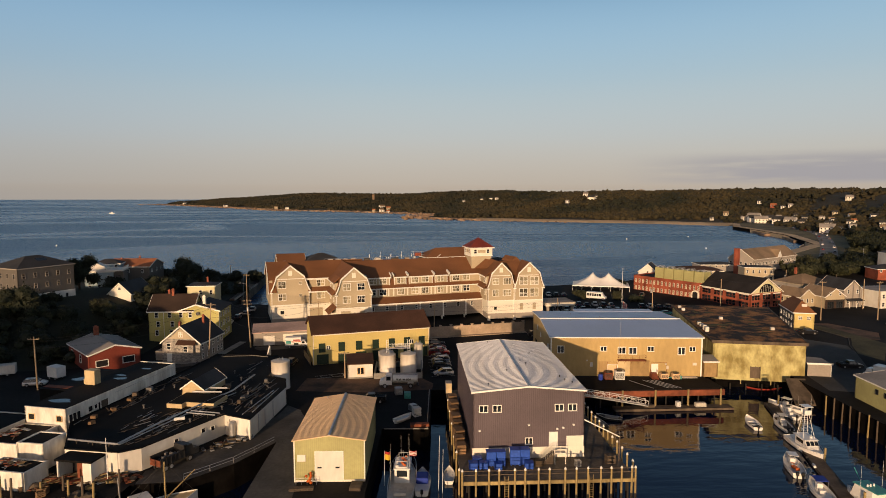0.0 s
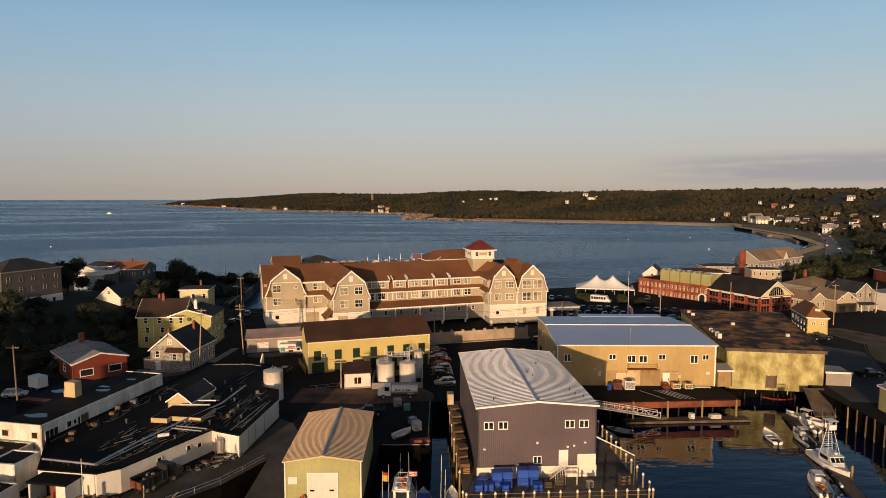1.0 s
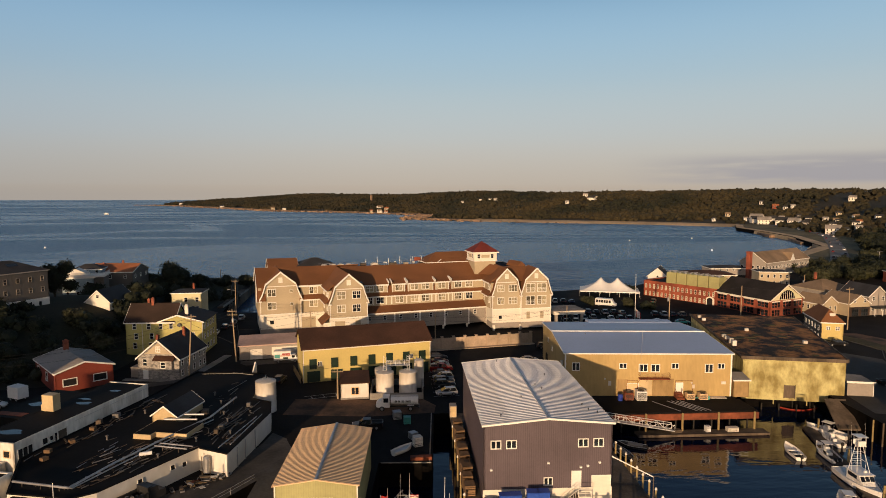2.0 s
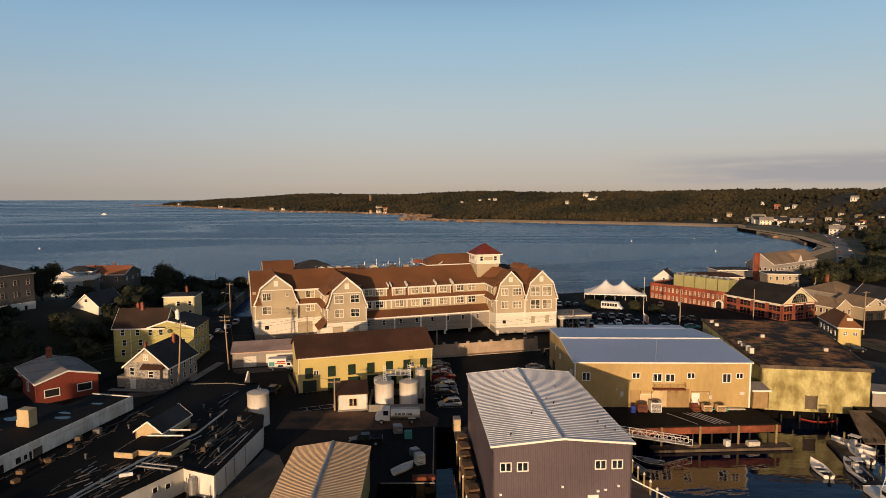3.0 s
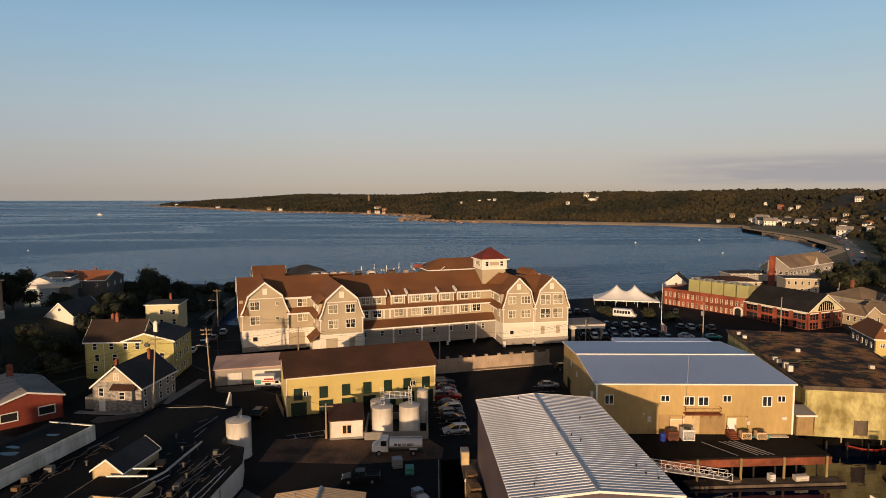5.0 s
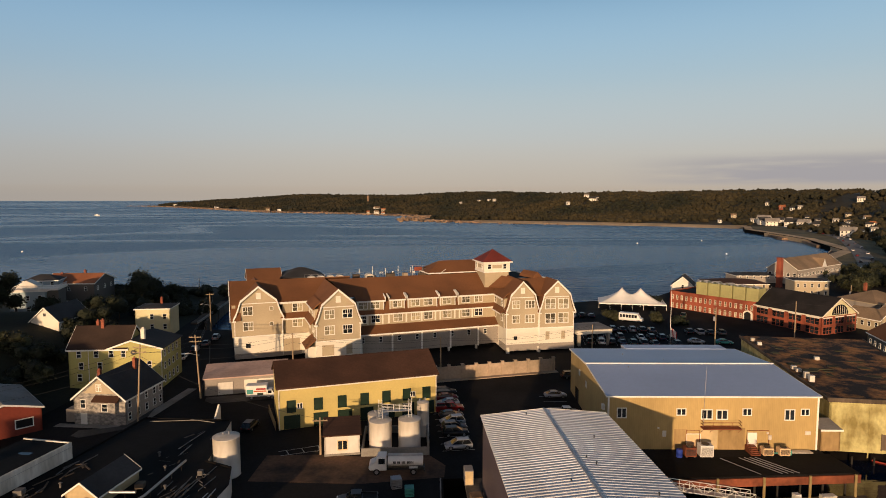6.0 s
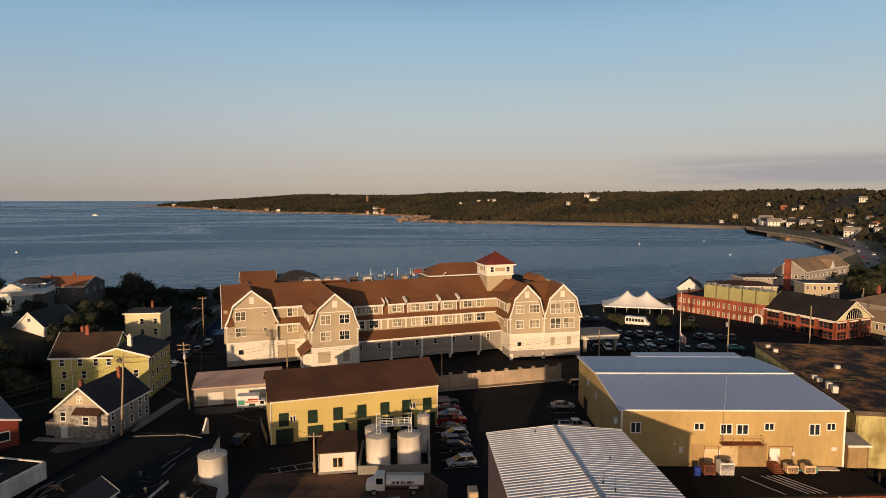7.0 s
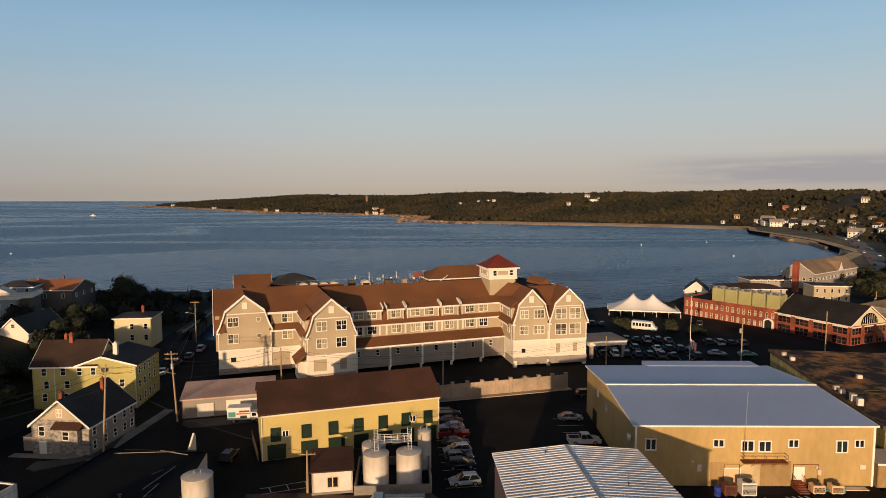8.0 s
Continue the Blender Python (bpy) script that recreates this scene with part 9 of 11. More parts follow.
def wire(name, a, b, sag, r=0.022, label="thin dark overhead cable"):
    a, b = Vector(a), Vector(b)
    bm = fresh()
    pts = [a.lerp(b, k / 14) - Vector((0, 0, sag * 4 * (k / 14) * (1 - k / 14))) for k in range(15)]
    tube(bm, pts, r, 4)
    w = part(name, bm, M["wire"])
    tagged(w, label, "cable", "overhead cables")


for dz, dx in ((0, -1.0), (0, 1.0), (-0.9, -1.0), (-0.9, 1.0), (-3.0, 0)):
    wire("cable", (-38.5 + dx, 170.2, 16.9 + dz), (-44.1 + dx, 156.2, 18.3 + dz), 0.7)
    wire("cable", (-38.5 + dx, 170.2, 16.9 + dz), (-53.2 + dx, 235.3, 15.5 + dz), 1.6)
for dz in (0, -0.9, -3.2):
    wire("cable", (-44.1, 156.2, 18.3 + dz), (-75.2, 136.4, 15.0 + dz * 0.6), 1.4)
    wire("cable", (-38.0, 170.2, 15.5 + dz), (-21.0, 185.0, 13.8 + dz * 0.6), 0.9)
    wire("cable", (-21.0, 185.0, 13.8 + dz * 0.6), (13.5, 184.5, 12.3 + dz * 0.5), 1.3)
    wire("cable", (13.5, 184.5, 12.3 + dz * 0.5), (56.1, 200.8, 11.0 + dz * 0.4), 1.5)
wire("cable", (-44.1, 156.2, 16.8), (-10.2, 139.6, 10.0), 1.6)
wire("cable", (81.4, 184, 18.1), (108.6, 193, 17.6), 0.6)
wire("cable", (108.6, 193, 17.6), (142.7, 191.4, 16.8), 1.0)
FP = thing("flagpole", 78.9, 202.6, G, 0, "tall white flagpole with a limp striped flag", "flagpole")
bm = fresh()
rod(bm, (0, 0, 0), (0, 0, 16.4), 0.09, 0.05)
lathe(bm, [(0.04, 16.4), (0.12, 16.5), (0.04, 16.65)], 8)
part("pole", bm, M["white_metal"], FP)
for k in range(9):
    bm = fresh()
    a = 0.12 + 0.16 * k
    m_ = "red" if k % 2 == 0 else "white"
    v0 = [(0.08 + 0.2 * k, 0.1 * math.sin(k * 1.1), 5.6 - 0.16 * k), (0.28 + 0.2 * k, 0.1 * math.sin((k + 1) * 1.1), 5.45 - 0.16 * k), (0.24 + 0.2 * k, 0.1 * math.sin((k + 1) * 1.1), 3.0 - 0.1 * k), (0.05 + 0.2 * k, 0.1 * math.sin(k * 1.1), 3.1 - 0.1 * k)]
    slab(bm, v0, 0.02)
    part("flag_stripe", bm, M["navy" if k == 0 else m_], FP)


# ---- houses across the bay ----
for k, (x, y, w, wm, rm) in enumerate(FAR_HOUSES):
    z = max(far_z(x, y), G - 0.6 if y < 700 else 0) - 0.5
    a = math.degrees(math.atan2(y, x)) - 90 + ((k * 37) % 50 - 25)
    w = w * 0.72
    h = min(6.5, 3.2 + w * 0.2)
    t = thing("far_house", x, y, z, a, "house among the trees across the bay", "house", "houses across the bay")
    t["label"] = {"white_wall": "white gabled house among trees across the bay", "cream": "cream gabled house among trees across the bay", "beige": "tan gabled house near the far shore", "brick": "orange-red house among trees on the far hill", "paleblue": "pale blue house beside the shore road", "greyclap": "grey gabled house beside the shore road"}[wm]
    walls(t, w, w * 0.7, h + 1, wm, h + 1 + w * 0.26, "x", z0=-1.0)
    gable_roof(t, w, w * 0.7, h + 1, h + 1 + w * 0.26, rm, "x", 0.4, 0.3, None)
    for u in range(max(2, int(w / 3.5))):
        n = max(2, int(w / 3.5))
        for zz in (2.6, h - 0.4):
            window(t, side_pose("front", w * (u + 0.5) / n, zz, w, w * 0.7), 1.2, 1.7, "plain")
t = thing("stone_tower", -45, 1859, 22, 0, "slender stone lookout tower above the woods", "tower")
bm = fresh()
lathe(bm, [(3.4, -2), (3.2, 20), (3.6, 20.2), (3.6, 22)], 16)
part("shaft", bm, M["rock"], t)

# shore road with parked cars, promenade rail and small pier
bm = fresh()
ROAD = [(236, 318), (263, 351), (297, 394), (338, 449), (382, 511), (428, 578), (452, 620), (478, 674), (500, 742), (522, 818)]
lo, hi = [], []
for i, (x, y) in enumerate(ROAD):
    a, b = Vector(ROAD[max(0, i - 1)]), Vector(ROAD[min(len(ROAD) - 1, i + 1)])
    d = (b - a).normalized()
    n = Vector((d.y, -d.x)) * 5.5
    lo.append(bm.verts.new((x - n.x, y - n.y, G + 0.25)))
    hi.append(bm.verts.new((x + n.x, y + n.y, G + 0.25)))
for i in range(len(ROAD) - 1):
    bm.faces.new((lo[i], hi[i], hi[i + 1], lo[i + 1]))
tagged(part("road", bm, M["paleroad"]), "pale grey shore road along the bay", "road", kind="structure")
for k in range(20):
    f = 1.3 + 0.34 * k
    i = min(len(ROAD) - 2, int(f))
    a, b = Vector(ROAD[i]), Vector(ROAD[i + 1])
    p = a.lerp(b, f - i)
    d = (b - a).normalized()
    o = Vector((d.y, -d.x)) * (3.6 if k % 2 else -3.6)
    car(p.x + o.x, p.y + o.y, math.degrees(math.atan2(d.y, d.x)), ("white", "silver", "black", "grey", "red", "white")[k % 6], ("sedan", "suv")[k % 2], G + 0.26, "car on the shore road", "cars on the shore road")
SW_ = thing("sea_wall", 0, 0, 0, 0, "tan stone sea wall along the bay promenade", "wall", kind="structure")
SEA = [(352, 484), (392, 558), (418, 653), (441, 740), (484, 829)]
for a, b in zip(SEA, SEA[1:]):
    a, b = Vector(a), Vector(b)
    n = Vector(((b - a).y, -(b - a).x)).normalized() * 3
    bm = fresh()
    prism(bm, [tuple(a - n), tuple(b - n), tuple(b + n), tuple(a + n)], "z", -2, G - 0.6)
    part("wall_length", bm, M["sand"], SW_)
bm = fresh()
WALKWAY = [(262, 402), (352, 485), (404, 600), (418, 655), (440, 760), (480, 830)]
for (ax, ay), (bx, by) in zip(WALKWAY, WALKWAY[1:]):
    w = Vector((by - ay, ax - bx)).normalized() * 9
    prism(bm, [(ax, ay), (bx, by), (bx + w.x, by + w.y), (ax + w.x, ay + w.y)], "z", G - 0.3, G + 0.12)
tagged(part("promenade", bm, M["sand"]), "pale tan promenade along the bay sea wall", "pavement", kind="structure")
PR = thing("shore_jetty", 332, 468, 0, 49, "railed timber jetty along the end of the bay", "jetty")
bm = fresh()
box(bm, -2, 27, -3, 4, 2.0, 2.6)
part("deck", bm, M["oldwood"], PR)
for k in range(6):
    bm = fresh()
    rod(bm, (5 * k, -2.7, -2), (5 * k, -2.7, 3.4), 0.25)
    rod(bm, (5 * k, 3.7, -2), (5 * k, 3.7, 3.4), 0.25)
    part("pile_pair", bm, M["oldwood"], PR)
bm = fresh()
for z in (3.4, 3.9):
    rod(bm, (-2, 3.7, z - 0.4), (27, 3.7, z - 0.4), 0.1)
part("handrail", bm, M["white"], PR)
for pts in (((402, 634), (428, 640), (446, 655), (456, 690), (438, 706), (424, 690)), ((377, 548), (391, 540), (424, 585), (446, 616), (456, 642), (440, 656), (414, 630))):
    bm = fresh()
    rim = []
    for i, p in enumerate(pts):
        a, b = Vector(p), Vector(pts[(i + 1) % len(pts)])
        for q in range(6):
            c = a.lerp(b, q / 6)
            rim.append((c.x + 2.2 * noise.noise(Vector((c.x * 0.2, c.y * 0.2, 2))), c.y + 2.2 * noise.noise(Vector((c.x * 0.2, c.y * 0.2, 7)))))
    prism(bm, rim, "z", -2.0, 2.3)
    tagged(part("rock_platform", bm, M["rock"]), "flat tan rock platform jutting from the bay shore", "rocks", kind="structure")
# granite shore rocks
rng = np.random.default_rng(77)
cs, rs = [], []
for (x, y) in SH:
    if y < 960:
        continue
    dens = 26 if y > 1050 else 10 if y > 880 else 16
    for _ in range(dens):
        o = abs(rng.normal(0, 6))
        cs.append((x + rng.normal(0, 14) + 0.5 * o, y + rng.normal(0, 14) + o, rng.uniform(0, 1.2)))
        rs.append(rng.uniform(1.0, 4.2) * (1.2 if y > 1050 else 0.6 if y > 880 else 0.32))
rk = clumps("shore_rocks", cs, rs, M["rock"], 0.55, 0.25, 1, None, 8)
tagged(rk, "warm lit granite boulders along the far shoreline", "rocks", kind="stuff")
cs = [(-1020 + 95 * q + rng.normal(0, 12), 2650 - 40 * q + rng.normal(0, 8), 0.4) for q in np.linspace(0, 1, 30)]
rk = clumps("reef_rocks", cs, rng.uniform(2, 6, 30), M["rock"], 0.4, 0.25, 1, None, 9)
tagged(rk, "low rocky reef off the headland tip", "rocks", kind="stuff")


# ---- ground details ----
def sheet(name, pts, z, material, label, category, t=0.05):
    """A flat sheet of ground lying over the asphalt."""
    bm = fresh()
    prism(bm, pts, "z", z - t, z)
    return tagged(part(name, bm, M[material]), label, category, kind="structure")


sheet("pavement", [(-54.5, 151.6), (-52.7, 150.5), (-47.1, 153.6), (-44.3, 156.2), (-45.2, 168.0), (-47.0, 171.2), (-47.9, 155.2), (-51.5, 154.2), (-54.3, 154.0)], G + 0.12, "paving", "worn grey corner pavement by the stone house", "pavement", 0.13)
sheet("forecourt", [(-36.4, 168.4), (-34.6, 166.6), (-24.0, 168.4), (-20.0, 171.2), (-20.0, 173.5), (-36.8, 170.6)], G + 0.03, "paving", "pale concrete apron before the low store", "forecourt")
sheet("verge", [(122.4, 149.5), (124.0, 142.6), (131.5, 151.0), (138.6, 159.0), (137.6, 178.0), (134.0, 187.0), (131.8, 186.0), (133.5, 166.0), (127.5, 158.0)], G + 0.03, "drygrass", "dry brown grass verge beside the street", "verge")
sheet("dirt_lot", [(133.5, 166.2), (140.5, 163.5), (147.0, 172.0), (141.5, 186.0), (134.6, 187.0), (137.8, 178.0)], G + 0.025, "browndirt", "bare brown dirt lot beside the corner house", "ground")
sheet("yard_surface", [(-20.0, 131.0), (-3.4, 128.6), (9.0, 129.6), (9.6, 133.6), (7.2, 138.0), (-3.8, 138.2), (-10.4, 139.6), (-18.8, 140.0)], G + 0.012, "browndirt", "brown worn yard round the tanker truck", "ground")
sheet("yard_surface", [(-36.8, 89.8), (-30.2, 90.2), (-24.3, 95.6), (-19.3, 103.5), (-17.4, 104.0), (-17.2, 119.0), (-20.2, 122.0), (-21.0, 117.6), (-24.3, 106.9), (-30.5, 100.9), (-37.0, 94.1)], G + 0.012, "apron", "grey worn quay apron beside the packing shed", "ground")
sheet("yard_surface", [(-20.35, 61.0), (-14.2, 61.0), (-13.0, 107.0), (-17.38, 119.0), (-17.5, 103.9), (-19.15, 103.5), (-20.3, 85.0)], G + 0.014, "apron", "grey worn quay apron between the slip and the metal shed", "ground")
sheet("street", [(-47.4, 171.6), (-38.4, 170.6), (-44.2, 199.5), (-50.6, 223.0), (-55.0, 233.0), (-61.6, 229.0), (-59.4, 215.6), (-51.5, 190.0)], G + 0.012, "asphalt", "narrow dark side street down to the shore", "street")


def stripe(a, b, w=0.14, label="worn white parking line"):
    a, b = Vector(a), Vector(b)
    d = (b - a).normalized()
    nn = Vector((d.y, -d.x)) * w / 2
    bm = fresh()
    prism(bm, [tuple(a - nn), tuple(b - nn), tuple(b + nn), tuple(a + nn)], "z", G + 0.016, G + 0.024)
    tagged(part("parking_line", bm, M["paintline"]), label, "road marking", "parking lines", "structure")


for a, b in (((-17.2, 141.4), (-10.9, 143.2)), ((-16.6, 139.7), (-10.4, 141.2)), ((-10.9, 143.2), (-10.3, 140.2)), ((-15.4, 140.2), (-16.0, 141.7)), ((-13.0, 140.8), (-13.6, 142.4))):
    stripe(a, b)
for k in range(11):
    stripe((9.6, 139.0 + 2.9 * k), (15.0, 139.2 + 2.9 * k))
for k in range(5):
    stripe((32.4, 151.2 + 3.4 * k), (37.2, 150.9 + 3.4 * k))
for r, (x0, y0, n) in enumerate(((57.0, 209.9, 10), (59.0, 216.9, 10), (60.5, 226.9, 9))):
    for k in range(n):
        x, y = x0 + 2.9 * k, y0 - 0.64 * k
        stripe((x - 0.5, y - 2.4), (x + 0.5, y + 2.4), 0.12)
sheet("street", [(93.5, 121.5), (104.0, 118.0), (122.0, 149.2), (126.0, 158.0), (118.0, 168.0), (108.0, 150.0), (97.5, 139.0)], G + 0.010, "streetgrey", "pale grey worn quay street", "street")
# kerbs
def kerb(pts, label="low concrete kerb along the street"):
    for a, b in zip(pts, pts[1:]):
        a, b = Vector(a), Vector(b)
        d = (b - a).normalized()
        nn = Vector((d.y, -d.x)) * 0.09
        bm = fresh()
        prism(bm, [tuple(a - nn), tuple(b - nn), tuple(b + nn), tuple(a + nn)], "z", G - 0.05, G + 0.14)
        tagged(part("kerb", bm, M["paving"]), label, "kerb", "street kerbs", "structure")


kerb([(-38.2, 170.8), (-43.9, 199.6), (-50.2, 223.2)])
kerb([(-47.5, 171.8), (-51.7, 190.0), (-59.7, 215.8)])
kerb([(121.8, 149.3), (126.9, 158.2), (132.9, 166.2), (131.2, 186.2)])
# plank fence beside the yellow block
PFN = thing("plank_fence", -22.2, 160.4, G, -73, "weathered tan plank fence beside the yellow block", "fence")
for k in range(30):
    bm = fresh()
    box(bm, 0.34 * k, 0.34 * k + 0.29, 0, 0.04, 0, 1.55 + 0.06 * ((k * 7) % 3))
    part("plank", bm, M["ply"], PFN)
for z in (0.35, 1.2):
    bm = fresh()
    box(bm, 0, 10.2, 0.04, 0.1, z, z + 0.1)
    part("fence_rail", bm, M["oldwood"], PFN)

# low timber breakwater beside the inlet
BW2 = thing("breakwater", -60.6, 252.0, 0, 3.0, "long dark timber breakwater walkway beside the inlet", "breakwater")
bm = fresh()
box(bm, -1.2, 1.2, 0, 76, -2, 3.4)
part("bulkhead", bm, M["wetwood"], BW2)
bm = fresh()
box(bm, -1.4, 1.4, 0, 76, 3.4, 3.6)
part("walkway", bm, M["oldwood"], BW2)
for k in range(20):
    bm = fresh()
    rod(bm, (1.3, 0.5 + 3.9 * k, -2), (1.3, 0.5 + 3.9 * k, 4.7), 0.16, 0.14, 7)
    part("post", bm, M["oldwood"], BW2)

sheet("meadow", [(356, 486), (396, 559), (421, 653), (444, 741), (486, 829), (998, 1096), (1290, 640), (900, 250), (330, 290), (246, 296), (246, 384), (266, 401)], G + 0.05, "parkgrass", "dry brown parkland beside the shore road", "ground")


# ---- boats and floats ----
def hull(bm, L, B, H, sheer=0.35, flat=0.75, n=14):
    """A lofted hull along x, stern at -L/2, bow at +L/2, keel at z=-0.25."""
    secs = []
    for i in range(n + 1):
        f = i / n
        x = -L / 2 + L * f
        w = B / 2 * (flat + (1 - flat) * math.sin(f * 3.0)) * (1 - max(0, (f - 0.45) / 0.55) ** 2.3)
        w = max(w, 0.03)
        top = H + sheer * max(0, (f - 0.35) / 0.65) ** 2
        secs.append([bm.verts.new(p) for p in ((x, -w, top), (x - 0.02, -w * 0.93, 0.15), (x - 0.15 * f, -w * 0.4, -0.25), (x - 0.15 * f, w * 0.4, -0.25), (x - 0.02, w * 0.93, 0.15), (x, w, top))])
    for a, b in zip(secs, secs[1:]):
        for k in range(5):
            bm.faces.new((a[k], a[k + 1], b[k + 1], b[k]))
    bm.faces.new(secs[0])
    bm.faces.new(secs[-1][::-1])
    return [(v[0].co.copy(), v[5].co.copy()) for v in secs]


def boat(name, x, y, yaw, L, B, H, label, deck_m="gelcoat", hull_m="gelcoat", group="moored boats", category="boat", well=0.0):
    t = thing(name, x, y, 0.02, yaw, label, category, group)
    bm = fresh()
    edge = hull(bm, L, B, H)
    part("hull", bm, M[hull_m], t)
    bm = fresh()
    vs = [bm.verts.new((a.x, a.y * 0.93, a.z - 0.12 - well)) for a, b in edge] + [bm.verts.new((b.x, b.y * 0.93, b.z - 0.12 - well)) for a, b in reversed(edge)]
    bm.faces.new(vs)
    part("deck", bm, M[deck_m], t)
    for s in (0, 1):
        bm = fresh()
        tube(bm, [p[s] for p in edge], 0.055)
        part("gunwale", bm, M["gelcoat"], t)
    return t


def outboard(t, x, y=0.0, z=0.55):
    bm = fresh()
    box(bm, x - 0.5, x - 0.02, y - 0.22, y + 0.22, z, z + 0.6, 0.08)
    box(bm, x - 0.3, x - 0.12, y - 0.08, y + 0.08, -0.4, z)
    part("outboard_motor", bm, M["rubber"], t)


def console(t, x, w=0.9, h=1.25, top=True, zb=0.35):
    bm = fresh()
    box(bm, x - 0.45, x + 0.45, -w / 2, w / 2, zb, zb + h, 0.08)
    part("console", bm, M["gelcoat"], t)
    bm = fresh()
    slab(bm, [(x + 0.35, -w / 2, zb + h), (x + 0.35, w / 2, zb + h), (x + 0.1, w / 2, zb + h + 0.5), (x + 0.1, -w / 2, zb + h + 0.5)], 0.03)
    part("windscreen", bm, M["glass"], t)
    bm = fresh()
    box(bm, x - 1.5, x - 0.9, -w / 2, w / 2, zb, zb + 0.6, 0.06)
    part("helm_seat", bm, M["gelcoat"], t)
    if top:
        bm = fresh()
        box(bm, x - 1.2, x + 0.7, -w / 2 - 0.3, w / 2 + 0.3, zb + 1.95, zb + 2.02, 0.02)
        part("hard_top", bm, M["gelcoat"], t)
        for sx in (-1.0, 0.5):
            for sy in (-1, 1):
                bm = fresh()
                rod(bm, (x + sx, sy * (w / 2 + 0.1), zb), (x + sx, sy * (w / 2 + 0.15), zb + 1.97), 0.03, None, 6)
                part("top_support", bm, M["galv"], t)


def whip(t, x, y, z0, z1, lean=0.0):
    bm = fresh()
    rod(bm, (x, y, z0), (x + lean, y, z1), 0.025, 0.012, 5)
    part("antenna", bm, M["white_metal"], t)


b = boat("skiff", 71.9, 114.2, 78, 6.4, 2.3, 0.62, "open white skiff with one outboard on the dark basin", well=0.22)
outboard(b, -3.2)
bm = fresh()
for x in (-1.2, 0.6):
    box(bm, x - 0.3, x + 0.3, -0.95, 0.95, 0.35, 0.5, 0.03)
part("thwart", bm, M["gelcoat"], b)
bm = fresh()
box(bm, -2.4, 1.6, -0.7, 0.7, 0.3, 0.34)
part("floor_mat", bm, M["oldwood"], b)
b = boat("centre_console_boat", 77.3, 113.0, 77, 7.6, 2.5, 0.8, "white centre-console boat tied to the floating dock", well=0.25)
console(b, 0.1)
outboard(b, -3.8, 0.35)
outboard(b, -3.8, -0.35)
bm = fresh()
box(bm, 1.5, 2.5, -0.5, 0.5, 0.5, 0.85, 0.05)
part("bow_seat", bm, M["dirt"], b)
b = boat("centre_console_boat", 84.3, 122.3, 118, 7.4, 2.5, 0.8, "white open boat moored behind the float", well=0.25)
console(b, 0.0)
outboard(b, -3.7)
b = boat("centre_console_boat", 82.6, 118.8, 82, 6.6, 2.3, 0.7, "small grey-white boat with black motor", well=0.25)
console(b, 0.0, top=False)
outboard(b, -3.3)
# sport fishing boat with a tuna tower
b = boat("tower_boat", 74.3, 101.6, -94, 11.5, 3.9, 1.15, "white sport-fishing boat with a tall aluminium tower", category="fishing boat")
bm = fresh()
prism(bm, [(-1.6, 1.0), (3.2, 1.0), (2.5, 1.6), (1.6, 2.75), (-1.6, 2.75)], "y", -1.35, 1.35)
part("wheelhouse", bm, M["gelcoat"], b)
for k in (-1, 0, 1):
    bm = fresh()
    slab(bm, [(2.35, k * 0.85 - 0.36, 1.86), (2.35, k * 0.85 + 0.36, 1.86), (1.82, k * 0.85 + 0.36, 2.58), (1.82, k * 0.85 - 0.36, 2.58)], 0.03)
    part("front_window", bm, M["glass"], b)
for s in (-1, 1):
    bm = fresh()
    box(bm, -1.2, 1.2, s * 1.36 - 0.01, s * 1.36 + 0.01, 1.8, 2.5)
    part("side_window", bm, M["glass"], b)
bm = fresh()
box(bm, -2.4, 2.0, -1.5, 1.5, 2.75, 2.87, 0.03)
part("cabin_top", bm, M["gelcoat"], b)
bm = fresh()
rod(bm, (0.6, 0.6, 2.87), (0.6, 0.6, 3.2), 0.3, 0.28, 12)
part("radar_dome", bm, M["gelcoat"], b)
bm = fresh()
for sx, sy in ((-1.4, -1.2), (-1.4, 1.2), (0.9, -1.2), (0.9, 1.2)):
    rod(bm, (sx, sy, 2.8), (-0.5 + sx * 0.25, sy * 0.38, 7.6), 0.05)
for k in range(9):
    z = 3.3 + 0.47 * k
    f = (z - 2.8) / 4.8
    rod(bm, (-1.4 + f * 0.55, -1.2 + f * 0.74, z), (-1.4 + f * 0.55, 1.2 - f * 0.74, z), 0.03, None, 5)
for z in (4.6, 6.2):
    f = (z - 2.8) / 4.8
    rod(bm, (-1.4 + f * 0.55, -1.2 + f * 0.74, z), (0.9 - f * 1.17, -1.2 + f * 0.74, z), 0.03, None, 5)
    rod(bm, (-1.4 + f * 0.55, 1.2 - f * 0.74, z), (0.9 - f * 1.17, 1.2 - f * 0.74, z), 0.03, None, 5)
part("tower_frame", bm, M["white_metal"], b)
bm = fresh()
box(bm, -1.2, 0.3, -0.75, 0.75, 7.55, 7.65)
box(bm, -1.2, -1.1, -0.75, 0.75, 7.65, 8.5)
box(bm, -0.1, 0.3, -0.7, 0.7, 7.65, 8.5, 0.05)
part("tower_platform", bm, M["gelcoat"], b)
bm = fresh()
box(bm, -1.5, 0.5, -0.95, 0.95, 9.25, 9.33, 0.02)
for sx in (-1.1, 0.2):
    for sy in (-0.7, 0.7):
        rod(bm, (sx, sy, 7.6), (sx, sy, 9.25), 0.03, None, 5)
part("tower_top", bm, M["gelcoat"], b)
for s in (-1, 1):
    whip(b, -0.4, s * 1.3, 2.8, 11.5, -0.8)
bm = fresh()
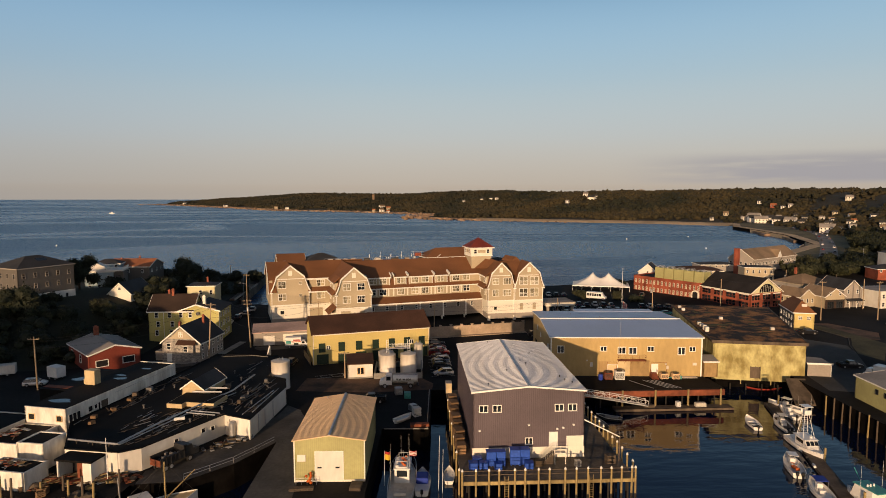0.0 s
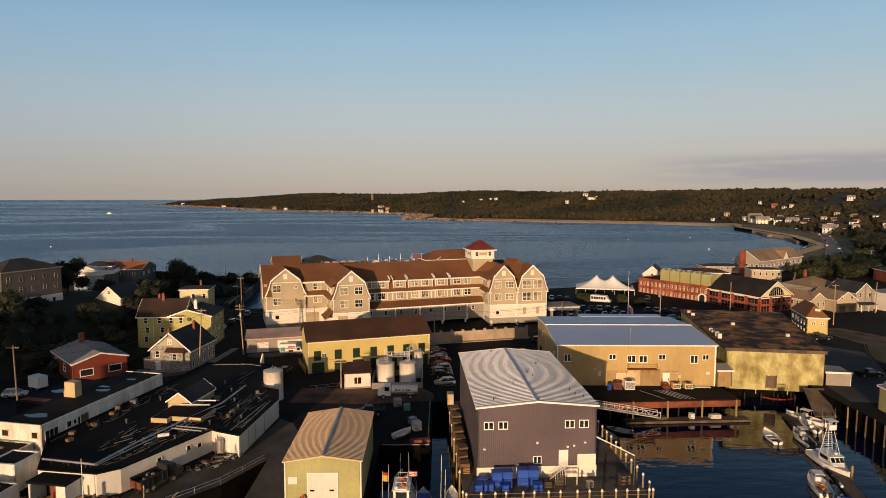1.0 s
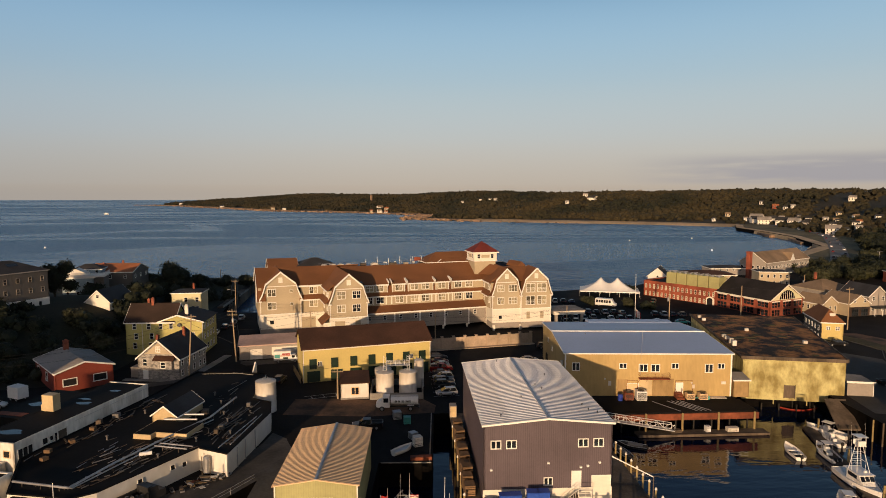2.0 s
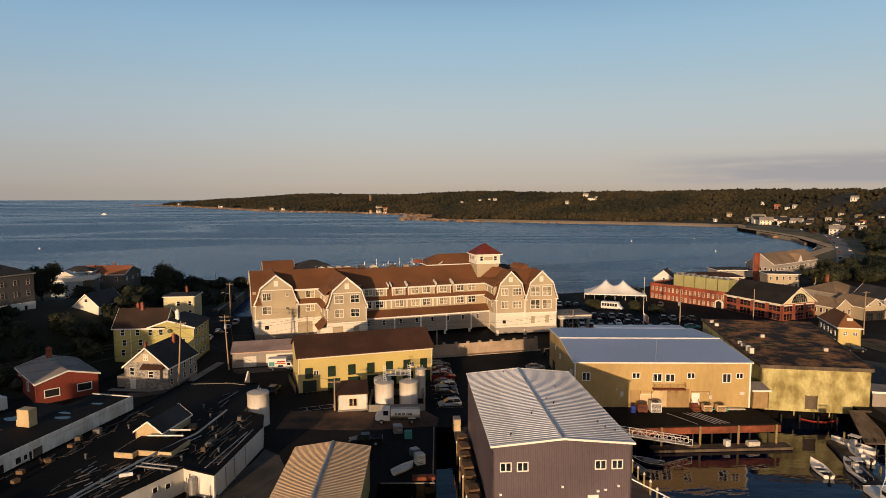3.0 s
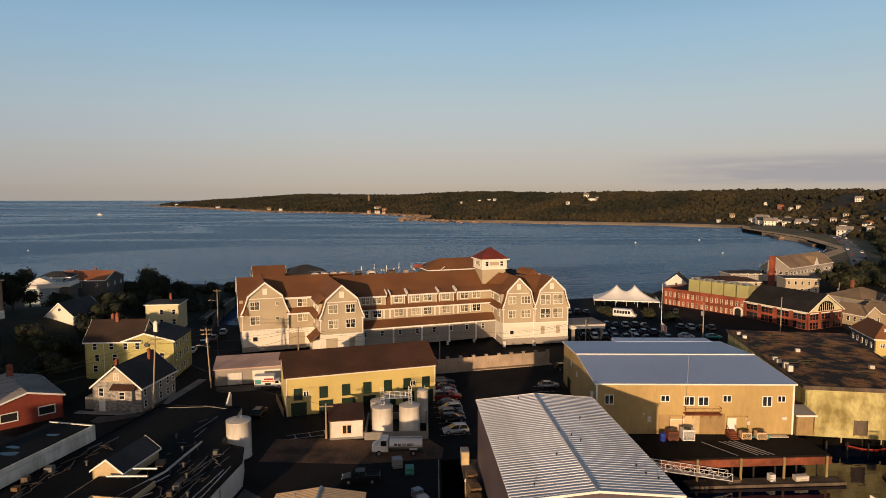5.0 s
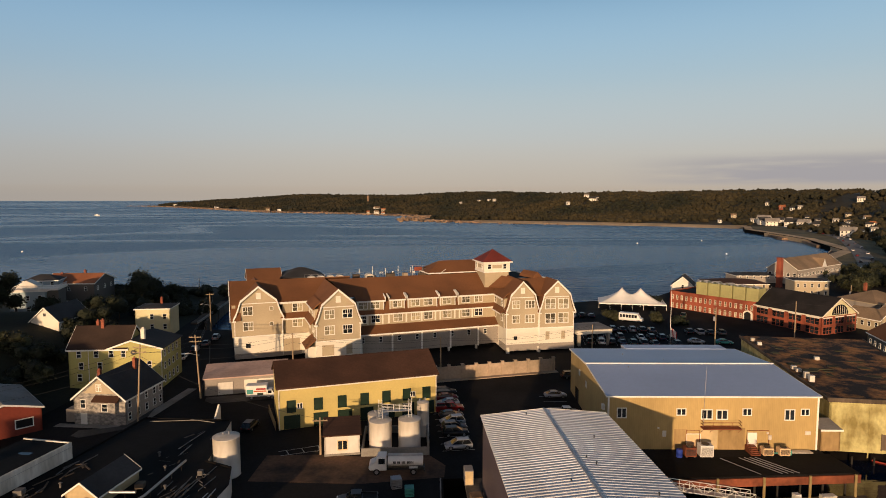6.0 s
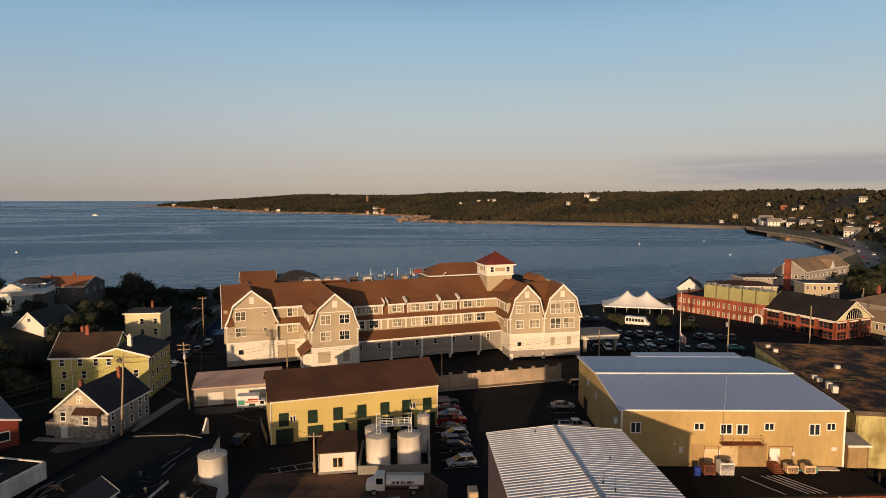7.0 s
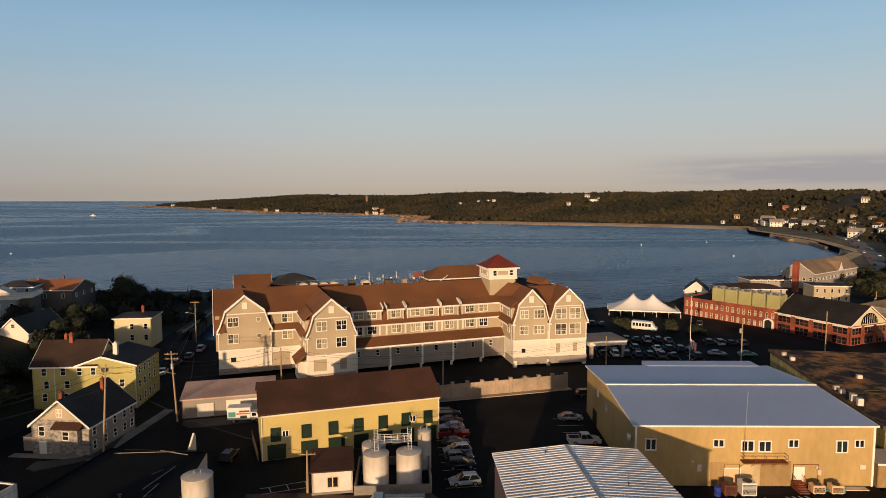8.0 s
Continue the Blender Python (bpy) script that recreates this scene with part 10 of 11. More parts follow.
for s in (-1, 1):
    for k in range(7):
        x = 1.5 + 0.65 * k
        w = 1.75 * (1 - max(0, (x - 0.2) / 5.8) ** 2)
        rod(bm, (x, s * w, 1.15), (x, s * w, 1.95), 0.02, None, 5)
    for k in range(6):
        x, x2 = 1.5 + 0.65 * k, 1.5 + 0.65 * (k + 1)
        rod(bm, (x, s * 1.75 * (1 - max(0, (x - 0.2) / 5.8) ** 2), 1.95), (x2, s * 1.75 * (1 - max(0, (x2 - 0.2) / 5.8) ** 2), 1.95), 0.022, None, 5)
part("bow_rail", bm, M["galv"], b)
b.matrix_basis = b.matrix_basis @ Matrix.Diagonal((0.86, 0.86, 0.86, 1))
b = boat("centre_console_boat", 67.2, 94.8, 70, 8.0, 2.7, 0.85, "white boat with grey top and orange gear aboard", well=0.3)
console(b, 0.6)
outboard(b, -4.0, 0.4)
outboard(b, -4.0, -0.4)
bm = fresh()
for k in range(5):
    box(bm, -2.2 + 0.5 * k, -1.85 + 0.5 * k, -0.5 + 0.2 * (k % 3), 0.1 + 0.2 * (k % 3), 0.5, 0.95, 0.04)
part("gear", bm, M["orange"], b)
b = boat("centre_console_boat", 65.6, 86.0, 76, 7.4, 2.6, 0.85, "white boat with a blue canvas top", well=0.3)
console(b, 0.4, top=False)
bm = fresh()
box(bm, -0.9, 1.2, -0.9, 0.9, 2.3, 2.4, 0.04)
part("canvas_top", bm, M["bluecanvas"], b)
for sx in (-0.8, 1.1):
    for sy in (-0.8, 0.8):
        bm = fresh()
        rod(bm, (sx, sy, 0.5), (sx, sy, 2.32), 0.025, None, 5)
        part("top_support", bm, M["galv"], b)
outboard(b, -3.7)
b = boat("lobster_boat", 70.4, 81.0, 96, 9.6, 3.0, 1.0, "white lobster boat with teal wheelhouse roof", category="fishing boat", well=0.2)
bm = fresh()
prism(bm, [(-0.6, 0.9), (3.2, 0.9), (2.9, 1.6), (2.4, 2.9), (-0.6, 2.9)], "y", -1.2, 1.2)
part("wheelhouse", bm, M["gelcoat"], b)
for k in (-1, 0, 1):
    bm = fresh()
    slab(bm, [(2.88, k * 0.9 - 0.38, 1.8), (2.88, k * 0.9 + 0.38, 1.8), (2.5, k * 0.9 + 0.38, 2.65), (2.5, k * 0.9 - 0.38, 2.65)], 0.03)
    part("front_window", bm, M["glass"], b)
bm = fresh()
box(bm, -1.6, 2.7, -1.3, 1.3, 2.9, 3.05, 0.04)
part("wheelhouse_roof", bm, M["teal"], b)
for y in (-0.5, 0.1, 0.6):
    bm = fresh()
    rod(bm, (0.8, y, 3.05), (0.8, y, 3.4), 0.16, 0.1, 8)
    part("radar", bm, M["gelcoat"], b)
whip(b, 0.3, -1.4, 3.0, 7.2)
whip(b, 1.2, 1.4, 3.0, 6.0)
bm = fresh()
rod(bm, (3.4, -1.7, 1.0), (6.0, -2.2, 3.4), 0.06)
part("davit", bm, M["teal"], b)
# work boat with flags in the slip
b = boat("work_boat", 1.9, 93.6, 84, 15.0, 4.3, 1.5, "white work boat with flags and aerials in the slip", "tank", category="fishing boat")
bm = fresh()
prism(bm, [(-1.4, 1.4), (3.6, 1.4), (3.0, 2.2), (2.4, 3.7), (-1.4, 3.7)], "y", -1.15, 1.15)
part("wheelhouse", bm, M["gelcoat"], b)
bm = fresh()
box(bm, -1.8, 2.6, -1.3, 1.3, 3.7, 3.85, 0.04)
part("wheelhouse_roof", bm, M["gelcoat"], b)
for s in (-1, 1):
    bm = fresh()
    box(bm, -1.1, 2.0, s * 1.16 - 0.01, s * 1.16 + 0.01, 2.5, 3.3)
    part("side_window", bm, M["glass"], b)
bm = fresh()
for k in range(7):
    box(bm, -1.2 + 0.5 * k, -0.9 + 0.5 * k, -0.6 + 0.25 * (k % 3), -0.25 + 0.25 * (k % 3), 3.85, 4.3, 0.04)
part("life_raft", bm, M["orange"], b)
bm = fresh()
box(bm, -1.6, 1.8, -0.8, 0.8, 3.85, 4.0, 0.03)
part("upper_deck", bm, M["white_metal"], b)
for q, w in ((-1.5, 0.85), (0.1, 0.85), (1.7, 0.7)):
    bm = fresh()
    tube(bm, [(q, -w, 3.85), (q, -w, 4.9), (q, w, 4.9), (q, w, 3.85)], 0.04)
    part("roof_hoop", bm, M["white_metal"], b)
bm = fresh()
box(bm, 3.7, 5.0, -0.5, 0.5, 1.75, 2.2, 0.06)
part("deck_hatch", bm, M["white_metal"], b)
bm = fresh()
rod(bm, (5.6, 0, 1.7), (5.6, 0, 2.4), 0.16, 0.2, 10)
part("anchor_winch", bm, M["galv"], b)
for q in (-5.8, -5.0, -4.4):
    bm = fresh()
    box(bm, q, q + 0.55, -1.0, 0.9, 1.45, 1.95, 0.05)
    part("fish_box", bm, M["tank"], b)
bm = fresh()
lathe(bm, [(0.3, 3.85), (0.32, 3.95), (0.3, 4.15), (0.1, 4.25)], 12, -1.2, 0.7)
part("radar_dome", bm, M["white_metal"], b)
bm = fresh()
box(bm, -1.42, -1.4, -0.8, 0.8, 2.4, 3.4)
part("aft_window", bm, M["glass"], b)
whip(b, 3.0, -0.8, 3.8, 7.4)
whip(b, 3.2, 0.5, 3.8, 7.2)
whip(b, -3.0, 1.6, 1.4, 8.2)
bm = fresh()
for s in (-1, 1):
    pts = [(0.5 + 1.1 * k, s * 2.1 * (1 - max(0, (0.5 + 1.1 * k - 1) / 6.8) ** 2.2), 2.6 + 0.06 * k) for k in range(7)]
    for p, q in zip(pts, pts[1:]):
        rod(bm, p, q, 0.03, None, 5)
    for p in pts:
        rod(bm, (p[0], p[1], 1.5), p, 0.025, None, 5)
part("bow_rail", bm, M["galv"], b)


def flag(name, x, y, z, w, h, mats, label, pole_z0):
    t = thing(name, x, y, 0, 8, label, "flag")
    bm = fresh()
    rod(bm, (0, 0, pole_z0), (0, 0, z + h + 0.15), 0.035, 0.025, 6)
    part("staff", bm, M["white_metal"], t)
    n = len(mats)
    for k, m_ in enumerate(mats):
        bm = fresh()
        top = [(w * i / 6, 0.1 * math.sin(i * 1.3), z + h * (1 - k / n) - 0.02 * i) for i in range(7)]
        low = [(w * i / 6, 0.1 * math.sin(i * 1.3), z + h * (1 - (k + 1) / n) - 0.02 * i) for i in range(7)]
        va, vb = [bm.verts.new(p) for p in top], [bm.verts.new(p) for p in low]
        vc, vd = [bm.verts.new((p[0], p[1] + 0.015, p[2])) for p in top], [bm.verts.new((p[0], p[1] + 0.015, p[2])) for p in low]
        for i in range(6):
            bm.faces.new((va[i], va[i + 1], vb[i + 1], vb[i]))
            bm.faces.new((vc[i], vd[i], vd[i + 1], vc[i + 1]))
        part("cloth_band", bm, M[m_], t)


flag("banner", -0.9, 91.5, 5.5, 0.95, 1.3, ["red", "flagyellow", "flagyellow"], "yellow and red banner on a boat staff", 1.4)
flag("banner", 2.9, 92.4, 5.6, 1.2, 0.8, ["red", "white", "red", "white", "red", "white", "red"], "red and white striped flag on a boat staff", 1.4)
b = boat("cuddy_boat", 5.0, 94.2, 86, 7.6, 2.7, 0.9, "white motor boat with a royal blue canvas cover")
bm = fresh()
prism(bm, [(-1.4, 0.8), (1.9, 0.8), (1.2, 1.65), (-1.4, 1.75)], "y", -0.95, 0.95)
bmesh.ops.bevel(bm, geom=bm.edges[:], offset=0.1, segments=2, affect="EDGES")
part("canvas_cover", bm, M["bluecanvas"], b)
outboard(b, -3.8)
b = boat("rowing_boat", 9.5, 96.4, 84, 5.0, 1.8, 0.55, "grey-white dinghy moored in the slip", well=0.2)
for xx, yy, hh in ((7.4, 92.0, 8.8), (7.9, 91.2, 7.0)):
    t = thing("mast", xx, yy, 0.0, 0, "thin white mast standing in the slip", "mast")
    bm = fresh()
    rod(bm, (0, 0, -1), (0.15, 0, hh), 0.05, 0.03, 6)
    part("spar", bm, M["white_metal"], t)

# floating dock on the right
FD = thing("floating_dock", 67.0, 83.6, 0, 0, "long dark floating dock with mooring piles", "dock")
d = Vector((14.3, 41.5)).normalized()
bm = fresh()
prism(bm, [(0, 0), (2.3, -0.5), (16.6, 41.0), (14.3, 41.5)], "z", -0.2, 0.5)
part("deck", bm, M["oldwood"], FD)
for k, f in enumerate((-0.05, 0.32, 0.63, 0.97)):
    bm = fresh()
    p = Vector((2.5 + 14.3 * f, -0.5 + 41.5 * f))
    rod(bm, (p.x, p.y, -3), (p.x, p.y, 2.6), 0.2, 0.18, 9)
    part("mooring_pile", bm, M["pile"], FD)
for k in range(6):
    t = thing("dock_fender", 66.8 + 14.3 * (0.25 + 0.09 * k), 83.6 + 41.5 * (0.25 + 0.09 * k), 0.5, 70, "black rubber dinghy or fender on the dock", "fender", "fenders on the dock")
    bm = fresh()
    rod(bm, (-0.5, 0, 0.2), (0.5, 0, 0.2), 0.22, 0.2, 9)
    part("roll", bm, M["rubber" if k % 2 else "gelcoat"], t)
# dark dinghies beside the pier
for k, (x, y, yaw) in enumerate(((41.5, 117.0, 100), (44.5, 119.5, 150), (38.5, 114.5, 95))):
    b = boat("inflatable_dinghy", x, y, yaw, 5.2, 2.1, 0.5, "dark covered dinghy tied by the pier", "darkmetal", "darkmetal", "covered dinghies")
    bm = fresh()
    box(bm, -1.8, 0.8, -0.6, 0.6, 0.35, 0.75, 0.12)
    part("cover", bm, M["greyclap"], b)

# fishing vessels by the packing sheds
for k, (x, y, yaw) in enumerate(((-32.4, 86.4, 38),)):
    b = boat("dragger", x, y, yaw, 11.0, 4.2, 2.5, "weathered fishing vessel with masts and rigging", "tansheet", "gelcoat" if k == 0 else "rust", category="fishing boat")
    bm = fresh()
    box(bm, -3.6, -1.0, -1.3, 1.3, 2.3, 4.4, 0.08)
    part("wheelhouse", bm, M["white_wall"], b)
    bm = fresh()
    rod(bm, (1.0, 0, 2.3), (1.0, 0, 8.4), 0.15, 0.1)
    part("mast", bm, M["pile"], b)
    bm = fresh()
    rod(bm, (1.0, 0, 3.0), (5.5, 0.8, 5.6), 0.1, 0.07)
    part("boom", bm, M["pile"], b)
    bm = fresh()
    for q in ((5.2, 0, 2.7), (-3.5, 1.2, 4.4), (-3.5, -1.2, 4.4), (0.5, 1.8, 2.4), (0.5, -1.8, 2.4)):
        rod(bm, (1.0, 0, 8.2), q, 0.02, None, 4)
    part("rigging", bm, M["wire"], b)
    for s in (-1, 1):
        bm = fresh()
        rod(bm, (-4.4, s * 1.2, 2.3), (-4.7, s * 1.3, 6.4 + s), 0.09, 0.06)
        part("gallows", bm, M["galv"], b)
    bm = fresh()
    rod(bm, (-4.6, -1.0, 2.8), (-4.6, 1.0, 2.8), 0.5, 0.5, 14)
    part("net_drum", bm, M["rust"], b)
t = thing("aerial_post", -41.1, 91.0, G, 0, "thin white aerial post by the packing shed", "post")
bm = fresh()
rod(bm, (0, 0, 0), (0, 0, 6.6), 0.06, 0.04)
part("shaft", bm, M["white_metal"], t)
rng = np.random.default_rng(31)
for k in range(16):
    x, y = rng.uniform(-50, -37), rng.uniform(90.6, 92.4)
    t = thing("scrap_heap", x, y, G, rng.uniform(0, 180), "heap of old boards and fishing scrap on the quay", "scrap", "scrap along the quay")
    bm = fresh()
    for j in range(4):
        box(bm, rng.uniform(-1, -0.2), rng.uniform(0.2, 1.2), rng.uniform(-0.5, 0), rng.uniform(0.05, 0.5), 0.12 * j, 0.12 * j + 0.1)
    part("boards", bm, M["oldwood" if k % 3 else "rust"], t)

# yard behind the shed: gear
rng = np.random.default_rng(33)
for k, (x, y, w, h, m_, lb) in enumerate(((3.6, 124.6, 1.3, 1.2, "teal", "green tarpaulined bin in the yard"), (1.8, 127.2, 1.5, 1.4, "galv", "grey metal cabinet in the yard"), (5.0, 114.2, 1.4, 1.6, "white_wall", "pale machine box on the wharf"), (4.4, 117.4, 1.3, 1.1, "galv", "grey crate on the wharf"))):
    crate_stack("yard_box", x, y, G, 10 * k, w, w, h, 2, m_, lb, "box")
b = boat("dinghy_ashore", 2.4, 111.6, 40, 4.0, 1.6, 0.5, "small white dinghy lying on the wharf", well=0.1)
b.location.z = G + 0.25
t = thing("timber_baulk", 6.0, 108.6, G, 0, "rust-red timber baulk along the wharf edge", "timber")
bm = fresh()
box(bm, -2.4, 1.0, -0.6, 0.5, 0, 0.6, 0.06)
part("baulk", bm, M["rust"], t)
rl = thing("wharf_rail", 0, 0, G, 0, "low pale kerb rail along the wharf edge", "rail")
for a, b_ in (((-1.1, 107.7), (6.8, 107.1)), ((6.6, 107.5), (8.4, 129))):
    bm = fresh()
    rod(bm, (*a, 0.12), (*b_, 0.12), 0.1, None, 6)
    part("kerb_beam", bm, M["concrete"], rl)
rl = thing("quay_rail", 0, 0, G, 0, "thin pale pipe rail along the curved quay", "rail")
pts = [(-30.2, 90.5), (-27.2, 93.2), (-24.4, 95.9), (-22.0, 99.5), (-19.5, 103.5)]
for a, b_ in zip(pts, pts[1:]):
    bm = fresh()
    for z in (0.5, 0.95):
        rod(bm, (*a, z), (*b_, z), 0.04, None, 6)
    rod(bm, (*a, 0), (*a, 0.95), 0.04, None, 6)
    part("rail_bay", bm, M["galv"], rl)

# container and tall yellow cabinet by the grey building
t = thing("yellow_cabinet", 12.4, 127.6, G, -2, "upright yellow-fronted cabinet by the pier", "cabinet")
bm = fresh()
box(bm, -0.65, 0.65, -1.0, 1.0, 0, 2.2, 0.05)
part("body", bm, M["greyclap"], t)
bm = fresh()
box(bm, -0.55, 0.55, -1.05, -1.0, 0.15, 2.05)
part("door", bm, M["tansheet"], t)

# harbour buoys and far boats on the bay
for x, y, s in ((-290, 568, 1.2), (237.9, 603, 1.3), (315, 629, 1.2), (265, 497, 0.8)):
    t = thing("mooring_buoy", x, y, 0, 0, "white mooring buoy on the bay", "buoy", "mooring buoys")
    bm = fresh()
    lathe(bm, [(0.2, -0.5), (s * 0.6, 0), (s * 0.62, s * 0.5), (0.1, s * 1.1)], 10)
    part("float", bm, M["buoywhite"], t)
b = boat("far_motor_boat", -631, 1480, 170, 13, 4, 1.6, "small white motor boat far out on the bay")
bm = fresh()
box(bm, -3, 2.5, -1.3, 1.3, 1.5, 4.0, 0.2)
part("cabin", bm, M["gelcoat"], b)
# slipway wharf beside the hotel
W_ = thing("slip_wharf", -62.5, 246.5, 0, 0, "old timber wharf wall beside the narrow slip", "wharf")
bm = fresh()
prism(bm, [(0, 0), (2.0, 0), (2.0, 42), (-1, 42)], "z", 0.5, 4.6)
part("wharf_wall", bm, M["oldwood"], W_)
bm = fresh()
box(bm, 2.0, 2.3, 0, 42, 4.2, 4.9)
part("cap_beam", bm, M["concrete"], W_)

# clutter along the packing-shed quay
rng = np.random.default_rng(91)
for k in range(9):
    x, y = -55 + 2.1 * k + rng.normal(0, 0.4), 86.0 + rng.normal(0, 1.5)
    t = thing("mooring_post", x, y, 0, 0, "weathered timber mooring post at the quay edge", "post", "posts along the quay")
    bm = fresh()
    rod(bm, (0, 0, -2), (rng.normal(0, 0.2), 0, G + rng.uniform(1.0, 4.2)), 0.2, 0.15, 9)
    part("shaft", bm, M["pile" if k % 2 else "oldwood"], t)
for k in range(14):
    x, y = rng.uniform(-52, -38), rng.uniform(88.0, 90.0)
    t = thing("timber_pile", x, y, 1.6 + 0.12 * k % 1.2, rng.uniform(0, 60), "bundle of old poles and boards beside the quay", "timber", "timber along the quay")
    t.location.z = G
    t.location.y = 91.2 + rng.uniform(0, 1.6)
    for j in range(5):
        bm = fresh()
        a = rng.uniform(-0.3, 0.3)
        l = rng.uniform(1.2, 3.2)
        rod(bm, (-l * math.cos(a), -l * math.sin(a) * 0.4 + 0.1 * j, 0.08 + 0.09 * j), (l * math.cos(a), l * math.sin(a) * 0.4, 0.1 + 0.12 * j), 0.07, 0.05, 6)
        part("board", bm, M[("oldwood", "pile", "rust")[(j + k) % 3]], t)
for k in range(8):
    x, y = -28.5 + 0.9 * k + rng.normal(0, 0.3), 100.2 + 0.65 * k + rng.normal(0, 0.5)
    t = thing("scrap_heap", x - 1.5, y + 1.0, G, rng.uniform(0, 180), "low heap of scrap against the white shed wall", "scrap", "scrap along the quay")
    for j in range(3):
        bm = fresh()
        w = rng.uniform(0.3, 0.8)
        box(bm, -w, w, -0.3 + 0.1 * j, 0.3, 0.22 * j, 0.22 * j + 0.2, 0.03)
        part("board", bm, M[("oldwood", "galv", "darkmetal")[(j + k) % 3]], t)
for k in range(26):
    x, y = rng.uniform(-58, -39.2), rng.uniform(82.8, 91.0)
    if y > 88.4 and -50 < x < -43:
        continue
    n_ = ("net_heap", "fish_crate", "rope_coil")[k % 3]
    t = thing(n_, x, y, G, rng.uniform(0, 180), {"net_heap": "dark heap of nets and line on the quay", "fish_crate": "old slatted fish crate on the quay", "rope_coil": "coil of weathered rope on the quay"}[n_], {"net_heap": "nets", "fish_crate": "crate", "rope_coil": "rope"}[n_], "gear along the packing quay")
    if n_ == "net_heap":
        bm = fresh()
        bmesh.ops.create_icosphere(bm, subdivisions=2, radius=1.0)
        for v in bm.verts:
            q = 1 + 0.35 * noise.noise(v.co * 2 + Vector((k, 0, 0)))
            v.co = Vector((v.co.x * 1.2 * q, v.co.y * 0.8 * q, max(0.0, v.co.z * 0.7 * q)))
        part("heap", bm, M["oldwood" if k % 2 else "dark"], t)
    elif n_ == "fish_crate":
        w, d, h = rng.uniform(0.8, 1.4), rng.uniform(0.7, 1.1), rng.uniform(0.5, 1.0)
        for s_ in (-1, 1):
            for i in range(3):
                bm = fresh()
                box(bm, -w / 2, w / 2, s_ * d / 2 - 0.03, s_ * d / 2 + 0.03, h * i / 3 + 0.03, h * (i + 0.75) / 3)
                part("slat", bm, M["cratewood"], t)
            bm = fresh()
            box(bm, s_ * w / 2 - 0.03, s_ * w / 2 + 0.03, -d / 2 + 0.03, d / 2 - 0.03, 0, h)
            part("end_board", bm, M["cratewood"], t)
    else:
        bm = fresh()
        tube(bm, [(0.55 * math.cos(q), 0.55 * math.sin(q), 0.08 + 0.02 * q) for q in np.linspace(0, 18.8, 40)], 0.06, 5)
        part("rope", bm, M["pile"], t)
TQ = thing("gas_tank", -27.0, 106.2, G, 0, "upright galvanised tank with a frame by the white shed", "tank")
bm = fresh()
lathe(bm, [(0.5, 0.3), (0.62, 0.4), (0.62, 2.6), (0.4, 2.9)], 14)
part("shell", bm, M["galv"], TQ)
for q in ((-0.6, -0.6), (0.6, -0.6), (-0.6, 0.6), (0.6, 0.6)):
    bm = fresh()
    rod(bm, (*q, 0), (*q, 3.1), 0.05, None, 6)
    part("frame_leg", bm, M["oldwood"], TQ)
# white box truck on the quay street
QT = thing("box_truck", 109.6, 127.6, G, 118, "white box truck parked on the quay street", "truck")
bm = fresh()
box(bm, -5.2, 0.6, -1.2, 1.2, 0.9, 3.5, 0.06)
part("cargo_box", bm, M["white_metal"], QT)
bm = fresh()
prism(bm, [(0.8, 0.5), (2.6, 0.5), (2.65, 1.3), (2.2, 1.5), (1.9, 2.45), (0.8, 2.5)], "y", -1.05, 1.05)
part("cab", bm, M["white_metal"], QT)
bm = fresh()
prism(bm, [(1.98, 2.4), (2.26, 1.55), (2.32, 1.6), (2.05, 2.42)], "y", -0.95, 0.95)
part("windscreen", bm, M["glass"], QT)
wheel_parts(QT, (1.7, -3.6), 0.95, 0.45, 0.28)
SK = thing("box_trailer", -89.5, 148.0, G, 20, "long low white trailer on the dark yard", "trailer")
bm = fresh()
box(bm, -3.2, 3.2, -1.2, 1.2, 0.5, 2.6, 0.06)
part("box", bm, M["tank"], SK)
wheel_parts(SK, (-1.6, 1.6), 0.95, 0.35)


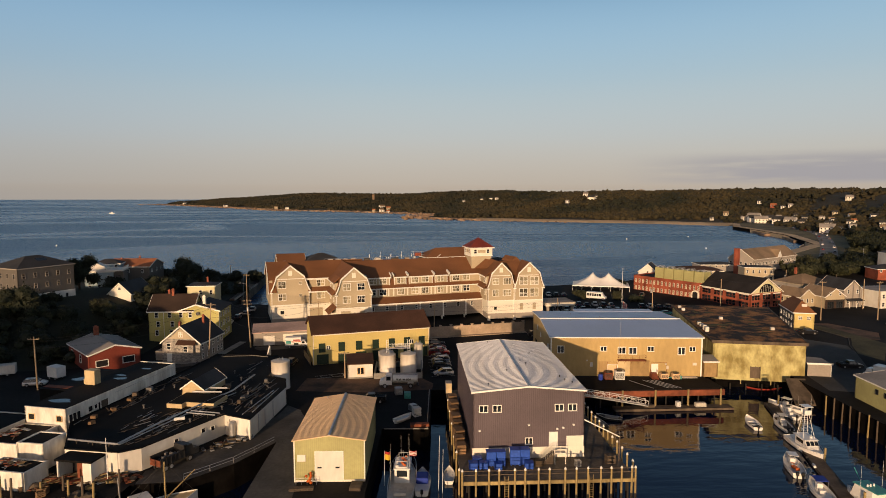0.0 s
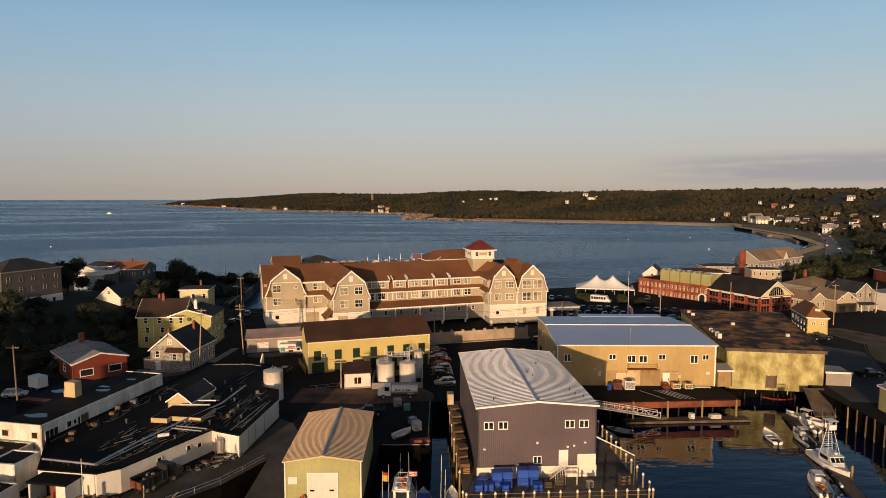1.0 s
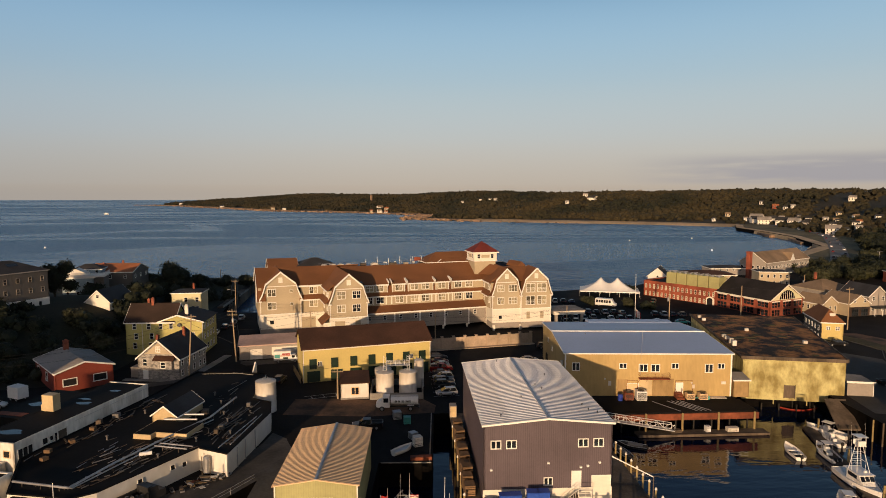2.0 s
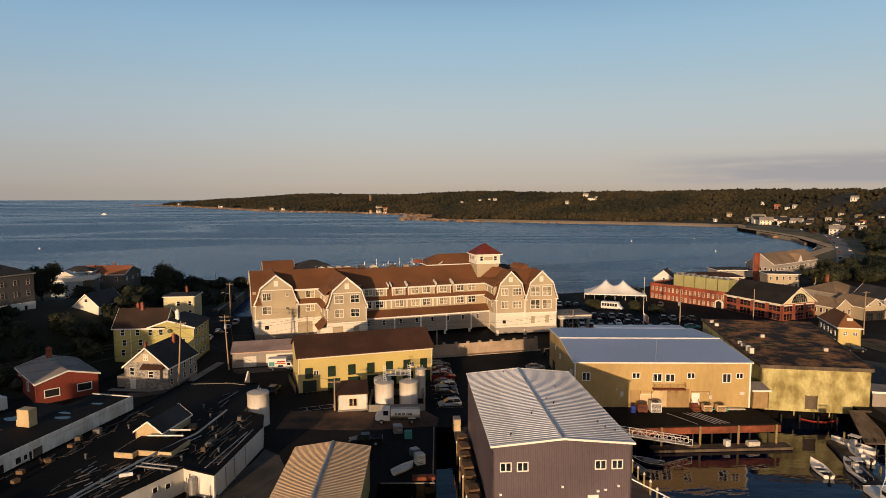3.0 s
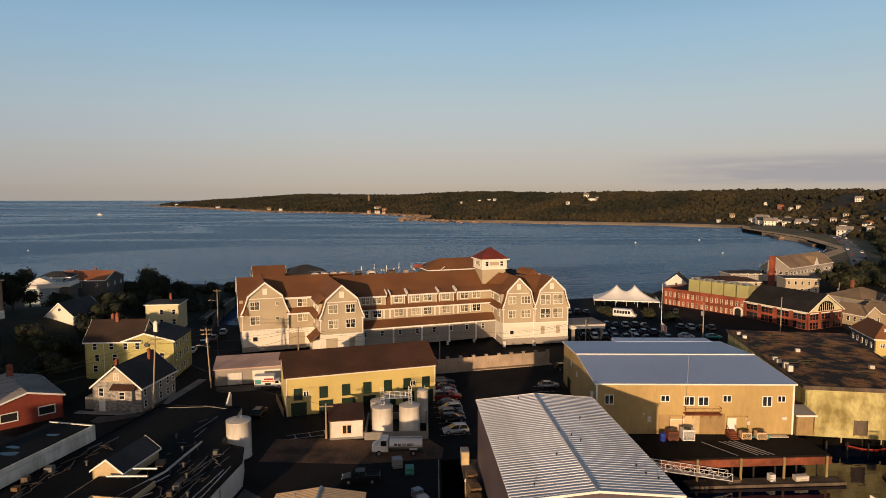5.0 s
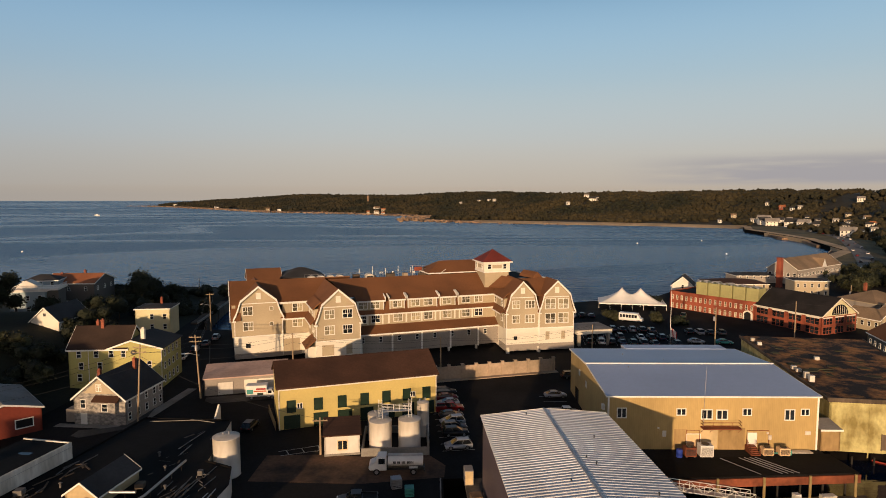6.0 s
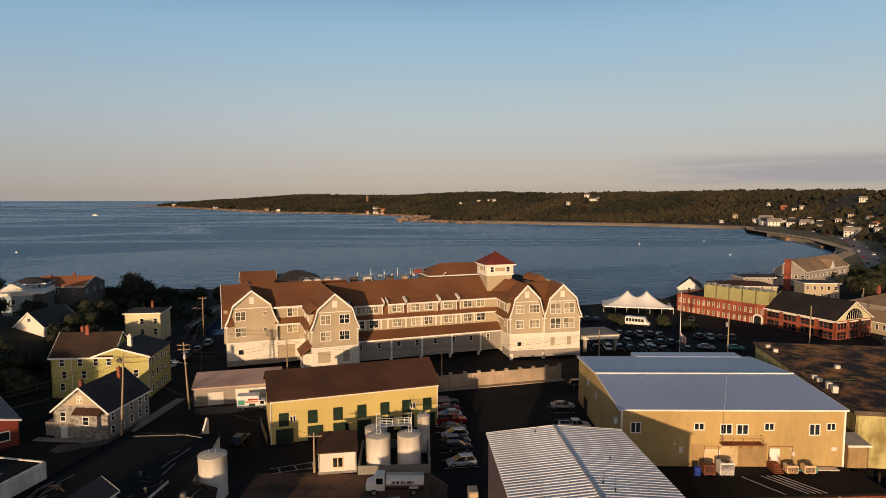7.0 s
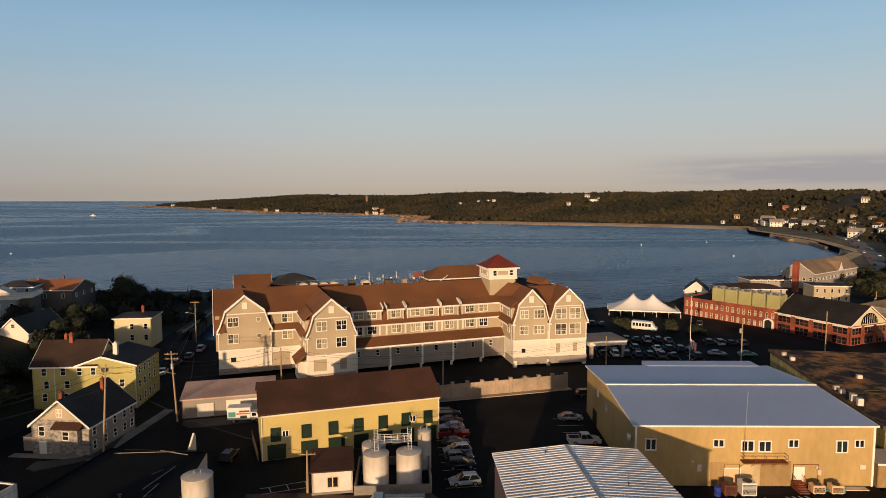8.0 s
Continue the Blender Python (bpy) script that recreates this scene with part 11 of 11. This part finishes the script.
# ---- trees ----
def tree(x, y, z, h, r, seed, m="foliage", label="dense dark green broadleaf tree", clear=0.18, n=150, name="tree", leaf=0.34):
    t = thing(name, x, y, z, 0, label, "tree" if name == "tree" else "shrub", "trees and shrubs")
    rng = np.random.default_rng(seed)
    if name == "tree":
        bm = fresh()
        rod(bm, (0, 0, -0.5), (0.1, 0, h * 0.45), 0.035 * h, 0.018 * h, 8)
        for k in range(5):
            a = rng.uniform(0, 6.28)
            q = (0.55 * r * math.cos(a), 0.55 * r * math.sin(a), h * rng.uniform(0.5, 0.75))
            rod(bm, (0.05, 0, h * (0.2 + 0.05 * k)), q, 0.013 * h, 0.005 * h, 6)
        part("trunk", bm, M["bark"], t)
    lobes = [(rng.normal(0, 0.42) * r, rng.normal(0, 0.42) * r, h * rng.uniform(clear + 0.22, 0.84), r * rng.uniform(0.34, 0.6)) for _ in range(9)]
    lobes.append((0, 0, h * 0.6, r * 0.7))
    core = clumps("crown", [(a, b, max(h * clear + d_ * 0.5, c_)) for a, b, c_, d_ in lobes], [d_ * 0.74 for a, b, c_, d_ in lobes], M[m], 0.85, 0.12, 2, t, seed + 100)
    # leaves: small tilted blades over every lobe
    cnt = int(n * 11)
    pick = rng.integers(len(lobes), size=cnt)
    lb = np.array(lobes)[pick]
    v = rng.standard_normal((cnt, 3))
    v /= np.linalg.norm(v, axis=1)[:, None]
    k = lb[:, 3] * rng.uniform(0.66, 1.1, cnt) * (1 + 0.16 * np.sin(v[:, 0] * 9 + lb[:, 0]) * np.sin(v[:, 2] * 8 + lb[:, 1]))
    c = np.stack([lb[:, 0] + v[:, 0] * k, lb[:, 1] + v[:, 1] * k, np.maximum(h * clear * rng.uniform(0.7, 1.3, cnt), lb[:, 2] + v[:, 2] * k * 0.85)], 1)
    a1 = rng.standard_normal((cnt, 3))
    a1 /= np.linalg.norm(a1, axis=1)[:, None]
    a2 = np.cross(a1, v)
    a2 /= np.linalg.norm(a2, axis=1)[:, None] + 1e-6
    sz = (leaf * rng.uniform(0.6, 1.4, cnt))[:, None]
    P = np.stack([c - a1 * sz, c - a2 * sz * 0.5, c + a1 * sz, c + a2 * sz * 0.5 + v * sz * 0.3], 1).reshape(-1, 3)
    F = np.arange(cnt * 4).reshape(-1, 4)
    me = bpy.data.meshes.new("leaves")
    me.from_pydata(P.tolist(), [], F.tolist())
    me.materials.append(M[m])
    lv = new("leaves", me)
    lv.parent = core
    lv["kind"] = "stuff"
    return t


tree(-104.2, 217.0, 11.0, 14.6, 4.8, 1, n=520)
tree(-104.5, 184.0, 8.0, 11.5, 6.2, 2, n=260)
tree(-111.5, 182.0, 8.0, 12.0, 5.5, 22, n=220)
tree(-117.5, 188.0, 9.0, 8.0, 5.0, 3)
tree(-84.5, 269.0, 5.5, 12.0, 7.2, 4, n=560)
tree(-93.5, 276.0, 6.0, 8.0, 4.0, 5)
tree(-80.0, 283.0, 4.0, 8.0, 4.5, 6)
tree(-88.0, 238.0, 8.0, 6.0, 4.5, 7, "foliage_warm")
tree(-82.0, 240.0, 7.0, 8.0, 5.0, 8)
tree(-76.0, 246.0, 5.5, 7.0, 4.5, 9)
for k, (x, y, z, h, r, m) in enumerate(((-84.5, 190.0, 10.0, 5.5, 3.8, "foliage_warm"), (-78.5, 187.0, 8.5, 4.5, 3.6, "foliage"), (-92, 184, 9.5, 4.0, 4.0, "foliage"), (-98, 178, 8.0, 4.5, 4.5, "foliage"), (-74, 178, 6.5, 4.5, 3.4, "foliage_warm"),
                                        (-86, 176, 6.5, 5.0, 4.2, "foliage"), (-79, 170, 5.0, 5.5, 4.0, "foliage"), (-92, 168, 5.5, 5.0, 4.5, "foliage"), (-101, 166, 5.5, 4.5, 4.2, "foliage_warm"), (-108, 172, 7.5, 4.5, 4.5, "foliage"),
                                        (-76, 200, 9.0, 5.5, 4.0, "foliage"), (-80, 218, 9.5, 6.0, 4.5, "foliage"), (-73, 212, 7.0, 6.0, 4.2, "foliage"), (-70, 195, 6.5, 5.0, 3.5, "foliage"), (-66, 205, 5.0, 5.5, 3.8, "foliage"),
                                        (-85, 160, 4.5, 4.0, 3.6, "foliage"), (-96, 156, 4.5, 4.5, 4.0, "foliage"), (-110, 158, 5.0, 5.0, 4.4, "foliage"), (-72, 234, 5.0, 5.5, 3.8, "foliage"), (-100, 232, 11, 5.0, 3.8, "foliage"), (-62, 265, 4, 4.5, 4, "foliage"), (-70, 262, 4.2, 5, 4, "foliage"), (-96, 262, 9, 5, 4, "foliage"))):
    tree(x, y, z - 0.6, h, r, 40 + k, m, "overgrown dark shrub on the hillside", 0.05, 90, "shrub")
for k, (x, y, h, r, m) in enumerate(((76.5, 240.5, 3.4, 2.6, "foliage_warm"), (90.0, 236.5, 3.2, 2.8, "foliage_warm"), (95.0, 231.0, 3.0, 2.6, "foliage"), (100.5, 262.0, 5.0, 3.0, "foliage"))):
    tree(x, y, G - 0.3, h, r, 80 + k, m, "rounded olive shrub by the parking lot", 0.05, 70, "shrub")
rng = np.random.default_rng(55)
for k in range(34):
    f = rng.uniform(0, 1)
    x = 198 + 95 * f + rng.normal(0, 5)
    y = 297 + 12 * f + rng.normal(0, 6) + (26 if k % 4 == 0 else 0)
    tree(x, y, G - 0.3, rng.uniform(5.5, 8.5), rng.uniform(4.5, 6.5), 120 + k, "foliage" if k % 3 else "foliage_warm", "full dark tree in the park grove", 0.1, 100, leaf=0.5)
for k in range(22):
    x, y = rng.uniform(238, 300), rng.uniform(312, 346)
    tree(x, y, G - 0.3, rng.uniform(4.5, 7.0), rng.uniform(4.0, 6.0), 500 + k, "foliage_warm" if k % 3 else "foliage", "full dark tree in the park grove", 0.1, 80, leaf=0.55)
for k in range(14):
    x, y = 350 + 24 * k + rng.normal(0, 6), 420 + 22 * k + rng.normal(0, 14)
    tree(x, y, G - 0.3, rng.uniform(7, 9.5), rng.uniform(5.5, 8), 170 + k, "foliage" if k % 3 else "foliage_warm", "full dark tree beside the shore road", 0.1, 80, leaf=0.7)
for k in range(12):
    x, y = -66 - 6.0 * k + rng.normal(0, 2), 300 + rng.normal(0, 9)
    tree(x, y, 3.8, rng.uniform(3, 5.5), rng.uniform(3.5, 5), 230 + k, "foliage", "low dark thicket along the shore", 0.05, 70, "shrub")
for k in range(10):
    x, y = -70 - 4.4 * k + rng.normal(0, 2), 268 + rng.normal(0, 6)
    tree(x, y, hill_z(x, y) - 0.4, rng.uniform(3, 5.5), rng.uniform(3, 4.5), 250 + k, "foliage", "low dark thicket along the shore", 0.05, 70, "shrub")
for k in range(26):
    x, y = rng.uniform(-118, -72), rng.uniform(158, 222)
    if -76 < x < -44 and y < 195 or abs(x + 91) < 6 and y < 214:
        continue
    tree(x, y, hill_z(x, y) - 0.4, rng.uniform(2.2, 4.0), rng.uniform(2.4, 3.8), 280 + k, "foliage", "overgrown dark shrub on the hillside", 0.05, 60, "shrub")
for k in range(6):
    tree(-83.4 + rng.normal(0, 0.8), 210.5 + 2.2 * k, 10.4, rng.uniform(2.2, 3.4), rng.uniform(1.8, 2.6), 540 + k, "foliage", "overgrown dark shrub on the hillside", 0.05, 60, "shrub")
for k in range(22):
    f = k / 21
    x, y = 322 + 104 * f + rng.normal(0, 3), 386 + 138 * f + rng.normal(0, 3)
    tree(x + 6, y - 4, G - 0.3, rng.uniform(6, 9), rng.uniform(5, 7.5), 400 + k, "foliage" if k % 4 else "foliage_warm", "full dark tree beside the shore road", 0.08, 70, leaf=0.6)
for k in range(26):
    i = k % 5
    a, b = Vector(ROAD[i + 1]), Vector(ROAD[i + 2])
    p = a.lerp(b, rng.random())
    d = (b - a).normalized()
    p += Vector((d.y, -d.x)) * rng.uniform(16, 60)
    tree(p.x, p.y, G - 0.3, rng.uniform(6, 9), rng.uniform(5, 7.5), 330 + k, "foliage" if k % 3 else "foliage_warm", "full dark tree beside the shore road", 0.08, 80, leaf=0.7)
